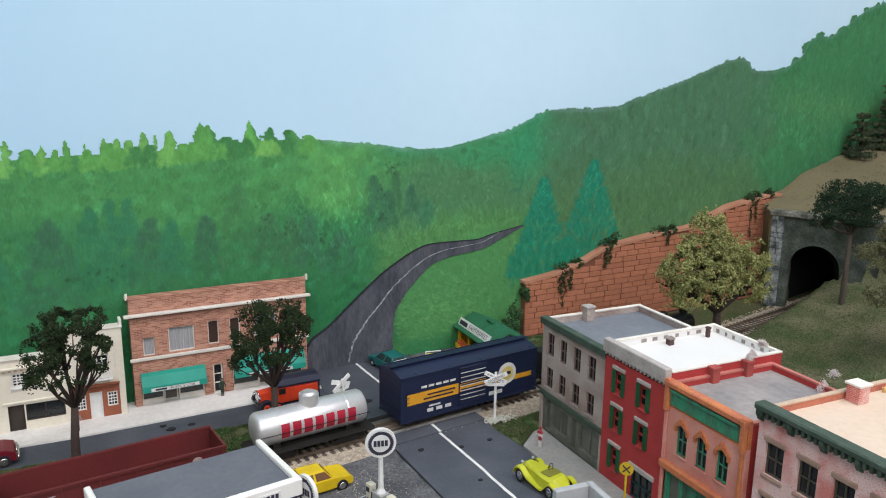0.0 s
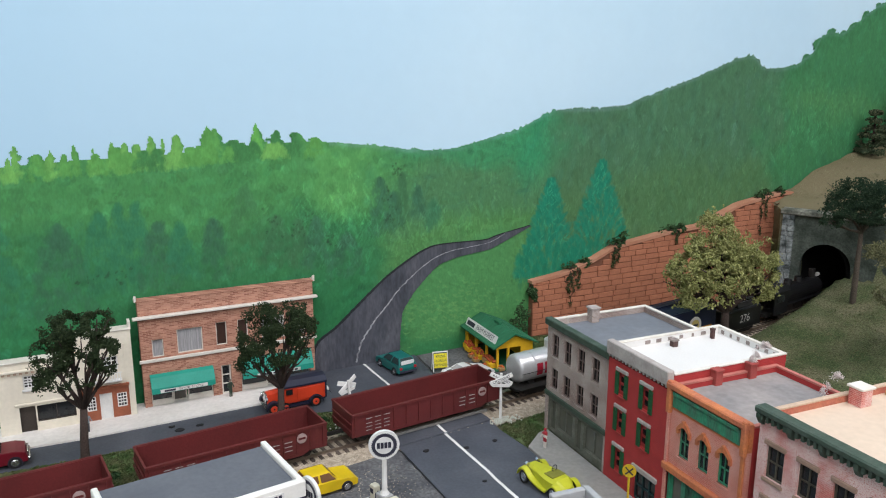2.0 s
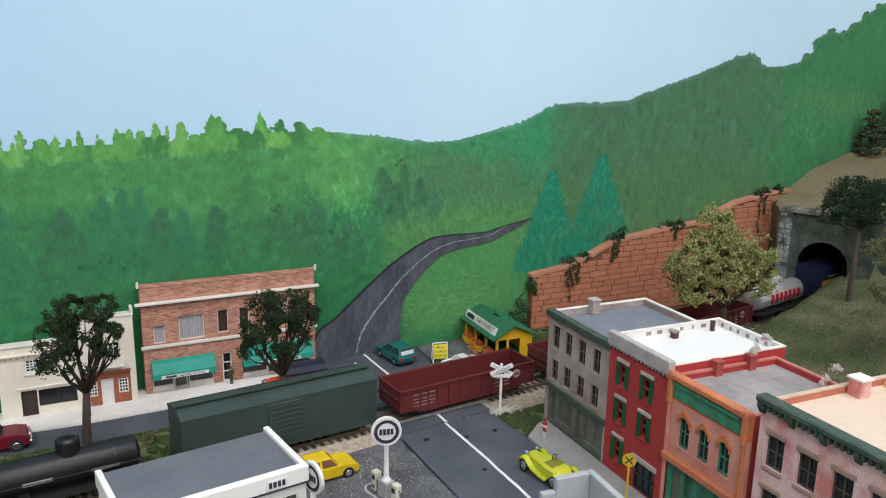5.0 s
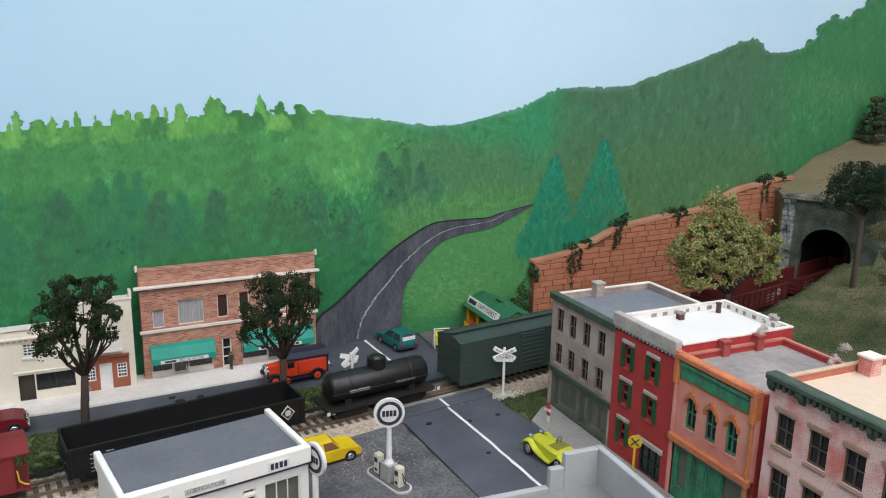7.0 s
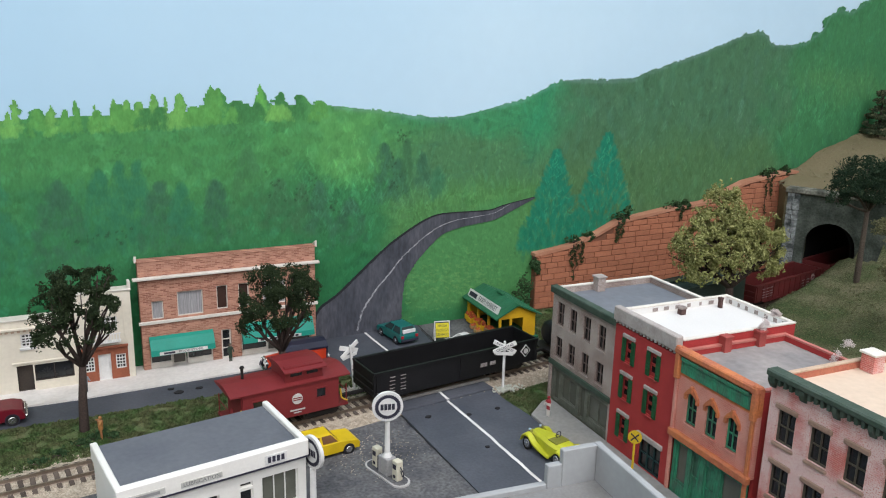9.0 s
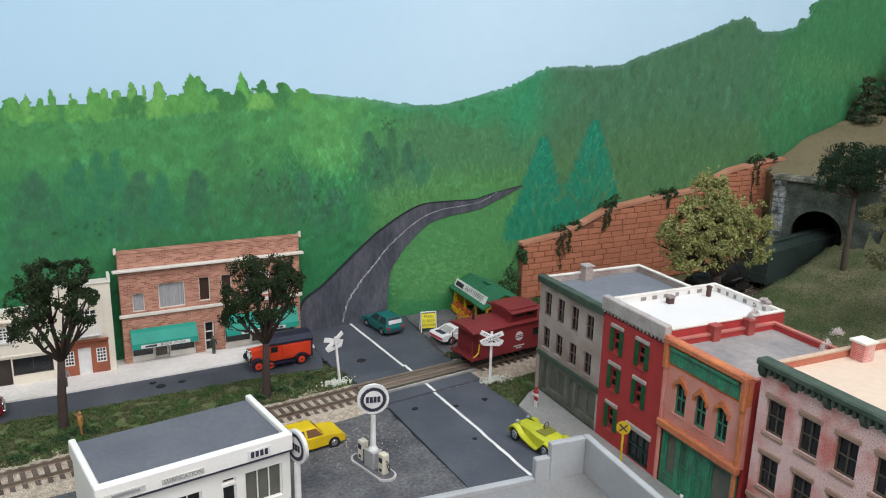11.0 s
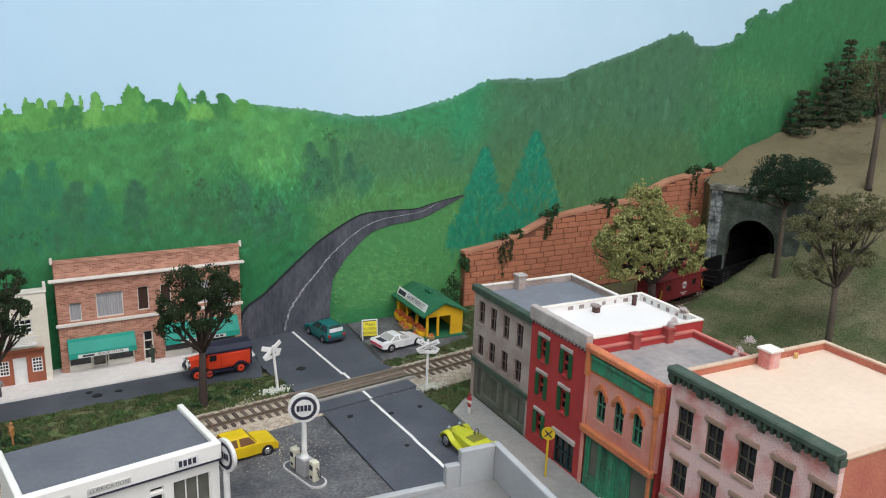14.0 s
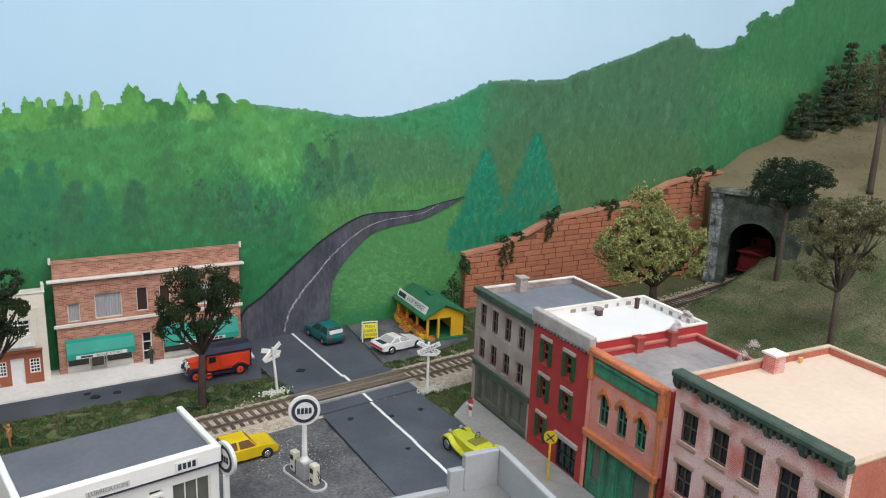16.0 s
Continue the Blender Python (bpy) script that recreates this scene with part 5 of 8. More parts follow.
part("parapet", bevel(boxes((0.0, 0.0035, -0.16, -0.0291, 0.0905, 0.0950)), 0.0004), pg_m, ng)

# ---- brick shop on the back street ----
bs = thing("brick_shop", pose(0.173, 0.833, 0.002, 0, 0, 2.5), "two-storey brick shop block with teal awnings and ivory ledges", "building")
W = 0.1575
up = [(0.0096, 0.0193, 0.0460, 0.0625), (0.0312, 0.0534, 0.0465, 0.0690), (0.0655, 0.0752, 0.0485, 0.0705), (0.0850, 0.0945, 0.0485, 0.0705), (0.1070, 0.1290, 0.0475, 0.0700), (0.1395, 0.1490, 0.0475, 0.0640)]
lowh = [(0.0060, 0.0600, 0.0, 0.0250), (0.0680, 0.0772, 0.0, 0.0285), (0.0862, 0.1525, 0.0, 0.0265)]
part("front_wall", holed(B(), W, 0.0985, 0.0, 0.0095, up + lowh), shopbrick_m, bs)
for k, h in enumerate(up):
    window(bs, *h, y=0.0012, pane=curtain_m if k in (0, 1, 4, 5) else M("brown_dark_room", (0.05, 0.025, 0.018), 0.5), rows=1, t=0.0008)
    bm = B()
    n = int((h[1] - h[0]) / 0.0019) + 1
    for i in range(n):
        x = h[0] + (h[1] - h[0]) * (i + 0.5) / n
        box(bm, x - 0.0007, x + 0.0007, -0.0004, 0.0002, h[3] + 0.0004, h[3] + 0.0034)
    part("soldier_course", bm, shopbrick_m, bs)
part("cornice", bevel(boxes((-0.0050, W + 0.0035, -0.0048, 0.0, 0.0832, 0.0856)), 0.0005), trimw_m, bs, "ivory cornice ledge")
part("belt", bevel(boxes((-0.0020, W + 0.0020, -0.0018, 0.0, 0.0420, 0.0450)), 0.0004), trimw_m, bs, "ivory belt course")
part("coping", bevel(boxes((-0.0010, W + 0.0010, -0.0006, 0.0100, 0.0985, 0.0996)), 0.0002), shopbrick_m, bs)
for x in (-0.0022, W + 0.0003):
    bm = B()
    prism(bm, [(0.0, 0.0985), (0.0, 0.1045), (0.0105, 0.0985)], x, x + 0.0019, "x")
    part("parapet_end", bm, trimw_m, bs, "ivory parapet end")
for x0, x1, door in ((0.0060, 0.0600, 0.031), (0.0862, 0.1525, 0.117)):
    for a, b, z in ((x0, door - 0.0065, 0.004), (door + 0.0065, x1, 0.004)):
        wn = window(bs, a, b, z, 0.025, y=0.002, rows=1, t=0.0010, name="shop_window")
        part("stall_riser", boxes((a, b, 0.0014, 0.004, 0.0, z)), trimw_m, wn)
    window(bs, door - 0.0060, door + 0.0060, 0.0, 0.025, y=0.005, rows=1, pane=glass_mat("shop_door_glass", (0.10, 0.09, 0.075), 0.2) if door < 0.05 else bpy.data.materials["shop_door_glass"], t=0.0011, name="shop_door")
    part("awning", loft(B(), [[(x, -0.0003, 0.0305 + (0.002 if x0 > 0.05 else 0)), (x, -0.0045, 0.0288 + (0.002 if x0 > 0.05 else 0)), (x, -0.0100, 0.0205), (x, -0.0104, 0.0155), (x, -0.0097, 0.0155), (x, -0.0003, 0.0262)] for x in (x0 - 0.0005, x1 + 0.0005)]), awning_m, bs, "teal cloth awning")
    mid = (x0 + x1) / 2
    sg = part("awning_sign", boxes((mid - 0.0205, mid + 0.0205, -0.0109, -0.0106, 0.0160, 0.0190)), sign_m, bs, "white lettered strip")
    if x0 < 0.05:
        letters("lettering", "BOOK STORE", 0.0030, ink_m, sg, pose(mid + 0.006, -0.01100, 0.0175, 90, 0, 0), 1.15)
        part("lettering", boxes((mid - 0.0170, mid - 0.0075, -0.01100, -0.01092, 0.0166, 0.0184)), ink_m, sg)
    else:
        bm = B()
        for k in range(9):
            box(bm, mid - 0.018 + 0.0041 * k, mid - 0.0150 + 0.0041 * k, -0.01100, -0.01092, 0.0166, 0.0184)
        part("lettering", bm, ink_m, sg)
window(bs, 0.0682, 0.0770, 0.0, 0.0283, y=0.002, rows=3, t=0.0013, name="door")

# ---- cream shop ----
cs = thing("cream_shop", pose(0.060, 0.820, 0.002, 0, 0, 2.0), "cream plaster shop pair with red-brown ground floor and white balcony", "building")
h1 = [(0.0200, 0.0300, 0.0385, 0.0500), (0.0150, 0.0270, 0.0, 0.0230), (0.0280, 0.0575, 0.0075, 0.0225)]
part("front_wall", holed(B(), 0.0605, 0.0620, 0.0, 0.010, h1), cream_m, cs)
window(cs, *h1[0], y=0.001, frame=white_m, cols=3, rows=4, t=0.0012)
part("sill", bevel(boxes((0.019, 0.031, -0.0014, 0.001, 0.0365, 0.0385)), 0.0003), white_m, cs)
window(cs, *h1[1], y=0.002, frame=darkdoor_m, pane=darkdoor_m, rows=1, name="door")
window(cs, *h1[2], y=0.002, frame=darkdoor_m, cols=2, rows=1, name="shop_window", pane=pane_m)
part("belt", bevel(boxes((0.012, 0.0600, -0.0012, 0.0, 0.0245, 0.0262)), 0.0003), cream_m, cs)
part("cornice", bevel(boxes((-0.001, 0.0600, -0.0022, 0.0, 0.0540, 0.0560)), 0.0004), cream_m, cs)
for i in range(14):
    part("dentil", boxes((0.001 + 0.0043 * i, 0.0032 + 0.0043 * i, -0.0016, 0.0, 0.0522, 0.0540)), parapet_tan_m, cs)
part("coping", bevel(boxes((-0.001, 0.0605, -0.0012, 0.0105, 0.0620, 0.0632)), 0.0003), trimw_m, cs)
part("parapet_end", boxes((-0.0015, 0.0008, 0.0, 0.010, 0.0632, 0.0680)), trimw_m, cs)
h2 = [(0.0715, 0.0935, 0.0440, 0.0565), (0.0620, 0.1005, 0.0, 0.0290)]
part("front_wall", holed(B(), 0.1055, 0.0785, -0.0005, 0.010, h2, 0.0606, 0.0), cream_m, cs)
part("front_wall", holed(B(), 0.1005, 0.0290, 0.0003, 0.006, [(0.0660, 0.0735, 0.0090, 0.0220), (0.0765, 0.0865, 0.0, 0.0235), (0.0905, 0.0985, 0.0090, 0.0220)], 0.0620, 0.0), rust_m, cs, "red-brown panelled ground floor")
window(cs, *h2[0], y=0.001, frame=white_m, cols=5, rows=3, t=0.0011)
window(cs, 0.0660, 0.0735, 0.0090, 0.0220, y=0.0008, frame=white_m, cols=3, rows=4, t=0.0009)
window(cs, 0.0905, 0.0985, 0.0090, 0.0220, y=0.0008, frame=white_m, cols=3, rows=4, t=0.0009)
window(cs, 0.0765, 0.0865, 0.0, 0.0235, y=0.0008, frame=white_m, pane=white_m, rows=1, name="door")
part("belt", bevel(boxes((0.0612, 0.1010, -0.0025, -0.0005, 0.0290, 0.0312)), 0.0004), rust_m, cs)
bal = part("balcony", bevel(boxes((0.0695, 0.0955, -0.0060, -0.0005, 0.0350, 0.0362)), 0.0002), white_m, cs, "white balcony")
part("railing", boxes((0.0695, 0.0955, -0.0060, -0.0054, 0.0425, 0.0434)), white_m, bal)
for i in range(12):
    x = 0.0700 + 0.0022 * i
    part("baluster", boxes((x - 0.0005, x + 0.0005, -0.0059, -0.0055, 0.0362, 0.0425)), white_m, bal)
bm = boxes((0.0640, 0.1000, -0.0012, -0.0006, 0.0655, 0.0668), (0.0640, 0.0652, -0.0012, -0.0006, 0.0560, 0.0655), (0.0988, 0.1000, -0.0012, -0.0006, 0.0330, 0.0655))
part("panel_moulding", bm, cream_m, cs)
part("coping", bevel(boxes((0.0606, 0.1062, -0.0015, 0.0105, 0.0785, 0.0797)), 0.0003), trimw_m, cs)
part("parapet_end", boxes((0.1040, 0.1062, 0.0, 0.010, 0.0797, 0.0850)), trimw_m, cs)

# ---- filling station ----
enam_m = M("white_enamel_panel", (0.80, 0.79, 0.75), 0.45, col2=(0.76, 0.75, 0.70), scale=30, var=0.03, bump=0.03)
stroof_m = M("dark_grey_roof", (0.125, 0.135, 0.155), 0.8, col2=(0.105, 0.115, 0.135), scale=30, var=0.08, fine=300)
fs = thing("filling_station", pose(0.1412, 0.5530, 0, 0, 0, 10.5), "white enamel-panel filling station with dark grey flat roof", "building")
W, D, H = 0.1125, 0.0625, 0.0485
fh = [(0.006, 0.0285, 0.0, 0.027), (0.033, 0.0565, 0.0, 0.027), (0.069, 0.0775, 0.0, 0.0245), (0.069, 0.0775, 0.0262, 0.0295), (0.083, 0.107, 0.007, 0.0295)]
part("front_wall", holed(B(), W, 0.0400, 0.0, 0.003, fh), enam_m, fs)
for k, h in enumerate(fh):
    window(fs, *h, y=0.0012, frame=enam_m, cols=3 if k in (0, 1) else (3 if k == 4 else 1), rows=4 if k in (0, 1) else 1, name="garage_door" if k in (0, 1) else "window", pane=shopglass_m if k == 4 else pane_m)
for x in (0.0, W - 0.003):
    part("side_wall", boxes((x, x + 0.003, 0.0031, D, 0, 0.0400)), enam_m, fs)
part("back_wall", boxes((0.0031, W - 0.0031, D - 0.003, D, 0, 0.0400)), enam_m, fs)
part("roof", boxes((0.003, W - 0.003, 0.003, D - 0.0005, 0.0435, 0.0455)), stroof_m, fs, "dark grey flat roof")
for rr in ((-0.0012, W + 0.0012, -0.0025, 0.0030, 0.0372, 0.0485), (-0.0012, 0.0028, 0.0031, D + 0.001, 0.0372, 0.0480), (W - 0.0028, W + 0.0012, 0.0031, D + 0.001, 0.0372, 0.0485)):
    part("fascia", bevel(boxes(rr), 0.0006), enam_m, fs, "white fascia")
part("stripe", boxes((-0.0013, W + 0.0013, -0.0029, -0.0024, 0.0368, 0.0379)), ink_m, fs, "dark blue stripe")
for x, w, word in ((0.046, 0.024, "LUBRICATION"), (0.014, 0.022, "")):
    sg = part("sign_panel", boxes((x - w / 2, x + w / 2, -0.0031, -0.0026, 0.0396, 0.0432)), M("pale_sign", (0.60, 0.60, 0.56), 0.6) if word else bpy.data.materials["pale_sign"], fs, "pale sign strip")
    if word:
        letters("lettering", word, 0.0034, M("grey_letters", (0.14, 0.14, 0.15), 0.6), sg, pose(x, -0.0032, 0.0414, 90, 0, 0), 1.0)
    else:
        part("lettering", boxes((x - 0.007, x + 0.008, -0.0033, -0.00315, 0.0405, 0.0423)), M("grey_bar", (0.30, 0.30, 0.30), 0.6), sg)
sg = part("sign_panel", boxes((0.0845, 0.0985, -0.0031, -0.0026, 0.0392, 0.0450)), M("oil_sign_white", (0.72, 0.72, 0.70), 0.6), fs, "white sign with dark bars")
for k in range(4):
    part("bar", boxes((0.0862 + 0.0029 * k, 0.0882 + 0.0029 * k, -0.0034, -0.0031, 0.0402, 0.0440)), ink_m, sg)

# ---- trees and shrubs ----
bark_m = M("dark_bark", (0.050, 0.034, 0.028), 0.9, var=0.4, fine=900, bump=0.6)
bark2_m = M("grey_bark", (0.085, 0.068, 0.052), 0.9, var=0.4, fine=900, bump=0.6)


def leaf_mat(name, a, b, c):
    """Foam foliage: three tones over the separate clumps."""
    m = M(name, a, 0.95, col2=b, scale=120, var=0.35, fine=900, bump=0.5, spec=0.15)
    n, l = m.node_tree.nodes, m.node_tree.links
    g = n.new("ShaderNodeNewGeometry")
    mr = n.new("ShaderNodeMapRange")
    mr.inputs["From Min"].default_value, mr.inputs["From Max"].default_value, mr.inputs["To Max"].default_value = 0.45, 1.0, 0.8
    l.new(g.outputs["Random Per Island"], mr.inputs[0])
    mx = n.new("ShaderNodeMix")
    mx.data_type = "RGBA"
    pb = n["Principled BSDF"]
    old = pb.inputs["Base Color"].links[0].from_socket
    l.new(mr.outputs[0], mx.inputs["Factor"])
    l.new(old, mx.inputs["A"])
    mx.inputs["B"].default_value = (*c, 1)
    l.new(mx.outputs["Result"], pb.inputs["Base Color"])
    return m


dark_leaf_m = leaf_mat("dark_foliage", (0.030, 0.048, 0.022), (0.018, 0.030, 0.015), (0.050, 0.075, 0.032))
deep_leaf_m = leaf_mat("deep_green_foliage", (0.026, 0.050, 0.028), (0.016, 0.032, 0.020), (0.045, 0.072, 0.038))
olive_leaf_m = leaf_mat("olive_foliage", (0.115, 0.120, 0.056), (0.060, 0.066, 0.034), (0.22, 0.21, 0.115))
willow_leaf_m = leaf_mat("yellow_green_foliage", (0.27, 0.285, 0.10), (0.17, 0.19, 0.065), (0.42, 0.42, 0.19))
pine_leaf_m = leaf_mat("pine_foliage", (0.060, 0.085, 0.044), (0.028, 0.048, 0.030), (0.16, 0.17, 0.095))
shrub_leaf_m = leaf_mat("shrub_foliage", (0.042, 0.090, 0.036), (0.026, 0.058, 0.025), (0.075, 0.125, 0.055))


def leaves(parent, blobs, n, size, mat, seed, name="crown", hang=0.0, hollow=0.45, gap=-0.04):
    """Clumps of small crumpled leaf pieces in uneven ellipsoids (x, y, z, rx, ry, rz)."""
    r = random.Random(seed)
    verts, faces = [], []
    vol = [b[3] * b[4] * b[5] for b in blobs]
    for b, v in zip(blobs, vol):
        for _ in range(int(n * v / sum(vol))):
            d = Vector((r.gauss(0, 1), r.gauss(0, 1), r.gauss(0, 1))).normalized()
            k = hollow + (1 - hollow) * r.random() ** 0.6
            k *= 1 + 0.38 * noise.noise(Vector((b[0] * 50, b[1] * 50, b[2] * 50)) + d * 2.4)
            p = Vector((b[0] + d.x * b[3] * k, b[1] + d.y * b[4] * k, b[2] + d.z * b[5] * k))
            if noise.noise(p * 85) + 0.5 * noise.noise(p * 230) < gap:
                continue
            s = size * r.uniform(0.6, 1.3)
            u = Vector((r.gauss(0, 1), r.gauss(0, 1), r.gauss(0, 1) - hang)).normalized()
            w = u.orthogonal().normalized() * s
            w.rotate(Matrix.Rotation(r.uniform(0, 6.28), 3, u))
            q = u * s * (1 + hang)
            e = u.cross(w)
            i = len(verts)
            verts += [tuple(p - q * 0.5), tuple(p + w * 0.5), tuple(p + q * 0.6), tuple(p - w * 0.5 + e * 0.4), tuple(p + e * 0.6)]
            faces += [(i, i + 1, i + 4), (i + 1, i + 2, i + 4), (i + 2, i + 3, i + 4), (i + 3, i, i + 4)]
    me = bpy.data.meshes.new(name)
    me.from_pydata(verts, [], faces)
    me.materials.append(mat)
    ob = new(name, me)
    ob.parent = parent
    return ob


def limb(bm, pts, r0, r1, seg=7):
    """A tapered bent limb through the points."""
    n = len(pts)
    rings = []
    for i, p in enumerate(pts):
        a, b = Vector(pts[max(0, i - 1)]), Vector(pts[min(n - 1, i + 1)])
        q = (b - a).to_track_quat("Z", "Y").to_matrix()
        rad = r0 + (r1 - r0) * i / (n - 1)
        rings.append([tuple(Vector(p) + q @ Vector((rad * math.cos(2 * math.pi * k / seg), rad * math.sin(2 * math.pi * k / seg), 0))) for k in range(seg)])
    loft(bm, rings)


def tree(x, y, z, blobs, mat, label, n=5200, size=0.0030, fork=0.45, r0=0.0032, seed=1, bark=None, hang=0.0, hollow=0.45, gap=-0.04):
    """Trunk that forks into limbs, each reaching into a clump of the crown; blobs are relative to the foot."""
    t = thing("tree", pose(x, y, z), label, "tree")
    r = random.Random(seed)
    bx, by = (sum(b[i] for b in blobs) / len(blobs) for i in (0, 1))
    low = min(b[2] - b[5] for b in blobs)
    fz = low * (0.7 + fork * 0.6)
    f = (bx * 0.4, by * 0.4, fz)
    bm = B()
    limb(bm, [(0, 0, -0.004), (0, 0, 0.002), (f[0] * 0.3, f[1] * 0.3, fz * 0.5), f], r0 * 1.35, r0 * 0.8, 9)
    part("trunk", bm, bark or bark_m, t, "", None, True)
    for b in blobs:
        bm = B()
        m = [(f[i] + (b[i] - f[i]) * 0.5) + r.uniform(-0.004, 0.004) for i in range(3)]
        limb(bm, [f, m, (b[0], b[1], b[2] + b[5] * 0.3)], r0 * 0.62, r0 * 0.14)
        for _ in range(3):
            e = (b[0] + r.uniform(-0.8, 0.8) * b[3], b[1] + r.uniform(-0.8, 0.8) * b[4], b[2] + r.uniform(-0.5, 0.7) * b[5])
            limb(bm, [m, [(m[i] + e[i]) / 2 + r.uniform(-0.003, 0.003) for i in range(3)], e], r0 * 0.33, r0 * 0.08, 5)
        part("limb", bm, bark or bark_m, t, "", None, True)
    leaves(t, blobs, n, size, mat, seed + 50, hang=hang, hollow=hollow, gap=gap)
    return t


tree(0.2713, 0.7265, 0.0, [(-0.004, 0, 0.103, 0.020, 0.018, 0.016), (-0.018, -0.002, 0.088, 0.015, 0.016, 0.015), (0.012, 0.002, 0.094, 0.016, 0.016, 0.017), (0.027, 0.004, 0.095, 0.009, 0.010, 0.010),
                           (-0.022, 0.004, 0.070, 0.011, 0.012, 0.009), (0.000, -0.004, 0.078, 0.015, 0.014, 0.011), (0.016, -0.002, 0.074, 0.010, 0.010, 0.008), (0.014, 0.006, 0.109, 0.014, 0.012, 0.009)],
     dark_leaf_m, "small model tree with dark green foam leaves beside the road", seed=3, fork=0.1, n=36000, size=0.0013, gap=0.05)
tree(0.1232, 0.7323, 0.0, [(0.000, 0, 0.115, 0.019, 0.018, 0.014), (-0.014, 0, 0.096, 0.015, 0.016, 0.013), (0.018, 0.002, 0.117, 0.013, 0.012, 0.010), (0.014, -0.002, 0.097, 0.014, 0.013, 0.011), (0.026, 0.002, 0.098, 0.007, 0.008, 0.007),
                           (-0.016, -0.002, 0.078, 0.014, 0.013, 0.009), (0.008, 0.004, 0.078, 0.012, 0.012, 0.009), (0.021, 0.0, 0.082, 0.008, 0.008, 0.006)],
     dark_leaf_m, "tall model tree with dark clumped foam leaves before the cream shop", seed=8, fork=0.1, n=36000, size=0.0013, gap=0.05)
tree(0.743, 0.731, 0.001, [(-0.024, 0.0, 0.140, 0.018, 0.020, 0.020), (-0.012, 0.0, 0.118, 0.030, 0.028, 0.024), (-0.058, 0.0, 0.098, 0.020, 0.022, 0.026), (-0.038, 0.0, 0.112, 0.022, 0.022, 0.024), (0.012, 0.0, 0.102, 0.024, 0.026, 0.022), (-0.022, -0.012, 0.092, 0.024, 0.026, 0.024), (0.044, 0.004, 0.096, 0.019, 0.022, 0.026),
                           (-0.050, 0.0, 0.074, 0.020, 0.022, 0.016), (0.030, -0.006, 0.074, 0.022, 0.022, 0.016), (0.052, 0.0, 0.078, 0.014, 0.016, 0.016)],
     willow_leaf_m, "rounded yellow-green model tree in front of the block wall", seed=5, fork=0.25, n=62000, size=0.0016, r0=0.0048, hang=1.0, hollow=0.3, gap=0.12)
tree(0.938, 0.738, 0.033, [(-0.010, 0, 0.128, 0.034, 0.030, 0.017), (0.028, 0, 0.126, 0.026, 0.026, 0.014), (-0.036, 0, 0.112, 0.022, 0.024, 0.013), (0.000, -0.004, 0.106, 0.028, 0.026, 0.013), (0.058, 0.002, 0.116, 0.014, 0.016, 0.009), (-0.050, 0.0, 0.100, 0.012, 0.014, 0.008)],
     deep_leaf_m, "dark blue-green model tree on the slope beside the tunnel", seed=11, fork=0.35, n=30000, size=0.0016, r0=0.0031, bark=bark2_m)
tree(0.856, 0.598, 0.006, [(-0.020, 0, 0.146, 0.030, 0.028, 0.012), (0.016, 0, 0.146, 0.028, 0.026, 0.012), (-0.054, 0, 0.130, 0.024, 0.024, 0.012), (0.044, 0, 0.128, 0.022, 0.024, 0.011), (-0.010, 0.004, 0.122, 0.034, 0.026, 0.010),
                           (-0.048, -0.002, 0.090, 0.016, 0.018, 0.009), (0.030, 0.004, 0.092, 0.020, 0.020, 0.009), (-0.012, 0, 0.096, 0.022, 0.018, 0.009)],
     olive_leaf_m, "spreading olive-green model tree with open limbs on the hillside", seed=21, fork=0.2, n=34000, size=0.0016, r0=0.0032, gap=0.04, bark=bark2_m)
tree(1.094, 0.746, 0.132, [(-0.030, 0, 0.150, 0.024, 0.026, 0.020), (0.004, 0, 0.140, 0.026, 0.026, 0.022), (-0.022, 0, 0.120, 0.026, 0.024, 0.014), (0.030, 0, 0.120, 0.026, 0.024, 0.018)],
     olive_leaf_m, "tall thin-trunked olive model tree on the upper slope", seed=31, fork=0.3, n=9000, size=0.0019, r0=0.0036, gap=0.08, bark=bark2_m)


def pine(x, y, z, h, w, seed, label):
    """A cone of tiers of drooping needle clumps with gaps, round a straight trunk."""
    t = thing("pine_tree", pose(x, y, z), label, "tree", "pines on the ridge")
    part("trunk", tube(B(), (0, 0, -0.012), (0, 0, h * 0.97), 0.0030, 0.0006, 8), bark_m, t)
    r = random.Random(seed)
    blobs = []
    tiers = int(h / 0.0095)
    for k in range(tiers):
        f = k / tiers
        rad = w * (1 - f) ** 0.85 + 0.003
        m = max(3, int(rad * 420))
        for i in range(m):
            a = 6.28 * i / m + k + r.uniform(-0.3, 0.3)
            q = rad * r.uniform(0.45, 0.9)
            blobs.append((q * math.cos(a), q * math.sin(a), 0.008 + f * h * 0.95 - rad * 0.15, 0.0065, 0.0065, 0.0042))
    leaves(t, blobs, int(4500 + h * 120000), 0.0018, pine_leaf_m, seed, hang=0.6, hollow=0.2)


pine(1.131, 0.890, 0.180, 0.062, 0.021, 1, "small dark green model pine on the ridge")
pine(1.184, 0.893, 0.189, 0.094, 0.022, 2, "dark green model pine on the ridge")
pine(1.222, 0.896, 0.195, 0.120, 0.023, 3, "tall dark green model pine on the ridge")
pine(1.262, 0.900, 0.199, 0.080, 0.020, 4, "small dark green model pine on the ridge")
pine(1.335, 0.920, 0.210, 0.105, 0.028, 5, "tall dark green model pine on the ridge")


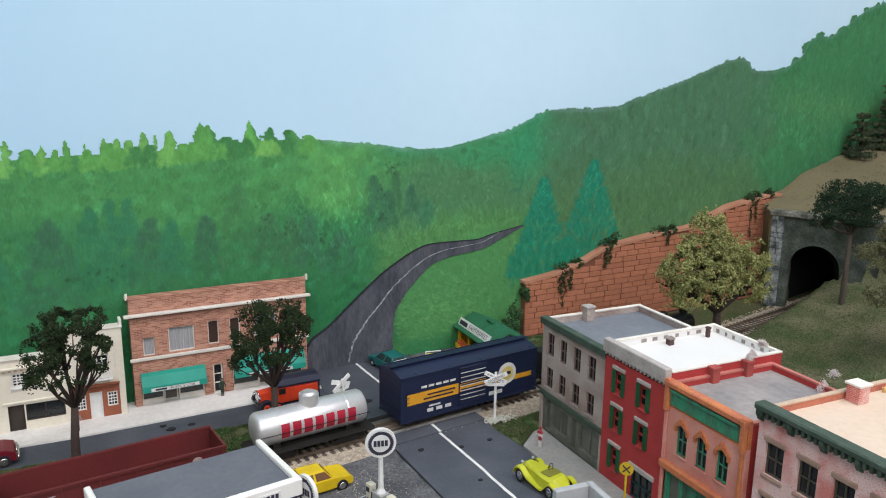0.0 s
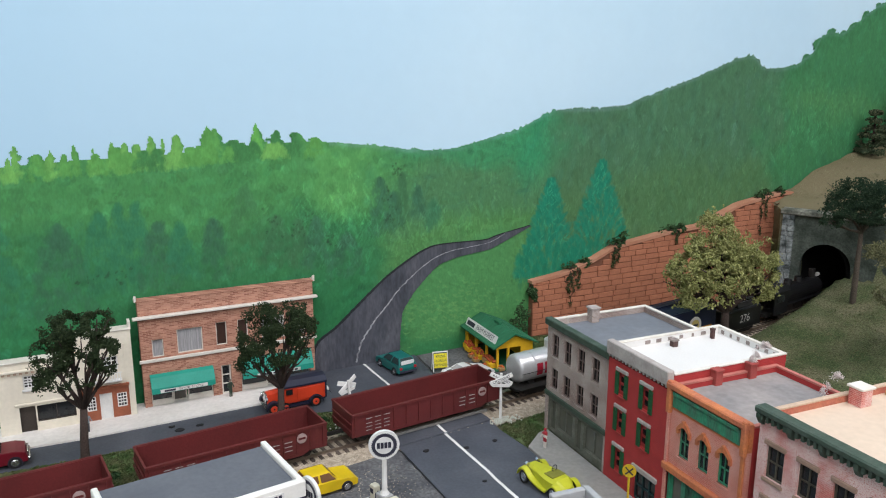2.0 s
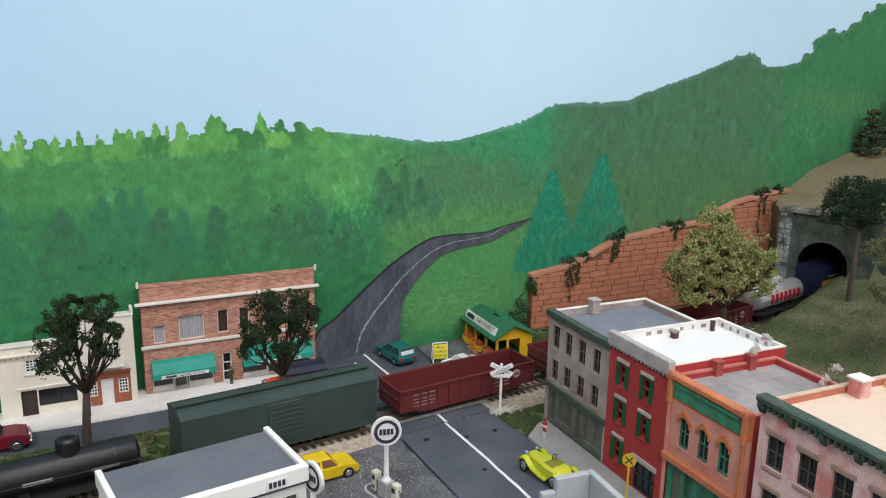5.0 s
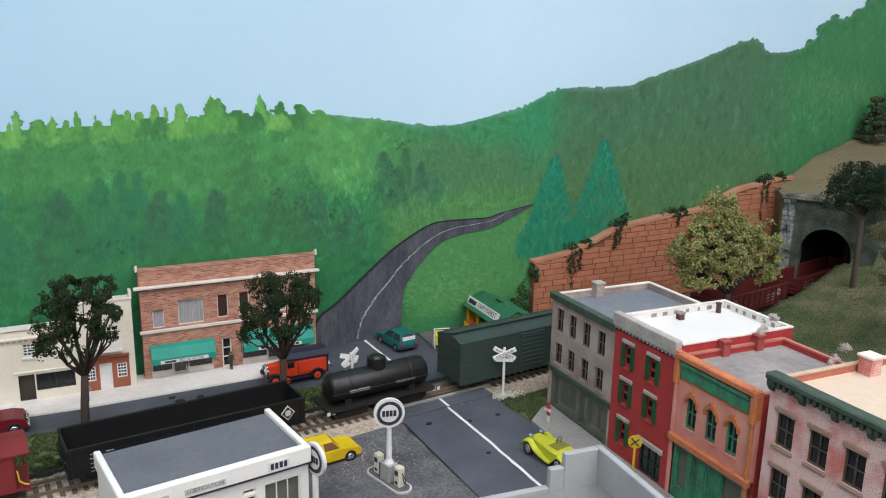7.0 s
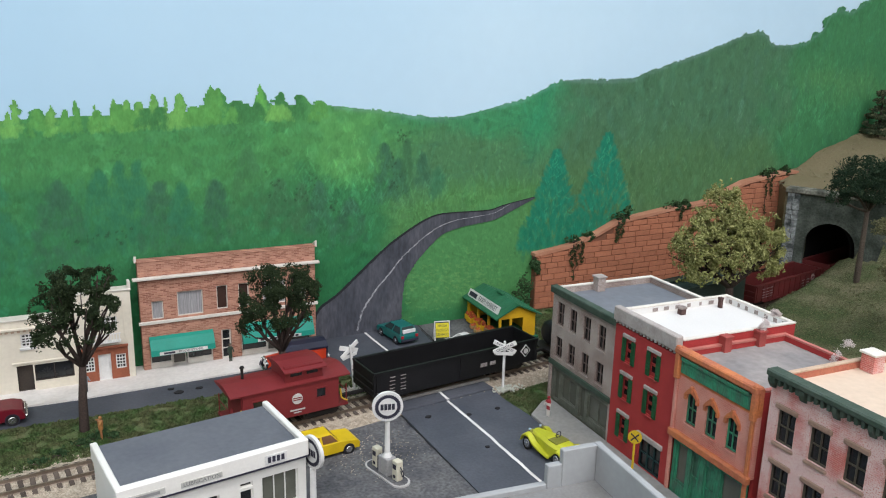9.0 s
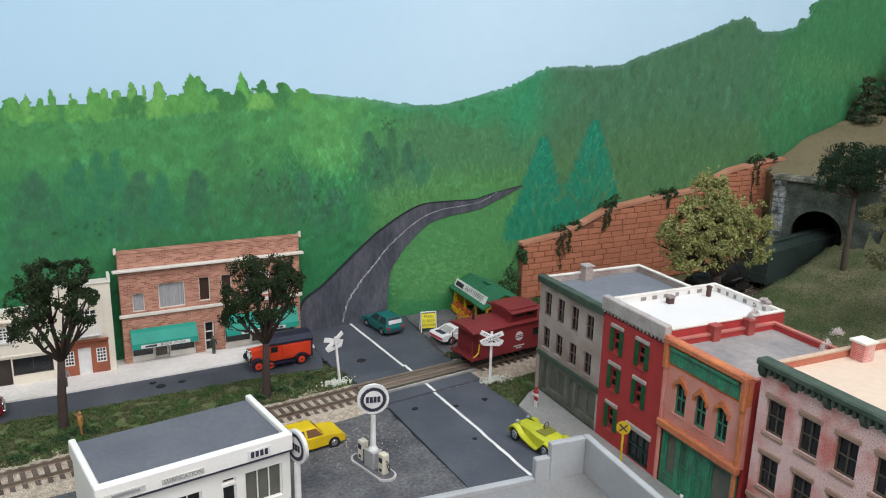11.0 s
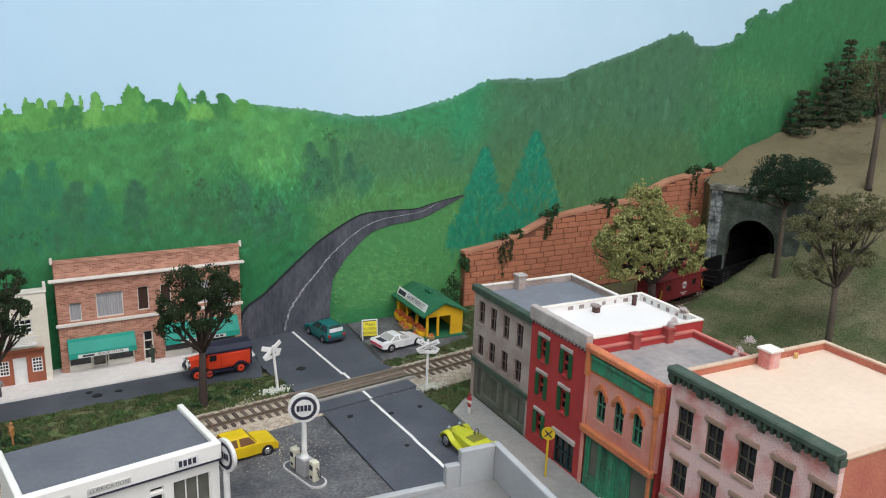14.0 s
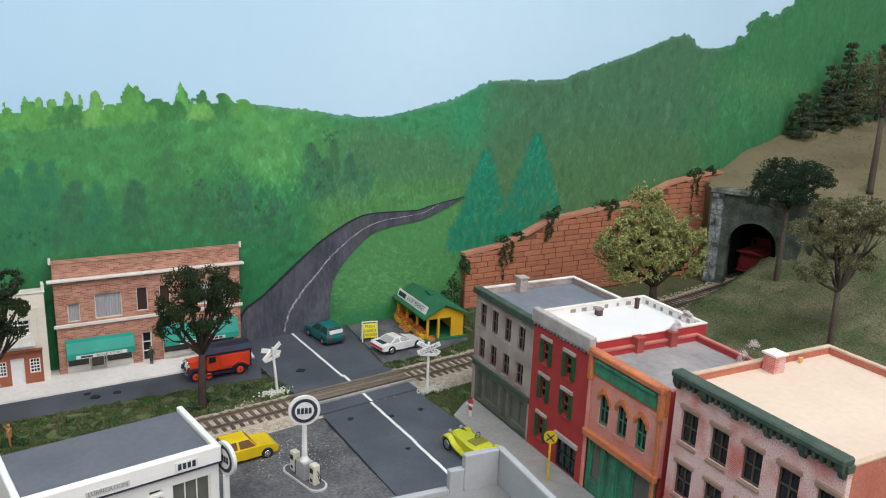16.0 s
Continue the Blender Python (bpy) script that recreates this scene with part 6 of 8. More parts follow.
def shrub(x, y, z, blobs, seed, label, mat=None, n=700, size=0.0022):
    s = thing("shrub", pose(x, y, z), label, "shrub")
    r = random.Random(seed)
    bm = B()
    for _ in range(5):
        limb(bm, [(0, 0, -0.001), (r.uniform(-0.003, 0.003), r.uniform(-0.002, 0.002), blobs[0][2] * 0.6), (blobs[0][0] + r.uniform(-0.5, 0.5) * blobs[0][3], blobs[0][1], blobs[0][2])], 0.0006, 0.0002, 5)
    part("stem", bm, bark_m, s)
    leaves(s, blobs, n, size, mat or shrub_leaf_m, seed)
    return s


shrub(0.563, 0.853, 0.0, [(0, 0, 0.018, 0.012, 0.008, 0.014), (0.006, 0, 0.036, 0.009, 0.007, 0.012), (-0.006, 0, 0.010, 0.010, 0.008, 0.009)], 3, "tall dark green shrub at the foot of the block wall", n=1400)
for k, (u, up, w) in enumerate([(0.052, 0.006, 0.014), (0.070, 0.002, 0.010), (0.114, 0.006, 0.014), (0.124, 0.010, 0.008), (0.196, 0.004, 0.017), (0.212, 0.003, 0.010), (0.356, 0.006, 0.017), (0.342, 0.004, 0.010), (0.378, 0.004, 0.010), (0.0, -0.02, 0.006)]):
    zt = lerp(u, RW_TOP)
    p = RW @ Vector((u, 0.002, zt - 0.001))
    blobs = [(0, -0.001, up * 0.6, w * 0.8, 0.006, 0.006), (w * 0.4, -0.002, up + 0.001, w * 0.5, 0.005, 0.005)]
    shrub(p.x, p.y, p.z, blobs, 40 + k, "leafy green vine clump over the wall's coping", n=620, size=0.0024)
# trailing vines down the wall's face
vine_m = leaf_mat("vine_foliage", (0.045, 0.065, 0.025), (0.03, 0.04, 0.02), (0.07, 0.085, 0.04))
for k, (u, ln) in enumerate([(0.047, 0.030), (0.052, 0.040), (0.060, 0.026), (0.110, 0.022), (0.116, 0.018), (0.345, 0.050), (0.353, 0.030), (0.205, 0.014)]):
    r = random.Random(70 + k)
    zt = lerp(u, RW_TOP)
    vn = thing("hanging_vine", RW @ Matrix.Translation((u, -0.0014, zt)), "thin vine trailing down the red block wall", "vine")
    bm = B()
    pts = [(r.uniform(-0.002, 0.002) + 0.004 * noise.noise((i * 0.5, k, 0)), -0.0006, -ln * i / 8) for i in range(9)]
    limb(bm, pts, 0.0006, 0.0003, 5)
    part("stem", bm, bark_m, vn)
    leaves(vn, [(p[0], p[1] - 0.0004, p[2], 0.0026, 0.0010, 0.0034) for p in pts[1:]], 150, 0.0017, vine_m, 90 + k, "leafage")
for k, (x, y, w) in enumerate([(0.1395, 0.7130, 0.007), (0.128, 0.715, 0.007), (0.119, 0.708, 0.009), (0.134, 0.722, 0.005), (0.105, 0.698, 0.007), (0.092, 0.690, 0.008), (0.262, 0.722, 0.008), (0.283, 0.728, 0.007), (0.298, 0.735, 0.006), (0.275, 0.732, 0.006), (0.31, 0.744, 0.006)]):
    shrub(x, y, 0.0, [(0, 0, 0.0022, w, w * 0.8, 0.0030), (w * 0.4, 0.001, 0.003, w * 0.5, w * 0.5, 0.0035)], 120 + k, "low dark green bush in the turf beside the rails", n=320, size=0.0018)
# cotton smoke at the chimneys
wisp_m = M("cotton_smoke", (0.78, 0.70, 0.68), 0.95, var=0.05, bump=0.0)
for k, (x, y, z) in enumerate([(0.5480, 0.5015, 0.1055), (0.5640, 0.4560, 0.0980)]):
    sm = thing("chimney_smoke", pose(x, y, z), "thin white cotton wisp of smoke at a chimney", "smoke")
    leaves(sm, [(0.0, 0, 0.003, 0.003, 0.003, 0.004), (0.003, -0.001, 0.008, 0.004, 0.004, 0.004), (0.007, -0.002, 0.012, 0.005, 0.004, 0.004)], 14000 if k == 0 else 5000, 0.00042, wisp_m, 300 + k, "wisp", hollow=0.05)

# pale flowers round the crossing signs
for k, (x, y) in enumerate([(0.3335, 0.7300), (0.4570, 0.6850)]):
    r = random.Random(140 + k)
    verts, faces = [], []
    for _ in range(130):
        q = Vector((x + r.gauss(0, 0.0060) - 0.002, y + r.gauss(0, 0.0028), 0.0014 + r.random() * 0.0012))
        i, e = len(verts), r.uniform(0.0004, 0.0008)
        verts += [tuple(q + Vector(v) * e) for v in ((-1, -1, 0), (1, -1, 0), (1, 1, 0), (-1, 1, 0), (0, 0, 1.2), (0, 0, -3))]
        faces += [(i, i + 1, i + 4), (i + 1, i + 2, i + 4), (i + 2, i + 3, i + 4), (i + 3, i, i + 4), (i, i + 1, i + 5), (i + 2, i + 3, i + 5)]
    me = bpy.data.meshes.new("white_flowers")
    me.from_pydata(verts, [], faces)
    me.materials.append(M("flower_white", (0.62, 0.64, 0.56), 0.9))
    tagged(new("white_flowers", me), "pale tiny flowers at the foot of a crossing sign", "flowers", kind="stuff")

# ---- signs ----


def crossbuck(x, y, h, yaw, lettered, label, lean=0.0):
    s = thing("crossing_sign", pose(x, y, 0.0, 0, lean, yaw), label, "sign", "railroad crossing signs")
    part("post", tube(B(), (0, 0, -0.001), (0, 0, h), 0.0012, 0.0011, 8), white_m, s)
    for a in (26, -26):
        bl = part("blade", bevel(boxes((-0.0105, 0.0105, -0.0006, 0.0004, -0.0020, 0.0020)), 0.0002), white_m, s, "", pose(0, -0.0016 if a > 0 else -0.0026, h - 0.0045, 0, a, 0))
        if lettered:
            letters("lettering", "RAILROAD" if a > 0 else "CROSSING", 0.0030, ink_m, bl, pose(0, -0.00068, -0.0001, 90, 0, 0), 1.1)
    part("track_board", bevel(boxes((-0.0075, 0.0075, -0.0024, -0.0015, h - 0.0120, h - 0.0090)), 0.0002), white_m, s)
    return s


crossbuck(0.3344, 0.7315, 0.0425, 203, False, "white wooden railroad crossbuck on a leaning post", 6)
crossbuck(0.4541, 0.6875, 0.0445, -25, True, "white lettered railroad crossbuck on a straight post")
ysg_m = M("yellow_sign_paint", (0.66, 0.45, 0.02), 0.5)
ys = thing("round_warning_sign", pose(0.4641, 0.5195, 0.002, 0, 0, -42), "round yellow railroad warning sign on a yellow post", "sign")
part("post", tube(B(), (0, 0, -0.001), (0, 0, 0.032), 0.0008, seg=8), ysg_m, ys)
dc = part("disc", tube(B(), (0, 0.0004, 0.0330), (0, -0.0006, 0.0330), 0.0047, seg=28), ysg_m, ys)
for a in (45, -45):
    part("cross_bar", boxes((-0.0036, 0.0036, -0.0008, -0.0006, -0.00045, 0.00045)), ink_m, dc, "", pose(0, 0 if a > 0 else -0.0001, 0.0330, 0, a, 0))


def toothed_disc(parent, x, y, z, rad, face, yaw=0.0):
    """A white round sign with a dark toothed ring; the brand inside is four plain bars."""
    d = part("sign_disc", tube(B(), (0, 0.0012, 0), (0, -0.0012, 0), rad, seg=40), sign_m, parent, "white round sign with dark toothed ring", pose(x, y, z, 0, 0, yaw))
    for s in (-1, 1):
        bm = B()
        n = 72
        out, inn = [], []
        for i in range(n):
            a = 2 * math.pi * i / n
            ro = rad * (0.86 if i % 2 else 0.79)
            out.append(bm.verts.new((ro * math.cos(a), s * 0.00135, ro * math.sin(a))))
            inn.append(bm.verts.new((rad * 0.60 * math.cos(a), s * 0.00135, rad * 0.60 * math.sin(a))))
        for i in range(n):
            bm.faces.new((out[i], out[(i + 1) % n], inn[(i + 1) % n], inn[i]))
        part("ring", bm, ink_m, d, "dark toothed ring")
        for k in range(4):
            x0 = rad * (-0.47 + 0.24 * k)
            part("bar", boxes((x0, x0 + rad * 0.19, s * 0.00140 - 0.00008, s * 0.00140 + 0.00008, -rad * 0.20, rad * 0.20)), ink_m, d)
    return d


ivory_m = M("ivory_pump_paint", (0.66, 0.63, 0.50), 0.5, var=0.06)
ps = thing("pump_island", pose(0.3130, 0.5915, 0.0, 0, 0, -74), "filling station island with two ivory pumps and round sign", "gas pumps")
bm = B()
pl = [(0.024 * math.cos(a) + (0.013 if math.cos(a) > 0 else -0.013), 0.0105 * math.sin(a)) for a in (2 * math.pi * i / 28 for i in range(28))]
pl = [((0.0145 if math.cos(a) > 0 else -0.0145) + 0.0070 * math.cos(a), 0.0070 * math.sin(a)) for a in (2 * math.pi * i / 28 for i in range(28))]
prism(bm, pl, -0.001, 0.0018, "z")
isl = part("island_kerb", bm, M("pale_kerb", (0.52, 0.51, 0.50), 0.8), ps, "pale oval kerb")
bm = B()
prism(bm, [(x * 0.93, y * 0.84) for x, y in pl], 0.0018, 0.0021, "z")
part("island_top", bm, lot_m, ps)
part("sign_base", bevel(boxes((-0.0052, 0.0052, -0.0040, 0.0040, 0.0018, 0.0145)), 0.0004), M("grey_metal", (0.36, 0.36, 0.36), 0.5), ps, "grey sign base")
part("base_panel", boxes((-0.0066, -0.0053, -0.0036, 0.0036, 0.0018, 0.0130)), M("dark_navy_panel", (0.02, 0.022, 0.045), 0.5), ps)
part("post", tube(B(), (0, 0, 0.0145), (0, 0, 0.0400), 0.0020, 0.0016, 12), sign_m, ps)
part("sign_neck", tube(B(), (0, 0, 0.0145), (0, 0, 0.0175), 0.0034, 0.0020, 12), sign_m, ps)
toothed_disc(ps, 0.0, 0.0, 0.0515, 0.0106, 0, 62)
for x in (-0.0118, 0.0118):
    pm = part("pump", bevel(boxes((x - 0.0030, x + 0.0030, -0.0026, 0.0026, 0.0018, 0.0165)), 0.0009, 2), ivory_m, ps, "ivory petrol pump")
    for s in (-1, 1):
        part("dial", boxes((x - 0.0018, x + 0.0018, s * 0.00275 - 0.0001, s * 0.00275 + 0.0001, 0.0105, 0.0140)), ink_m, pm)
        part("dial", boxes((x - 0.0013, x + 0.0013, s * 0.00275 - 0.0001, s * 0.00275 + 0.0001, 0.0040, 0.0062)), ink_m, pm)
    bm = B()
    hp = spline([(x + 0.0032, 0.0, 0.0125), (x + 0.0052, 0.0012, 0.0080), (x + 0.0038, 0.0016, 0.0050), (x + 0.0032, 0.0004, 0.0095)], 6)
    for p, q in zip(hp, hp[1:]):
        tube(bm, p, q, 0.00035, seg=6)
    part("hose", bm, ink_m, pm, "black hose")
ds = thing("station_sign", pose(0.2560, 0.5725, 0.0), "white round sign on a post at the station's corner", "sign")
part("post", tube(B(), (0, 0, -0.001), (0, 0, 0.0270), 0.0022, 0.0020, 12), sign_m, ds)
toothed_disc(ds, 0.0, 0.0, 0.0385, 0.0110, 0, -70)

# easel sign
es = thing("easel_sign", pose(0.4513, 0.8120, 0.0, 0, 0, -10), "yellow lettered roadside board on a white easel frame", "sign")
for x in (-0.0075, 0.0075):
    bm = tube(B(), (x, -0.003, 0), (x, 0.001, 0.0205), 0.0006, seg=6)
    tube(bm, (x, 0.006, 0), (x, 0.001, 0.0180), 0.0005, seg=6)
    part("leg", bm, sign_m, es)
part("crossbar", tube(B(), (-0.0078, 0.001, 0.0205), (0.0078, 0.001, 0.0205), 0.0006, seg=6), sign_m, es)
bd = part("board", bevel(boxes((-0.0068, 0.0068, -0.0012, -0.0004, -0.0072, 0.0072)), 0.0002), M("lemon_board", (0.72, 0.62, 0.03), 0.6), es, "yellow board", pose(0, -0.0008, 0.0120, -12, 0, 0))
for k, w in enumerate(("FRESH", "FLORIDA", "ORANGES")):
    letters("lettering", w, 0.0036, M("green_ink", (0.04, 0.09, 0.05), 0.6) if k == 0 else bpy.data.materials["green_ink"], bd, pose(0, -0.00128, 0.0042 - 0.0042 * k, 90, 0, 0), 0.85 if k else 1.0)

# ---- market stand ----
my_m = M("yellow_stand_paint", (0.68, 0.40, 0.015), 0.6, col2=(0.62, 0.35, 0.015), scale=60, var=0.08)
mg_m = M("green_stand_roof", (0.018, 0.135, 0.065), 0.6, col2=(0.015, 0.11, 0.05), scale=60, var=0.12)
st = thing("market_stand", pose(0.5020, 0.7900, 0.0), "yellow roadside market stand with green gable roof", "market stand")
W, D = 0.0430, 0.0740
part("platform", bevel(boxes((-0.001, W + 0.003, -0.003, D, -0.001, 0.0022)), 0.0004), mg_m, st, "green platform")
bm = B()
prism(bm, [(0.0290, 0.0022), (W, 0.0022), (W, 0.0260), (0.0205, 0.0355), (0.003, 0.0275), (0.003, 0.0230), (0.0290, 0.0230)], 0.0, 0.0014)
part("gable_wall", bm, my_m, st, "yellow gable wall")
part("back_wall", boxes((W - 0.0014, W, 0.0016, D - 0.001, 0.0022, 0.0258)), my_m, st)
part("gable_wall", prism(B(), [(0.002, 0.0022), (W, 0.0022), (W, 0.0260), (0.0205, 0.0355), (0.002, 0.0270)], D - 0.0014, D), my_m, st)
for x, y in ((0.0030, 0.001), (0.0150, 0.001), (0.0030, 0.0250), (0.0030, 0.0490), (0.0030, D - 0.004)):
    part("post", boxes((x - 0.0011, x + 0.0011, y - 0.0011, y + 0.0011, 0.0022, 0.0265)), my_m, st, "yellow post")
for a, b, z0, z1 in ((-0.0040, 0.0206, 0.0245, 0.0372), (0.0204, W + 0.0045, 0.0372, 0.0248)):
    rp = part("roof", loft(B(), [[(a, y, z0), (b, y, z1), (b, y, z1 + 0.0014), (a, y, z0 + 0.0014)] for y in (-0.0045, D + 0.0005)]), mg_m, st, "green roof slope")
    bm = B()
    for k in range(1, 14):
        y = -0.0045 + (D + 0.005) * k / 14
        loft(bm, [[(a, y - 0.0002, z0 + 0.0013), (b, y - 0.0002, z1 + 0.0013), (b, y + 0.0002, z1 + 0.0018), (a, y + 0.0002, z0 + 0.0018)], [(a, y + 0.0002, z0 + 0.0013), (b, y + 0.0002, z1 + 0.0013), (b, y + 0.0003, z1 + 0.0018), (a, y + 0.0003, z0 + 0.0018)]])
    part("batten", bm, mg_m, rp)
part("ridge_vent", bevel(boxes((0.0185, 0.0225, 0.0280, 0.0400, 0.0380, 0.0405)), 0.0005), mg_m, st)
sgb = part("roof_sign", bevel(boxes((-0.0006, 0.0, -0.002, 0.067, 0.0, 0.0090)), 0.0001), sign_m, st, "white lettered roof sign", pose(0.0005, 0.004, 0.0272, 0, 25, 0))
letters("lettering", "FARM MARKET", 0.0076, ink_m, sgb, pose(-0.0008, 0.0230, 0.0045, 90, 0, -90), 0.80)
part("lettering", boxes((-0.0009, -0.0007, 0.0475, 0.0640, 0.0022, 0.0068)), ink_m, sgb)
fruit_m = M("orange_produce", (0.50, 0.13, 0.03), 0.6, col2=(0.42, 0.06, 0.03), scale=300, var=0.2, rand=0.2)
basket_m = M("basket_tan", (0.40, 0.24, 0.10), 0.8, var=0.2)
for k, y in enumerate((0.008, 0.0200, 0.0330, 0.0445, 0.0580, 0.0660)):
    bn = thing("produce_bin", pose(0.5005 + 0.002 * (k % 2), 0.7900 + y, 0.0022), "yellow slanted bin heaped with orange fruit", "produce bin", "bins of the market stand")
    part("bin", bevel(boxes((-0.0030, 0.0060, -0.0050, 0.0050, 0.0, 0.0052)), 0.0003), my_m if k != 1 else basket_m, bn)
    r = random.Random(k)
    bm = B()
    for _ in range(16):
        q = Matrix.Translation((r.uniform(-0.0024, 0.0054), r.uniform(-0.0044, 0.0044), 0.0058 + r.random() * 0.0014))
        bmesh.ops.create_icosphere(bm, subdivisions=1, radius=0.0013, matrix=q)
    part("fruit", bm, fruit_m, bn, "heap of orange fruit")
for k, (x, y) in enumerate(((0.4965, 0.8010), (0.4950, 0.8200), (0.5080, 0.7885), (0.4965, 0.8330))):
    bk = thing("produce_crate", pose(x, y, 0.0008), "low tan crate of red produce on the ground", "crate", "crates at the market stand")
    part("crate", bevel(boxes((-0.0032, 0.0032, -0.0032, 0.0032, 0, 0.0034)), 0.0004), basket_m, bk)
    r = random.Random(20 + k)
    bm = B()
    for _ in range(9):
        bmesh.ops.create_icosphere(bm, subdivisions=1, radius=0.0011, matrix=Matrix.Translation((r.uniform(-0.0022, 0.0022), r.uniform(-0.0022, 0.0022), 0.0037 + r.random() * 0.0008)))
    part("fruit", bm, fruit_m, bk)

# ---- vehicles ----
tyre_m = M("black_tyre", (0.012, 0.012, 0.012), 0.7)
chrome_m = M("chrome", (0.62, 0.62, 0.62), 0.2, 0.9, var=0.03, bump=0)
tail_m = M("red_lens", (0.45, 0.02, 0.03), 0.3)
amberglass_m = glass_mat("brown_car_glass", (0.16, 0.075, 0.03), 0.2)


def wheel(parent, x, y, r, w, rim):
    t = part("wheel", tube(B(), (x, y - w / 2, r), (x, y + w / 2, r), r, seg=20), tyre_m, parent)
    s = 1 if y > 0 else -1
    part("rim", tube(B(), (x, y + s * w * 0.5, r), (x, y + s * (w * 0.5 + 0.0003), r), r * 0.66, r * 0.55, 16), rim, t)
    part("hub", tube(B(), (x, y + s * w * 0.5, r), (x, y + s * (w * 0.5 + 0.0006), r), r * 0.2, r * 0.14, 10), tyre_m if rim is not chrome_m else chrome_m, t)


def quad_pane(parent, a, b, c, d, mat, inset=0.12, out=0.00025, name="window"):
    """A pane laid on the four-cornered face a b c d."""
    q = [Vector(p) for p in (a, b, c, d)]
    m = sum(q, Vector()) / 4
    nrm = (q[1] - q[0]).cross(q[3] - q[0]).normalized()
    bm = B()
    lo = [bm.verts.new(p + (m - p) * inset + nrm * out) for p in q]
    hi = [bm.verts.new(p + (m - p) * (inset + 0.02) + nrm * (out + 0.00015)) for p in q]
    bm.faces.new(hi)
    for i in range(4):
        bm.faces.new((lo[i], lo[(i + 1) % 4], hi[(i + 1) % 4], hi[i]))
    return part(name, bm, mat, parent)


def motor_car(m, label, paint, L, W, H, prof, cabin, wheels, wr, rim, glass, name="car"):
    """prof: the lower body's side outline (x, z); cabin: (rear foot, front foot, rear top, front top, belt z)."""
    c = thing(name, m, label, "car", "model cars")
    hw = W / 2
    bm = B()
    rings = []
    for y, k in ((-hw, 0.93), (-hw * 0.93, 1.0), (hw * 0.93, 1.0), (hw, 0.93)):
        cz = sum(p[1] for p in prof) / len(prof)
        rings.append([(p[0] * (0.985 if k < 1 else 1), y, cz + (p[1] - cz) * k) for p in prof])
    loft(bm, rings)
    body = part("body", bm, paint, c)
    r0, r1, t0, t1, bz = cabin
    bw, tw = hw * 0.93, hw * 0.70
    base = [(r0, -bw, bz), (r1, -bw, bz), (r1, bw, bz), (r0, bw, bz)]
    top = [(t0, -tw, H), (t1, -tw, H), (t1, tw, H), (t0, tw, H)]
    bm = loft(B(), [base, [tuple(b[i] + (t[i] - b[i]) * 0.93 for i in range(3)) for b, t in zip(base, top)], [(x * 0.96 + 0.04 * (t0 + t1) / 2, y * 0.92, z) for x, y, z in top]])
    cab = part("cabin", bm, paint, c)
    mid = (r0 + r1) / 2
    mt = (t0 + t1) / 2
    for s, o in ((-1, 0), (1, 3)):
        b0, b1 = (base[0], base[1]) if s < 0 else (base[3], base[2])
        u0, u1 = (top[0], top[1]) if s < 0 else (top[3], top[2])
        bm_, tm_ = tuple((b0[i] + b1[i]) / 2 for i in range(3)), tuple((u0[i] + u1[i]) / 2 for i in range(3))
        for a, b, cc, d in ((b0, bm_, tm_, u0), (bm_, b1, u1, tm_)):
            f = (a, b, cc, d) if s < 0 else (b, a, d, cc)
            quad_pane(cab, *f, glass, 0.16)
    quad_pane(cab, base[1], base[2], top[2], top[1], glass, 0.12, name="windscreen")
    quad_pane(cab, base[3], base[0], top[0], top[3], glass, 0.14, name="rear_window")
    for x in wheels:
        for s in (-1, 1):
            wheel(c, x, s * (hw - 0.0008), wr, 0.0026, rim)
            # Dark disc painted in for the shade of an uncut wheel arch.
            bm = tube(B(), (x, s * (hw - 0.0004), wr), (x, s * (hw + 0.0001), wr), wr * 1.18, seg=20)
            part("arch_shade", bm, ink_m, c)
    return c


yel_m = M("yellow_car_paint", (0.72, 0.50, 0.012), 0.35, var=0.03, bump=0.02)
teal_m = M("teal_car_paint", (0.008, 0.145, 0.135), 0.3, var=0.04, bump=0.02)
wht_m = M("white_car_paint", (0.76, 0.76, 0.76), 0.3, var=0.02, bump=0.02)
lime_m = M("lime_car_paint", (0.50, 0.52, 0.03), 0.4, var=0.04, bump=0.02)
dred_m = M("dark_red_car_paint", (0.17, 0.010, 0.022), 0.3, var=0.05, bump=0.02)
ora_m = M("orange_truck_paint", (0.72, 0.060, 0.020), 0.45, var=0.03, bump=0.02)
nvy_m = M("navy_truck_roof", (0.018, 0.020, 0.045), 0.5, var=0.1)
box_prof = [(-0.0235, 0.0040), (-0.0240, 0.0080), (-0.0225, 0.0112), (0.0080, 0.0114), (0.0215, 0.0098), (0.0242, 0.0075), (0.0238, 0.0035), (0.0, 0.0028)]
yc = motor_car(pose(0.2810, 0.6365, 0.0002, 0, 0, 8), "yellow die-cast sedan with brown windows on the lot", yel_m, 0.048, 0.0205, 0.0175, box_prof, (-0.0190, 0.0080, -0.0145, 0.0025, 0.0112), (-0.0145, 0.0150), 0.0038, chrome_m, amberglass_m)
tc_ = motor_car(pose(0.4125, 0.8355, 0.0006, 0, 0, 101), "teal die-cast hatchback with white rear window", teal_m, 0.046, 0.0210, 0.0180,
                [(-0.0225, 0.0038), (-0.0232, 0.0085), (-0.0222, 0.0112), (0.0085, 0.0112), (0.0210, 0.0092), (0.0232, 0.0070), (0.0225, 0.0035), (0.0, 0.0028)], (-0.0222, 0.0095, -0.0185, 0.0015, 0.0112), (-0.0140, 0.0140), 0.0038, chrome_m, glass_mat("dark_car_glass", (0.03, 0.05, 0.05), 0.15))
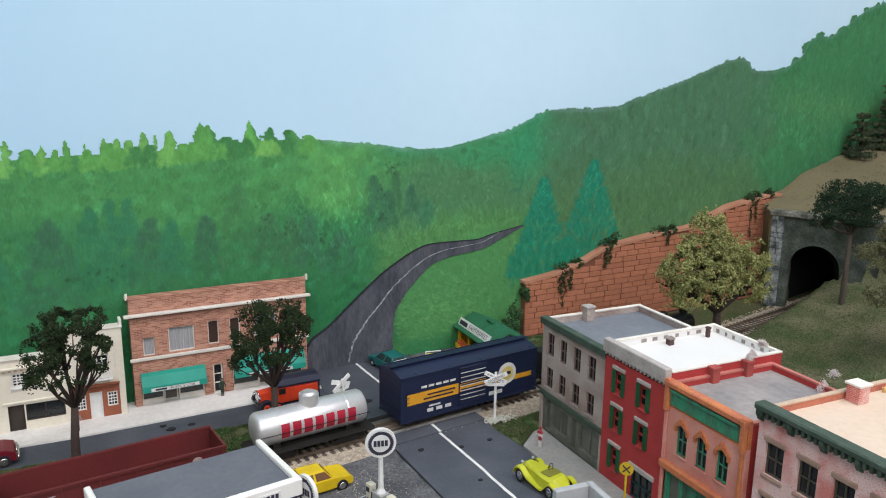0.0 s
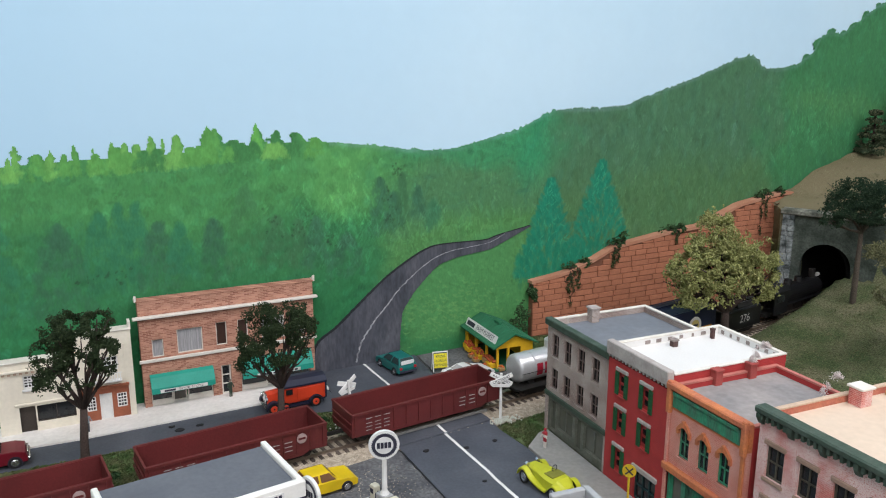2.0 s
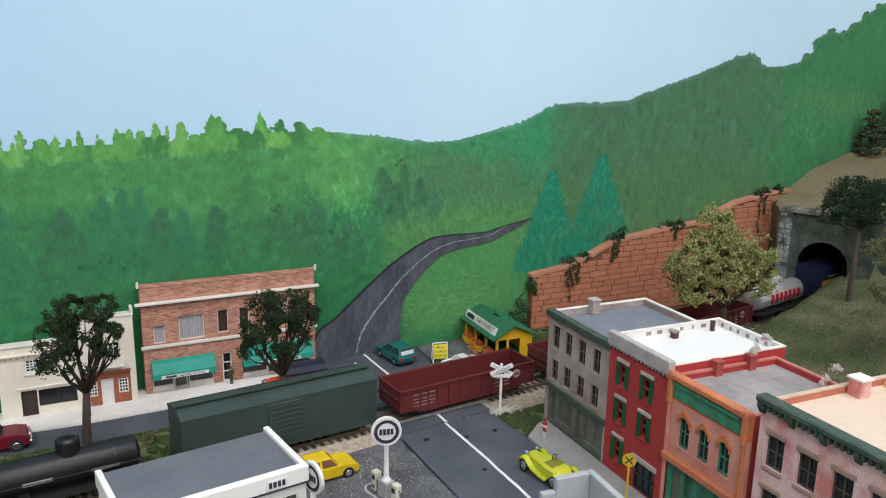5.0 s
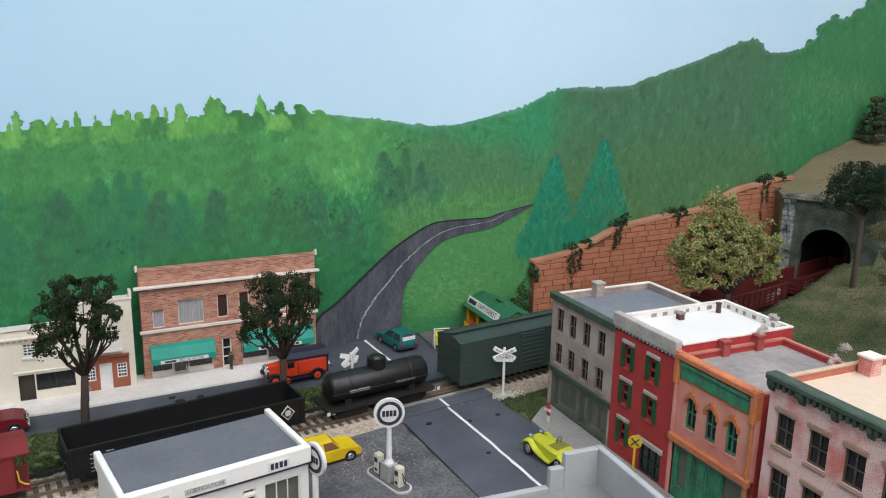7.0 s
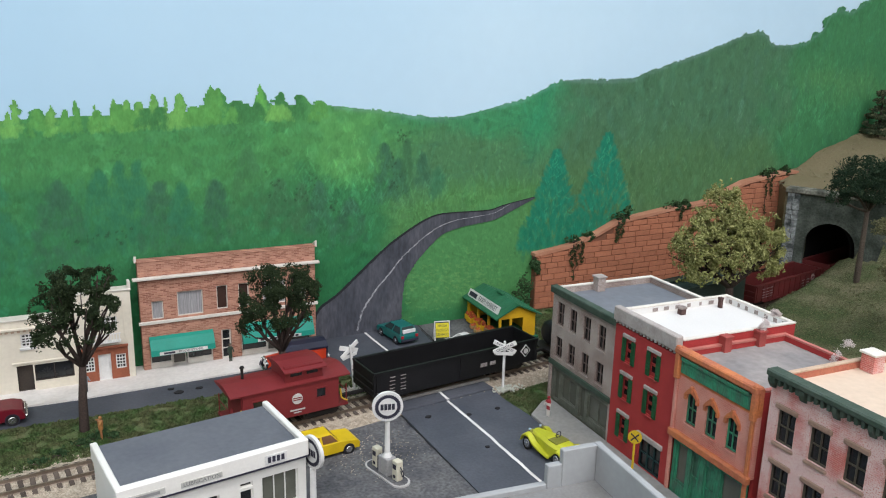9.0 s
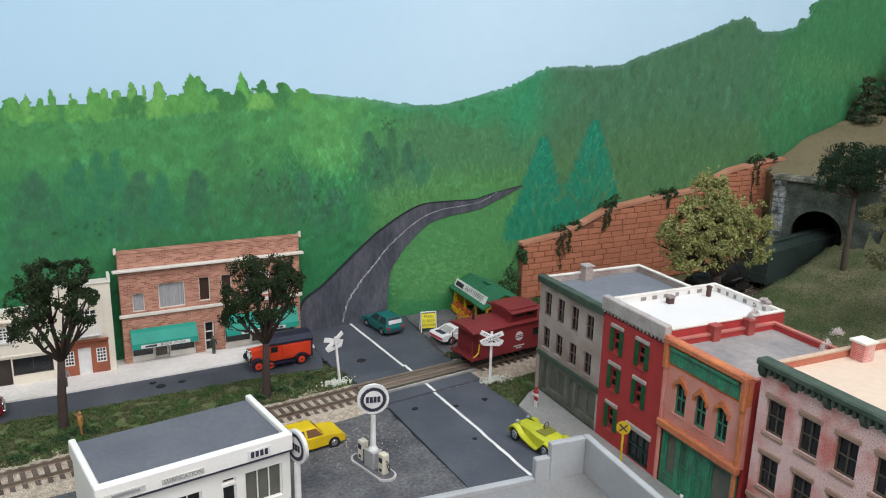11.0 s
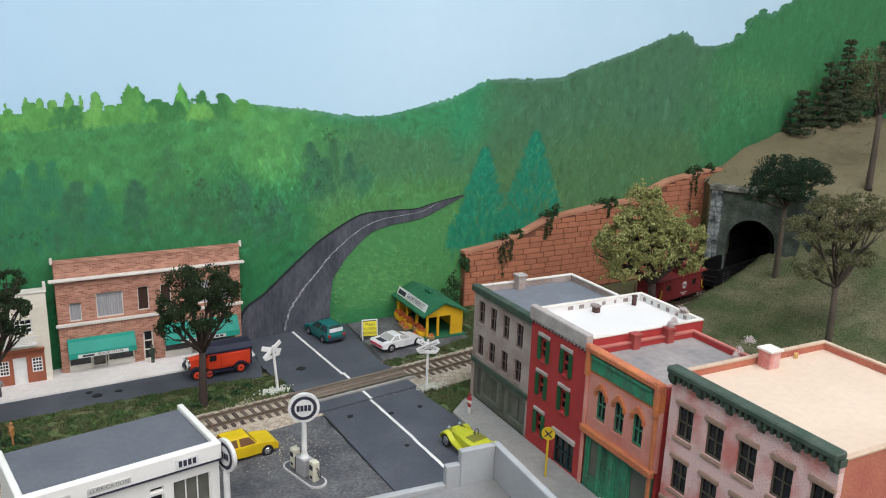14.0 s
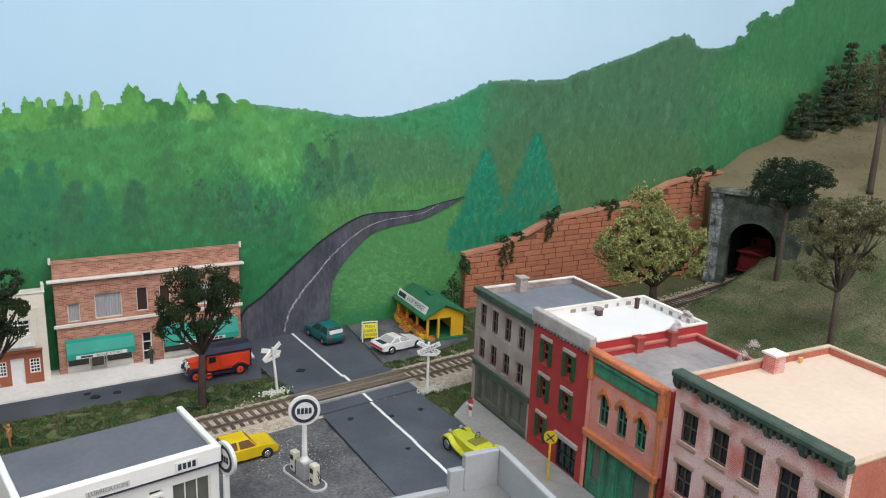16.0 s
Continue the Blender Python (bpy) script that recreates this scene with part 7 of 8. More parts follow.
part("tail_window", boxes((-0.0226, -0.0212, -0.0072, 0.0072, 0.0122, 0.0156)), wht_m, tc_, "white rear window")
for s in (-1, 1):
    part("tail_light", boxes((-0.0238, -0.0226, s * 0.0082 - 0.0014, s * 0.0082 + 0.0014, 0.0075, 0.0100)), tail_m, tc_)
part("bumper", boxes((-0.0240, -0.0228, -0.0095, 0.0095, 0.0040, 0.0058)), ink_m, tc_)
wc = motor_car(pose(0.4705, 0.7865, 0.0002, 0, 0, 12), "white die-cast sports car with pink tail panel", wht_m, 0.051, 0.0225, 0.0140,
               [(-0.0250, 0.0045), (-0.0255, 0.0085), (-0.0240, 0.0102), (-0.0050, 0.0106), (0.0100, 0.0092), (0.0245, 0.0058), (0.0255, 0.0040), (0.0240, 0.0028), (0.0, 0.0024)], (-0.0160, 0.0080, -0.0085, -0.0010, 0.0098), (-0.0150, 0.0165), 0.0038, chrome_m, glass_mat("grey_car_glass", (0.38, 0.38, 0.36), 0.15))
part("tail_panel", boxes((-0.0259, -0.0249, -0.0095, 0.0095, 0.0060, 0.0084)), M("pink_lens", (0.60, 0.07, 0.12), 0.3), wc, "pink tail light panel")
part("engine_cover", bevel(boxes((-0.0225, -0.0165, -0.0060, 0.0060, 0.0100, 0.0108)), 0.0003), ink_m, wc)

# orange panel truck
tr = thing("panel_truck", pose(0.2950, 0.7905, 0.0006, 0, 0, 184), "vintage orange panel truck with navy roof and fenders", "truck", "model cars")
bm = B()
loft(bm, [[(x, -0.0105, 0.0065), (x, 0.0105, 0.0065), (x, 0.0110, 0.0215), (x, -0.0110, 0.0215)] for x in (-0.0285, 0.0095)])
part("body", bevel(bm, 0.0006), ora_m, tr)
bm = B()
loft(bm, [[(x, -0.0055, 0.0075), (x, 0.0055, 0.0075), (x, 0.0052, z), (x, 0.0, z + 0.0014), (x, -0.0052, z)] for x, z in ((0.0095, 0.0172), (0.0235, 0.0158))])
part("hood", bm, ora_m, tr)
part("radiator", bevel(boxes((0.0236, 0.0250, -0.0048, 0.0048, 0.0060, 0.0168)), 0.0004), chrome_m, tr, "chrome radiator")
bm = B()
loft(bm, [[(x, -0.0118, 0.0215), (x, 0.0118, 0.0215), (x, 0.0118, 0.0232), (x, 0.0070, 0.0268), (x, 0.0, 0.0278), (x, -0.0070, 0.0268), (x, -0.0118, 0.0232)] for x in (-0.0300, 0.0120)])
part("roof", bm, nvy_m, tr, "navy blue roof")
part("rear_panel", boxes((-0.0300, -0.0286, -0.0104, 0.0104, 0.0060, 0.0214)), nvy_m, tr)
part("chassis", boxes((-0.0285, 0.0240, -0.0085, 0.0085, 0.0045, 0.0064)), nvy_m, tr)
for s in (-1, 1):
    part("side_window", boxes((0.0020, 0.0080, s * 0.0110 - 0.0003, s * 0.0110 + 0.0003, 0.0150, 0.0200)), pane_m, tr)
    part("side_panel", bevel(boxes((-0.0265, -0.0020, s * 0.0112 - 0.0003, s * 0.0112 + 0.0003, 0.0090, 0.0200)), 0.0002), ora_m, tr)
    part("running_board", boxes((-0.0120, 0.0120, s * 0.0115 - 0.0022, s * 0.0115 + 0.0022, 0.0044, 0.0052)), nvy_m, tr)
    for x in (-0.0190, 0.0195):
        bm = B()
        arc2 = [(x + 0.0068 * math.cos(a), 0.0048 + 0.0068 * math.sin(a)) for a in (math.pi * i / 10 for i in range(11))]
        arc3 = [(x + 0.0058 * math.cos(a), 0.0048 + 0.0058 * math.sin(a)) for a in (math.pi * i / 10 for i in range(11))]
        prism(bm, arc2 + arc3[::-1], s * 0.0112 - 0.0024, s * 0.0112 + 0.0024)
        part("fender", bm, nvy_m, tr)
        wheel(tr, x, s * 0.0112, 0.0048, 0.0022, ora_m)
    part("headlight", tube(B(), (0.0238, s * 0.0068, 0.0128), (0.0260, s * 0.0068, 0.0128), 0.0019, seg=14), chrome_m, tr, "chrome headlight")
    wheel(tr, 0.0090, s * 0.0122, 0.0042, 0.0016, ora_m)
part("windscreen", boxes((0.0096, 0.0100, -0.0088, 0.0088, 0.0175, 0.0212)), pane_m, tr)
part("bumper", boxes((0.0262, 0.0270, -0.0098, 0.0098, 0.0050, 0.0064)), chrome_m, tr)

# lime roadster
rd = thing("roadster", pose(0.4345, 0.5735, 0.0006, 0, 0, 102), "lime green open vintage roadster parked at the curb", "car", "model cars")
bm = B()
secs = [(-0.0225, 0.0050, 0.0040, 0.0080), (-0.0150, 0.0085, 0.0035, 0.0118), (-0.0050, 0.0088, 0.0035, 0.0120), (0.0020, 0.0078, 0.0035, 0.0124), (0.0200, 0.0042, 0.0040, 0.0112), (0.0212, 0.0036, 0.0045, 0.0105)]
loft(bm, [[(x, -w, z0), (x, w, z0), (x, w, z1 - 0.002), (x, w * 0.6, z1), (x, -w * 0.6, z1), (x, -w, z1 - 0.002)] for x, w, z0, z1 in secs])
part("body", bm, lime_m, rd)
part("cockpit", bevel(boxes((-0.0110, -0.0010, -0.0062, 0.0062, 0.0118, 0.0124)), 0.0002), M("olive_seat", (0.20, 0.20, 0.03), 0.6), rd, "open cockpit")
bm = B()
for i in range(14):
    a, b = 2 * math.pi * i / 14, 2 * math.pi * (i + 1) / 14
    tube(bm, (-0.0030, -0.0022 + 0.0022 * math.cos(a), 0.0142 + 0.0022 * math.sin(a)), (-0.0030, -0.0022 + 0.0022 * math.cos(b), 0.0142 + 0.0022 * math.sin(b)), 0.0003, seg=5)
tube(bm, (-0.0030, -0.0022, 0.0142), (0.0010, -0.0022, 0.0120), 0.0003, seg=5)
part("steering_wheel", bm, ink_m, rd)
part("grille", bevel(boxes((0.0212, 0.0220, -0.0030, 0.0030, 0.0045, 0.0104)), 0.0003), chrome_m, rd, "chrome grille")
for s in (-1, 1):
    bm = B()
    fp = spline([(0.0250, 0.0050, 0), (0.0225, 0.0092, 0), (0.0165, 0.0102, 0), (0.0090, 0.0060, 0), (-0.0060, 0.0036, 0), (-0.0100, 0.0060, 0), (-0.0155, 0.0102, 0), (-0.0215, 0.0085, 0), (-0.0240, 0.0045, 0)], 5)
    loft(bm, [[(p[0], s * 0.0068, p[1] - 0.0006), (p[0], s * 0.0112, p[1] - 0.0012), (p[0], s * 0.0110, p[1] - 0.0002), (p[0], s * 0.0068, p[1] + 0.0003)] for p in fp])
    part("fender", bm, lime_m, rd, "", None, False)
    for x in (-0.0158, 0.0172):
        wheel(rd, x, s * 0.0098, 0.0046, 0.0024, chrome_m)
    part("headlight", tube(B(), (0.0190, s * 0.0052, 0.0108), (0.0212, s * 0.0052, 0.0108), 0.0017, seg=12), chrome_m, rd)

rd.scale = (0.93, 1.02, 1.15)

# dark red sedan on the road by the shops
rdc = motor_car(pose(0.0560, 0.7710, 0.0006, 0, 0, 4), "dark red rounded vintage car with chrome bumper", dred_m, 0.054, 0.0225, 0.0200,
                [(-0.0260, 0.0045), (-0.0265, 0.0090), (-0.0220, 0.0128), (0.0060, 0.0136), (0.0180, 0.0134), (0.0245, 0.0115), (0.0262, 0.0080), (0.0258, 0.0040), (0.0, 0.0030)], (-0.0190, 0.0085, -0.0130, 0.0030, 0.0132), (-0.0165, 0.0170), 0.0044, chrome_m, pane_m)
part("bumper", bevel(boxes((0.0260, 0.0278, -0.0108, 0.0108, 0.0048, 0.0072)), 0.0005), chrome_m, rdc, "chrome bumper")
part("grille", bevel(boxes((0.0255, 0.0268, -0.0070, 0.0070, 0.0074, 0.0112)), 0.0004), chrome_m, rdc)

# ---- little painted figurines (plain shapes) ----


def figure_mat(name, bands):
    """Paint in bands by height: (from this height up, colour)."""
    m = M(name, bands[0][1], 0.6)
    n, l = m.node_tree.nodes, m.node_tree.links
    tc, sp, mr, cr = (n.new("ShaderNode" + k) for k in ("TexCoord", "SeparateXYZ", "MapRange", "ValToRGB"))
    l.new(tc.outputs["Object"], sp.inputs[0])
    mr.inputs["From Max"].default_value = 0.02
    l.new(sp.outputs["Z"], mr.inputs[0])
    l.new(mr.outputs[0], cr.inputs[0])
    cr.color_ramp.interpolation = "CONSTANT"
    e = cr.color_ramp.elements
    e[0].color = (*bands[0][1], 1)
    e[1].position, e[1].color = bands[1][0] / 0.02, (*bands[1][1], 1)
    for z, c in bands[2:]:
        e.new(z / 0.02).color = (*c, 1)
    l.new(cr.outputs[0], n["Principled BSDF"].inputs["Base Color"])
    return m


def figurine(x, y, z, yaw, coat, label, h=0.0205, arms=0):
    """One plain lathe-like shape: legs, skirted body, head."""
    bm = B()
    k = h / 0.0205
    for s in (-1, 1):
        tube(bm, (0, s * 0.0009 * k, 0), (0, s * 0.0008 * k, 0.0095 * k), 0.0008 * k, 0.0010 * k, 8)
    tube(bm, (0, 0, 0.0085 * k), (0, 0, 0.0160 * k), 0.0019 * k, 0.0022 * k, 10)
    tube(bm, (0, 0, 0.0160 * k), (0, 0, 0.0172 * k), 0.0022 * k, 0.0008 * k, 10)
    bmesh.ops.create_icosphere(bm, subdivisions=2, radius=0.0015 * k, matrix=Matrix.Translation((0, 0, 0.0188 * k)))
    for s in (-1, 1):
        tube(bm, (0, s * 0.0021 * k, 0.0158 * k), (0.0022 * k, s * (0.0034 + arms * 0.003) * k, (0.0110 + arms * 0.004) * k), 0.0007 * k, 0.0006 * k, 7)
    ob = part("figurine", bm, coat, None, "", pose(x, y, z, 0, 0, yaw))
    return tagged(ob, label, "figurine")


figurine(0.4623, 0.6262, 0.002, 200, figure_mat("red_white_figure", [(0.0, (0.62, 0.58, 0.54)), (0.0055, (0.30, 0.02, 0.03)), (0.0095, (0.62, 0.55, 0.50)), (0.0118, (0.34, 0.02, 0.03))]), "tiny red and white painted figurine on the sidewalk", 0.0175)
figurine(0.2471, 0.8281, 0.0022, -90, figure_mat("dark_green_figure", [(0.0, (0.10, 0.11, 0.09)), (0.003, (0.025, 0.045, 0.03)), (0.0145, (0.20, 0.14, 0.10)), (0.0165, (0.03, 0.05, 0.035))]), "tiny dark green painted figurine before the shop", 0.0175)
figurine(0.1255, 0.8020, 0.0022, -60, figure_mat("blue_grey_figure", [(0.0, (0.07, 0.075, 0.09)), (0.008, (0.24, 0.28, 0.31)), (0.0145, (0.30, 0.20, 0.15)), (0.0165, (0.12, 0.11, 0.10))]), "tiny blue-grey painted figurine on the pale sidewalk", 0.0175)
figurine(0.1345, 0.7156, 0.0004, 190, M("tan_brown_figure", (0.42, 0.20, 0.06), 0.6, col2=(0.16, 0.06, 0.05), scale=150), "tiny tan and brown painted figurine behind the station", 0.0185, 1)
figurine(0.4640, 0.4600, 0.002, 180, M("white_figure", (0.66, 0.64, 0.58), 0.6), "tiny white painted figurine before the green storefront", 0.0175)
# pale dust specks on the lot round the pumps
r = random.Random(61)
verts, faces = [], []
for _ in range(420):
    x, y, e = r.gauss(0.318, 0.020), r.gauss(0.628, 0.020), r.uniform(0.00020, 0.00055)
    if x > 0.356 or y > 0.655:
        continue
    k = len(verts)
    verts += [(x - e, y, 0.0006), (x, y - e, 0.0006), (x + e, y, 0.0006), (x, y + e, 0.0006), (x, y, 0.0006 + e)]
    faces += [(k, k + 1, k + 4), (k + 1, k + 2, k + 4), (k + 2, k + 3, k + 4), (k + 3, k, k + 4)]
me = bpy.data.meshes.new("dust_specks")
me.from_pydata(verts, [], faces)
me.materials.append(ballast_m)
tagged(new("dust_specks", me), "pale specks of ballast dust on the asphalt lot", "gravel", kind="stuff")
# dark stains on the roads
r = random.Random(77)
for k, (x, y, e) in enumerate([(0.366, 0.767, 0.0042), (0.1905, 0.7870, 0.0025), (0.196, 0.778, 0.004), (0.213, 0.781, 0.003), (0.405, 0.653, 0.0022), (0.373, 0.661, 0.0026), (0.335, 0.776, 0.002), (0.432, 0.655, 0.0022), (0.395, 0.60, 0.0018)]):
    bm = B()
    prism(bm, [(x + e * (1 + 0.5 * noise.noise((a, k, 0))) * math.cos(a), y + 0.75 * e * (1 + 0.5 * noise.noise((a, k, 4))) * math.sin(a)) for a in (6.283 * i / 16 for i in range(16))], 0.0003, 0.0012 + 0.0001 * (k % 3), "z")
    structure("trim_stain", bm, crack_m, "dark tar stain on the asphalt")

# ---- the train ----
maroon_m = M("maroon_car_paint", (0.120, 0.020, 0.020), 0.5, col2=(0.098, 0.018, 0.018), scale=30, var=0.1)
navy_m = M("navy_car_paint", (0.009, 0.014, 0.040), 0.45, col2=(0.011, 0.017, 0.048), scale=30, var=0.08)
yellow_m = M("orange_yellow_band", (0.62, 0.30, 0.02), 0.5, var=0.06)
silver_m = M("silver_tank_paint", (0.62, 0.62, 0.62), 0.36, 0.55, col2=(0.55, 0.55, 0.56), scale=40, var=0.06)
carblack_m = M("black_car_paint", (0.010, 0.010, 0.011), 0.42, var=0.15)
ironblack_m = M("black_underframe", (0.012, 0.011, 0.010), 0.7, var=0.2)
cargreen_m = M("dark_green_car_paint", (0.035, 0.055, 0.048), 0.5, col2=(0.030, 0.048, 0.042), scale=30, var=0.08)
caboose_m = M("caboose_red", (0.185, 0.020, 0.023), 0.6, col2=(0.165, 0.018, 0.020), scale=30, var=0.08)
redmark_m = M("crimson_mark", (0.38, 0.012, 0.035), 0.5)
whitemark_m = M("white_mark", (0.62, 0.62, 0.60), 0.6)
fade_m = M("faded_lettering", (0.40, 0.38, 0.37), 0.6, col2=(0.22, 0.18, 0.18), scale=500)
yellowrail_m = M("yellow_handrail", (0.62, 0.38, 0.03), 0.5)
wheel_m = M("wheel_steel", (0.06, 0.05, 0.045), 0.5, 0.5)


def truck(car, x):
    """A four-wheel truck: side frames with journals, bolster, two wheelsets on the rails."""
    t = part("truck", bevel(boxes((x - 0.0035, x + 0.0035, -0.0105, 0.0105, 0.0050, 0.0078)), 0.0005), ironblack_m, car)
    for s in (-1, 1):
        bm = B()
        prism(bm, [(x - 0.0135, 0.0045), (x - 0.0125, 0.0064), (x - 0.005, 0.0074), (x + 0.005, 0.0074), (x + 0.0125, 0.0064), (x + 0.0135, 0.0045), (x + 0.0115, 0.0036), (x + 0.0045, 0.0022), (x - 0.0045, 0.0022), (x - 0.0115, 0.0036)], s * 0.0112 - 0.0008, s * 0.0112 + 0.0008)
        part("side_frame", bm, ironblack_m, t)
    for dx in (-0.0100, 0.0100):
        bm = tube(B(), (x + dx, -0.0085, 0.0052), (x + dx, 0.0085, 0.0052), 0.0010, seg=8)
        for s in (-1, 1):
            tube(bm, (x + dx, s * 0.0074, 0.0052), (x + dx, s * 0.0092, 0.0052), 0.0052, seg=18)
        part("wheelset", bm, wheel_m, t)


def running_gear(car, half, inset=0.024, sill=0.0095):
    for x in (-half + inset, half - inset):
        truck(car, x)
    bm = boxes((-half + 0.002, half - 0.002, -0.0040, 0.0040, 0.0075, sill))
    for s in (-1, 1):
        box(bm, s * (half + 0.0050) - 0.0055, s * (half + 0.0050) + 0.0055, -0.0012, 0.0012, 0.0080, 0.0105)
    part("centre_sill", bm, ironblack_m, car)


def car_thing(name, label):
    return thing(name, pose(0, 0, 0.0045), label, "railway car", "cars of the freight train")


def bars(car, rows, y, mat, name="lettering"):
    """Unreadable small print: bars (x0, x1, z0, z1) on the side at y."""
    bm = B()
    for x0, x1, z0, z1 in rows:
        box(bm, x0, x1, y - 0.0001, y, z0, z1)
    return part(name, bm, mat, car)


def gondola(label, half, top, mat, marks, rib_n=13, width=0.0175):
    car = car_thing("gondola_car", label)
    running_gear(car, half)
    part("floor_plate", boxes((-half, half, -width, width, 0.0095, 0.0120)), mat, car)
    for s in (-1, 1):
        bm = boxes((-half, half, s * width - 0.0008, s * width + 0.0008, 0.0095, top))
        part("side", bm, mat, car)
        part("top_rail", boxes((-half, half, s * (width + 0.0010) - 0.0010, s * (width + 0.0010) + 0.0010, top - 0.0016, top + 0.0004)), mat, car)
        part("side_sill", prism(B(), [(-half * 0.78, 0.0094), (half * 0.78, 0.0094), (half * 0.70, 0.0068), (-half * 0.70, 0.0068)], s * width - 0.0007, s * width + 0.0007), mat, car)
        for i in range(rib_n):
            x = -half + 0.003 + (2 * half - 0.006) * i / (rib_n - 1)
            if rib_n < 6 or i not in ():
                part("rib", boxes((x - 0.0006, x + 0.0006, s * (width + 0.0012) - 0.0004, s * (width + 0.0012) + 0.0004, 0.0098, top - 0.0016)), mat, car)
        part("end_wall", boxes((s * (half - 0.0006) - 0.0008, s * (half - 0.0006) + 0.0008, -width + 0.0008, width - 0.0008, 0.0120, top)), mat, car)
        for z in (0.015, 0.021, 0.027):
            if z < top - 0.003:
                part("end_rib", bevel(boxes((s * (half + 0.0006) - 0.0006, s * (half + 0.0006) + 0.0006, -width, width, z - 0.0010, z + 0.0010)), 0.0004), mat, car)
    bars(car, marks, -width - 0.0018, fade_m)
    return car


def box_car(name, label, half, eave, mat, width=0.0180):
    car = car_thing(name, label)
    running_gear(car, half)
    bm = B()
    prof = [(-width, 0.0090), (width, 0.0090), (width, eave), (width * 0.5, eave + 0.0030), (0, eave + 0.0042), (-width * 0.5, eave + 0.0030), (-width, eave)]
    loft(bm, [[(x, y, z) for y, z in prof] for x in (-half, half)])
    part("body", bm, mat, car)
    bm = B()
    for i in range(13):
        x = -half + 2 * half * (i + 0.5) / 13
        loft(bm, [[(x - 0.0006, 0, eave + 0.0048), (x + 0.0006, 0, eave + 0.0048), (x + 0.0006, s * width * 1.01, eave + 0.0006), (x - 0.0006, s * width * 1.01, eave + 0.0006)] for s in (-1,)] + [[(x - 0.0006, 0, eave + 0.0040), (x + 0.0006, 0, eave + 0.0040), (x + 0.0006, -width * 1.01, eave - 0.0004), (x - 0.0006, -width * 1.01, eave - 0.0004)]])
    part("roof_rib", bm, mat, car)
    part("roof_walk", boxes((-half - 0.001, half + 0.001, -0.0032, 0.0032, eave + 0.0052, eave + 0.0060)), mat, car)
    for s in (-1, 1):
        part("fascia", boxes((-half - 0.0003, half + 0.0003, s * width - 0.0005, s * width + 0.0005, eave - 0.0012, eave + 0.0008)), mat, car)
        part("side_sill", boxes((-half, half, s * width - 0.0006, s * width + 0.0006, 0.0078, 0.0100)), mat, car)
        bm = B()
        for x in (s * half,):
            for k in range(5):
                z = 0.012 + (eave - 0.016) * k / 4
                box(bm, x - 0.0005, x + 0.0005, -width * 0.95, width * 0.95, z - 0.0008, z + 0.0008)
        part("end_rib", bm, mat, car)
        for x0 in (-half + 0.003, half - 0.008):
            bm = B()
            for k in range(6):
                z = 0.012 + 0.0045 * k
                box(bm, x0, x0 + 0.005, s * (width + 0.0010) - 0.0002, s * (width + 0.0010) + 0.0002, z - 0.0002, z + 0.0002)
            part("ladder", bm, mat, car)
    # sliding door on each side
    for s in (-1, 1):
        d = part("door", bevel(boxes((-0.014, 0.014, s * (width + 0.0006) - 0.0006, s * (width + 0.0006) + 0.0006, 0.0102, eave - 0.0014)), 0.0003), mat, car)
        bm = B()
        for k in range(8):
            z = 0.0135 + (eave - 0.018) * k / 7
            box(bm, -0.013, 0.013, s * (width + 0.0014) - 0.0003, s * (width + 0.0014) + 0.0003, z - 0.0005, z + 0.0005)
        part("door_rib", bm, mat, d)
    return car


def tank_car(label, half, rad, mat, stripe=None):
    car = car_thing("tank_car", label)
    running_gear(car, half, 0.022, 0.0100)
    part("frame", boxes((-half, half, -0.0125, 0.0125, 0.0085, 0.0105)), ironblack_m, car)
    zc = 0.0120 + rad
    bm = B()
    n = 28
    rings = []
    hl = half - 0.005
    for x, k in ((-hl, 0.0), (-hl, 0.72), (-hl + 0.0012, 0.9), (-hl + 0.0032, 1.0), (hl - 0.0032, 1.0), (hl - 0.0012, 0.9), (hl, 0.72), (hl, 0.0)):
        rings.append([(x, rad * max(k, 0.02) * math.cos(2 * math.pi * i / n), zc + rad * max(k, 0.02) * math.sin(2 * math.pi * i / n)) for i in range(n)])
    loft(bm, rings)
    part("tank", bm, mat, car, smooth=True)
    for x in (-hl * 0.62, 0.0, hl * 0.62):
        bm = B()
        loft(bm, [[(x + dx, (rad + 0.0003) * math.cos(2 * math.pi * i / n), zc + (rad + 0.0003) * math.sin(2 * math.pi * i / n)) for i in range(n)] for dx in (-0.0008, 0.0008)])
        part("tank_band", bm, mat, car, smooth=False)
    dm = part("dome", tube(B(), (0, 0, zc + rad * 0.8), (0, 0, zc + rad + 0.0068), 0.0078, seg=24), mat, car, smooth=False)
    part("dome_lid", tube(B(), (0, 0, zc + rad + 0.0068), (0, 0, zc + rad + 0.0086), 0.0062, 0.0045, seg=20), mat, dm)
    for s in (-1, 1):
        bm = tube(B(), (-hl, s * (rad + 0.001), zc - 0.001), (hl, s * (rad + 0.001), zc - 0.001), 0.0003, seg=6)
        part("handrail", bm, mat if mat is not silver_m else ironblack_m, car)
        part("running_board", boxes((-half + 0.002, half - 0.002, s * 0.0145 - 0.002, s * 0.0145 + 0.002, 0.0098, 0.0105)), ironblack_m, car)
        part("saddle", boxes((s * hl * 0.66 - 0.003, s * hl * 0.66 + 0.003, -0.0085, 0.0085, 0.0105, 0.0150)), ironblack_m, car)
    return car


def D_(a, b):
    """Half length of a car whose coupling pitch runs from a to b along the train."""
    return (b - a - 0.0215) / 2


SIDE = pose(0, 0, 0, 90, 0, 0)
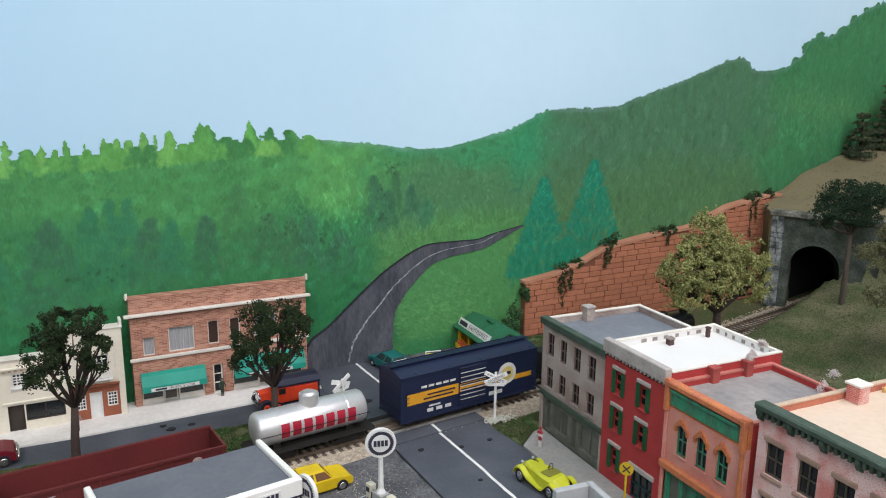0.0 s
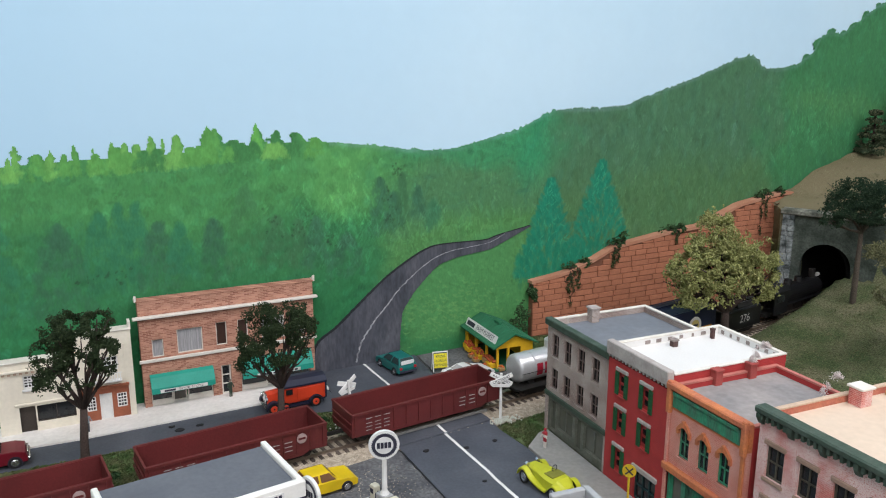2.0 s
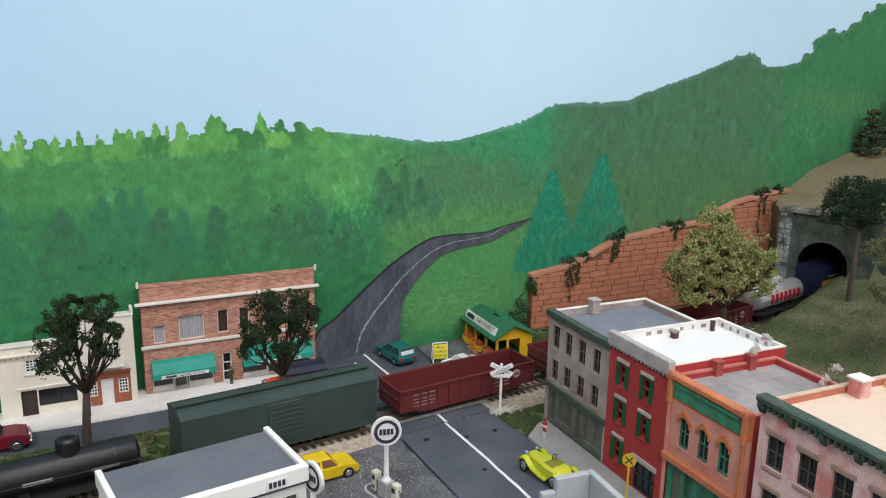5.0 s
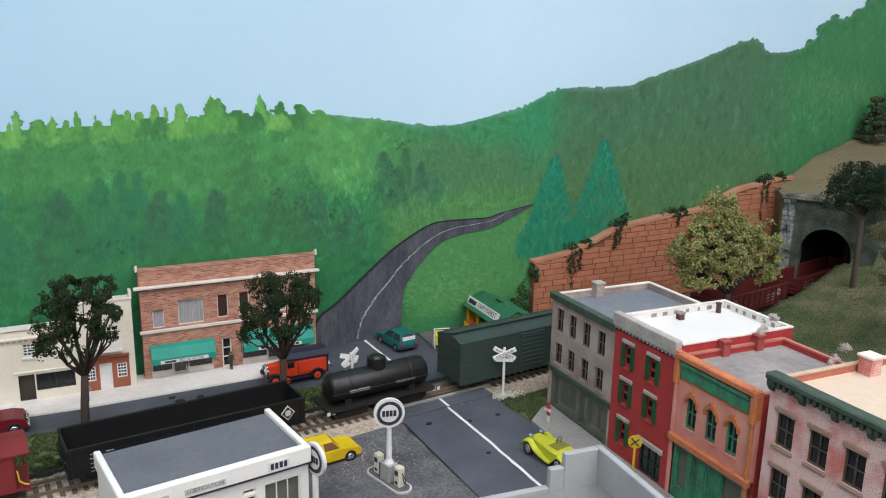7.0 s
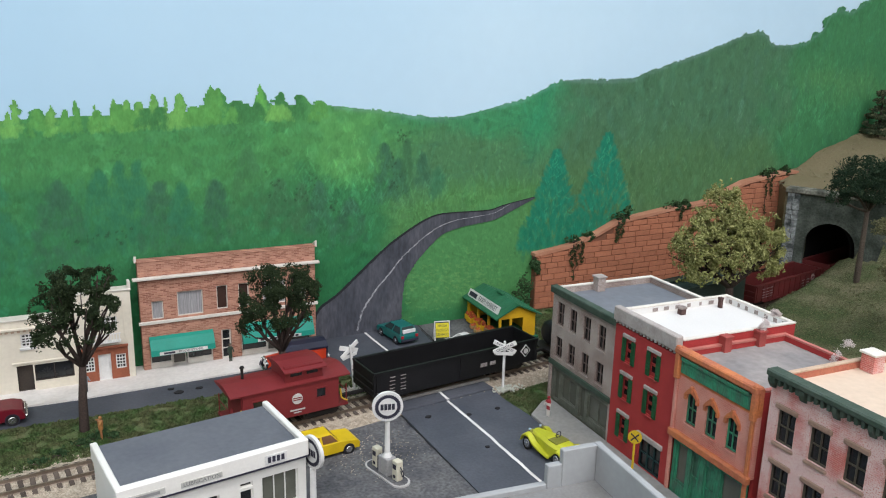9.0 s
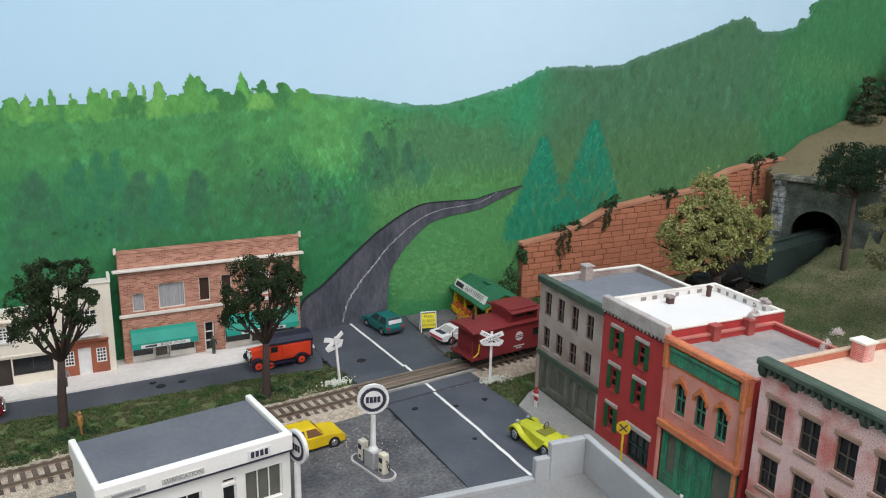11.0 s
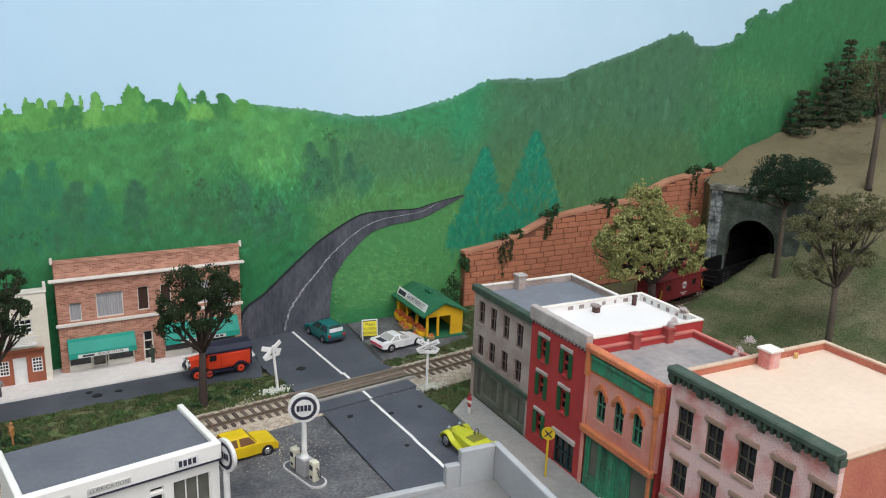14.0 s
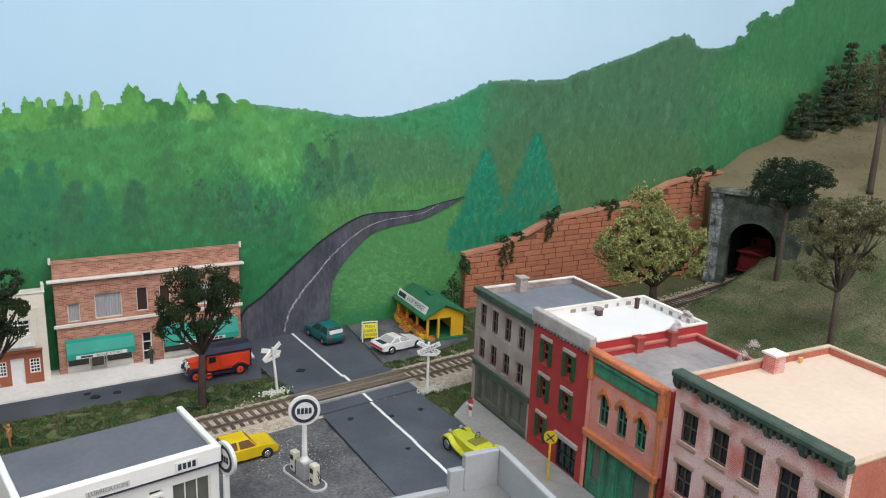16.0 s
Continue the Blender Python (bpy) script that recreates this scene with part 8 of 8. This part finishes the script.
# blue box car with the orange band and the round emblem
bx = box_car("box_car", "dark blue box car with orange-yellow band and round white emblem", D_(-0.0515, 0.1130), 0.0470, navy_m)
hf = D_(-0.0515, 0.1130)
for a, b in ((-hf + 0.006, -0.0145), (0.0145, hf - 0.006)):
    part("band", boxes((a, b, -0.01815, -0.0180, 0.0225, 0.0320)) if b < 0 else boxes((a, b, -0.01815, -0.0180, 0.0225, 0.0268)), yellow_m, bx, "orange-yellow band")
part("band", boxes((-0.0138, 0.0138, -0.01935, -0.0192, 0.0240, 0.0310)), yellow_m, bx, "orange-yellow band")
em = part("emblem", tube(B(), (0.0375, -0.0181, 0.0300), (0.0375, -0.0186, 0.0300), 0.0098, seg=32), whitemark_m, bx, "round white emblem")
part("emblem_ring", tube(B(), (0.0375, -0.0186, 0.0300), (0.0375, -0.0187, 0.0300), 0.0066, seg=32), M("emblem_gold", (0.60, 0.48, 0.16), 0.5), em)
part("emblem_mark", boxes((0.0338, 0.0412, -0.0189, -0.0187, 0.0290, 0.0318)), navy_m, em)
bars(bx, [(-0.052 + 0.0072 * k, -0.0465 + 0.0072 * k, 0.0352, 0.0372) for k in range(5)] + [(-0.044, -0.033, 0.0175, 0.0190)] + [(-0.046 + 0.009 * k, -0.040 + 0.009 * k, 0.0130, 0.0160) for k in range(3)] + [(0.018 + 0.009 * k, 0.0235 + 0.009 * k, 0.0130, 0.0165) for k in range(2)], -0.0182, whitemark_m)
bars(bx, [(-0.046, -0.018, 0.0280, 0.0293), (-0.050, -0.020, 0.0248, 0.0261)], -0.0183, navy_m)
bm = B()
for k in range(7):
    z = 0.0165 + 0.0040 * k
    box(bm, -0.0130, 0.0130, -0.0196, -0.0193, z, z + 0.0007)
part("door_stripe", bm, whitemark_m, bx, "white door stripes")
TRAIN.append((bx, (-0.0515 + 0.1130) / 2, 0.050))

tk = tank_car("silver tank car with large crimson letter blocks and black underframe", D_(-0.1754, -0.0515), 0.0135, silver_m)
# the crimson name as plain blocks of its size
zc, rad = 0.0255, 0.0135
for k in range(7):
    x = -0.0285 + 0.0093 * k
    bm = B()
    rings = []
    for a in (-0.42, -0.21, 0.0, 0.21, 0.42):
        y, z = -(rad + 0.00035) * math.cos(a), zc + (rad + 0.00035) * math.sin(a)
        rings.append([(x, y, z), (x + 0.0068, y, z)])
    loft(bm, rings, closed=False, caps=False)
    part("name_block", bm, redmark_m, tk, "crimson name block")
TRAIN.append((tk, (-0.1754 - 0.0515) / 2, 0.036))

GM = lambda h: [(-h + 0.012 + 0.008 * k, -h + 0.0175 + 0.008 * k, z, z + 0.0007) for k in range(3) for z in (0.0135, 0.0165, 0.0195, 0.0235)] + [(h - 0.045 + 0.010 * k, h - 0.039 + 0.010 * k, z, z + 0.0007) for k in range(2) for z in (0.0135, 0.0170, 0.0205)]
for a, b in ((-0.3430, -0.1754), (-0.5000, -0.3430), (-0.6620, -0.5000)):
    h = D_(a, b)
    g = gondola("maroon open gondola car with white lettering, empty", h, 0.0290, maroon_m, GM(h))
    e = part("emblem", tube(B(), (h - 0.021, -0.0188, 0.0215), (h - 0.021, -0.0194, 0.0215), 0.0040, seg=20), M("pale_emblem", (0.36, 0.27, 0.26), 0.6), g, "pale round emblem")
    part("emblem_bar", boxes((h - 0.0238, h - 0.0182, -0.0197, -0.0194, 0.0207, 0.0223)), maroon_m, e)
    TRAIN.append((g, (a + b) / 2, 0.055))
gx = box_car("box_car", "dark grey-green smooth box car, weathered and unlettered", D_(-0.8383, -0.6620), 0.0450, cargreen_m)
TRAIN.append((gx, (-0.8383 - 0.6620) / 2, 0.055))
bt = tank_car("glossy black tank car with small white print", D_(-0.9586, -0.8383), 0.0118, carblack_m)
bars(bt, [(-0.030, -0.012, 0.0215, 0.0240), (0.012, 0.030, 0.0215, 0.0232)], -0.0122, M("faded_print", (0.30, 0.30, 0.30), 0.6))
for x in (-0.0500, 0.0470):
    for dx in (0.0, 0.0042):
        part("placard", boxes((x + dx, x + dx + 0.0028, -0.0129, -0.0126, 0.0068, 0.0096)), whitemark_m, bt, "white placard")
TRAIN.append((bt, (-0.9586 - 0.8383) / 2, 0.036))
h = D_(-1.1456, -0.9586)
bg = gondola("long black open gondola car with white print and diamond emblem", h, 0.0300, carblack_m, [(-h + 0.014 + 0.010 * k, -h + 0.019 + 0.010 * k, z, z + 0.0008) for k in range(2) for z in (0.0120, 0.0145, 0.0175, 0.0210, 0.0240)] + [(0.020, 0.027, 0.0150, 0.0185), (0.030, 0.036, 0.0150, 0.0185)], 3)
em = part("emblem", prism(B(), [(h - 0.014, 0.0150), (h - 0.0085, 0.0210), (h - 0.014, 0.0270), (h - 0.0195, 0.0210)], -0.0194, -0.0188), whitemark_m, bg, "white diamond emblem")
part("emblem_ring", prism(B(), [(h - 0.014, 0.0162), (h - 0.0096, 0.0210), (h - 0.014, 0.0258), (h - 0.0184, 0.0210)], -0.0197, -0.0194), carblack_m, em)
part("emblem_mark", tube(B(), (h - 0.014, -0.0197, 0.0210), (h - 0.014, -0.0199, 0.0210), 0.0024, seg=16), whitemark_m, em)
TRAIN.append((bg, (-1.1456 - 0.9586) / 2, 0.065))

# caboose
h = D_(-1.2600, -1.1456)
cb = car_thing("caboose", "red caboose with a cupola and yellow end handrails")
running_gear(cb, h, 0.020)
bh, width, eave = h - 0.0085, 0.0165, 0.0345
part("floor_plate", boxes((-h, h, -0.0165, 0.0165, 0.0090, 0.0108)), caboose_m, cb)
cw = [(-0.030, -0.023, 0.021, 0.028), (0.020, 0.027, 0.021, 0.028)]
for s in (-1, 1):
    bm = holed(B(), bh, eave, s * width - 0.0008, s * width + 0.0008, cw, -bh, 0.0095)
    part("side", bm, caboose_m, cb)
    for c in cw:
        bm = boxes((c[0] - 0.001, c[1] + 0.001, s * width - 0.0013, s * width + 0.0013, c[3], c[3] + 0.001), (c[0] - 0.001, c[1] + 0.001, s * width - 0.0013, s * width + 0.0013, c[2] - 0.001, c[2]))
        wn = part("window_frame", bm, caboose_m, cb)
        part("pane", boxes((c[0], c[1], s * width - 0.0003, s * width + 0.0003, c[2], c[3])), pane_m, wn)
    part("end_wall", boxes((s * bh - 0.0008, s * bh + 0.0008, -width + 0.0008, width - 0.0008, 0.0095, eave)), caboose_m, cb)
    for y in (-0.0150, 0.0150):
        bm = tube(B(), (s * (h - 0.001), y, 0.0105), (s * (h - 0.001), y, 0.0260), 0.0005, seg=6)
        part("railing_post", bm, caboose_m, cb)
    bm = B()
    pts = [(s * (h - 0.001), -0.0172, 0.0130), (s * (h - 0.0035), -0.0174, 0.0140), (s * (h - 0.0062), -0.0174, 0.0165), (s * (h - 0.0070), -0.0174, 0.0240)]
    for p, q in zip(pts, pts[1:]):
        tube(bm, p, q, 0.0006, seg=6)
    part("handrail", bm, yellowrail_m, cb, "yellow curved handrail")
    part("railing", tube(B(), (s * (h - 0.001), -0.0150, 0.0210), (s * (h - 0.001), 0.0150, 0.0210), 0.0004, seg=6), caboose_m, cb)
bm = B()
prof = [(-width - 0.0022, eave), (width + 0.0022, eave), (width + 0.0022, eave + 0.0010), (width * 0.5, eave + 0.0032), (0, eave + 0.0040), (-width * 0.5, eave + 0.0032), (-width - 0.0022, eave + 0.0010)]
loft(bm, [[(x, y, z) for y, z in prof] for x in (-h - 0.001, h + 0.001)])
part("roof", bm, caboose_m, cb)
c0, c1 = -0.004, 0.026
cup = part("cupola", boxes((c0, c1, -0.0145, 0.0145, eave + 0.0010, eave + 0.0135)), caboose_m, cb, "red cupola")
bm = B()
loft(bm, [[(x, y, z + 0.0105) for y, z in prof] for x in (c0 - 0.002, c1 + 0.002)])
part("cupola_roof", bm, caboose_m, cup)
for s in (-1, 1):
    for x in (c0 + 0.004, c1 - 0.013):
        part("pane", boxes((x, x + 0.009, s * 0.0146 - 0.0002, s * 0.0146 + 0.0002, eave + 0.0062, eave + 0.0108)), pane_m, cup)
bm = tube(B(), (-0.030, 0.006, eave + 0.002), (-0.030, 0.006, eave + 0.012), 0.0011, seg=10)
tube(bm, (-0.030, 0.006, eave + 0.012), (-0.030, 0.006, eave + 0.0135), 0.0019, 0.0012, seg=10)
part("smoke_jack", bm, ironblack_m, cb)
em = part("emblem", tube(B(), (0.004, -0.0173, 0.0235), (0.004, -0.0178, 0.0235), 0.0042, seg=24), whitemark_m, cb, "white round emblem")
part("emblem_bar", boxes((0.0005, 0.0075, -0.0181, -0.0178, 0.0224, 0.0231)), caboose_m, em)
part("emblem_bar", boxes((0.0005, 0.0075, -0.0181, -0.0178, 0.0240, 0.0247)), caboose_m, em)
bars(cb, [(-0.002, 0.010, 0.0140, 0.0152), (0.001, 0.007, 0.0120, 0.0130)], -0.0175, whitemark_m)
TRAIN.append((cb, (-1.2600 - 1.1456) / 2, 0.034))

# tender and steam engine
h = D_(0.1130, 0.2000)
td = car_thing("tender", "black coal tender with large white numerals")
running_gear(td, h, 0.020)
part("tank_body", bevel(boxes((-h, h, -0.0165, 0.0165, 0.0085, 0.0320)), 0.0010), carblack_m, td)
part("coal_bunker", loft(B(), [[(x, -0.0130, 0.0320), (x, 0.0130, 0.0320), (x, 0.0105, 0.0375), (x, -0.0105, 0.0375)] for x in (-0.006, h - 0.002)]), carblack_m, td)
bm = B()
r = random.Random(2)
for _ in range(120):
    x, y = r.uniform(-0.004, h - 0.004), r.uniform(-0.009, 0.009)
    e = r.uniform(0.0008, 0.0016)
    box(bm, x - e, x + e, y - e, y + e, 0.0370, 0.0376 + e)
part("coal", bm, ironblack_m, td)
letters("numerals", "276", 0.0125, whitemark_m, td, pose(0.002, -0.01665, 0.0205, 90, 0, 0))
TRAIN.append((td, (0.1130 + 0.2000) / 2, 0.022))
h = D_(0.2000, 0.3500)
lc = car_thing("steam_locomotive", "black steam locomotive with cab, domes and side rods")
lc["category"] = "locomotive"
part("frame", boxes((-h + 0.004, h, -0.0075, 0.0075, 0.0070, 0.0110)), ironblack_m, lc)
part("boiler", tube(B(), (-h + 0.030, 0, 0.0265), (h - 0.006, 0, 0.0265), 0.0125, 0.0110, 24), carblack_m, lc, smooth=False)
part("smokebox_door", tube(B(), (h - 0.006, 0, 0.0265), (h - 0.003, 0, 0.0265), 0.0095, 0.0070, 20), ironblack_m, lc)
cab = part("cab", boxes((-h + 0.004, -h + 0.032, -0.0170, -0.0156, 0.0120, 0.0400), (-h + 0.004, -h + 0.032, 0.0156, 0.0170, 0.0120, 0.0400), (-h + 0.030, -h + 0.032, -0.0156, 0.0156, 0.0120, 0.0400)), carblack_m, lc)
part("cab_roof", loft(B(), [[(x, -0.0185, 0.0395), (x, -0.010, 0.0435), (x, 0.010, 0.0435), (x, 0.0185, 0.0395), (x, 0.0185, 0.0385), (x, -0.0185, 0.0385)] for x in (-h, -h + 0.035)]), carblack_m, cab)
for y in (-0.0172, 0.0172):
    part("pane", boxes((-h + 0.010, -h + 0.024, y - 0.0003, y + 0.0003, 0.0270, 0.0350)), pane_m, cab)
part("chimney", tube(B(), (h - 0.014, 0, 0.036), (h - 0.014, 0, 0.0480), 0.0036, 0.0042, 16), ironblack_m, lc)
for x in (-0.005, 0.018):
    part("dome", tube(B(), (x, 0, 0.036), (x, 0, 0.0435), 0.0055, 0.0042, 16), carblack_m, lc)
part("headlight", tube(B(), (h - 0.004, 0, 0.0390), (h + 0.001, 0, 0.0390), 0.0026, seg=14), whitemark_m, lc, "small round headlight")
for s in (-1, 1):
    part("running_board", boxes((-h + 0.03, h - 0.004, s * 0.0140 - 0.0028, s * 0.0140 + 0.0028, 0.0195, 0.0203)), carblack_m, lc)
    part("cylinder", tube(B(), (h - 0.022, s * 0.0125, 0.0115), (h - 0.006, s * 0.0125, 0.0115), 0.0048, seg=16), carblack_m, lc)
    for k in range(4):
        part("driving_wheel", tube(B(), (-h + 0.034 + 0.0185 * k, s * 0.0075, 0.0085), (-h + 0.034 + 0.0185 * k, s * 0.0098, 0.0085), 0.0085, seg=24), wheel_m, lc)
    part("side_rod", boxes((-h + 0.030, h - 0.020, s * 0.0112 - 0.0006, s * 0.0112 + 0.0006, 0.0070, 0.0086)), rail_m, lc)
for x in (h - 0.003,):
    part("pilot", prism(B(), [(-0.012, 0.0105), (0.012, 0.0105), (0.014, 0.0015), (-0.014, 0.0015)], x, x + 0.006, "x"), ironblack_m, lc)
TRAIN.append((lc, (0.2000 + 0.3500) / 2, 0.040))

# ---- what moves ----


def run(t):
    """Metres that the train has gone by t seconds; it slows a little in the middle."""
    if t <= 4:
        return 0.121 * t
    if t <= 8:
        return 0.484 + 0.121 * (t - 4) - 0.001125 * (t - 4) ** 2
    return 0.950 + 0.112 * (t - 8)


def motions():
    """The train runs east along the track and into the tunnel."""
    for car, mid, reach in TRAIN:
        walk(car, [(t, track_pose(mid + 0.004 + run(t), reach)) for t in [k * 0.4 for k in range(41)]])


motions()
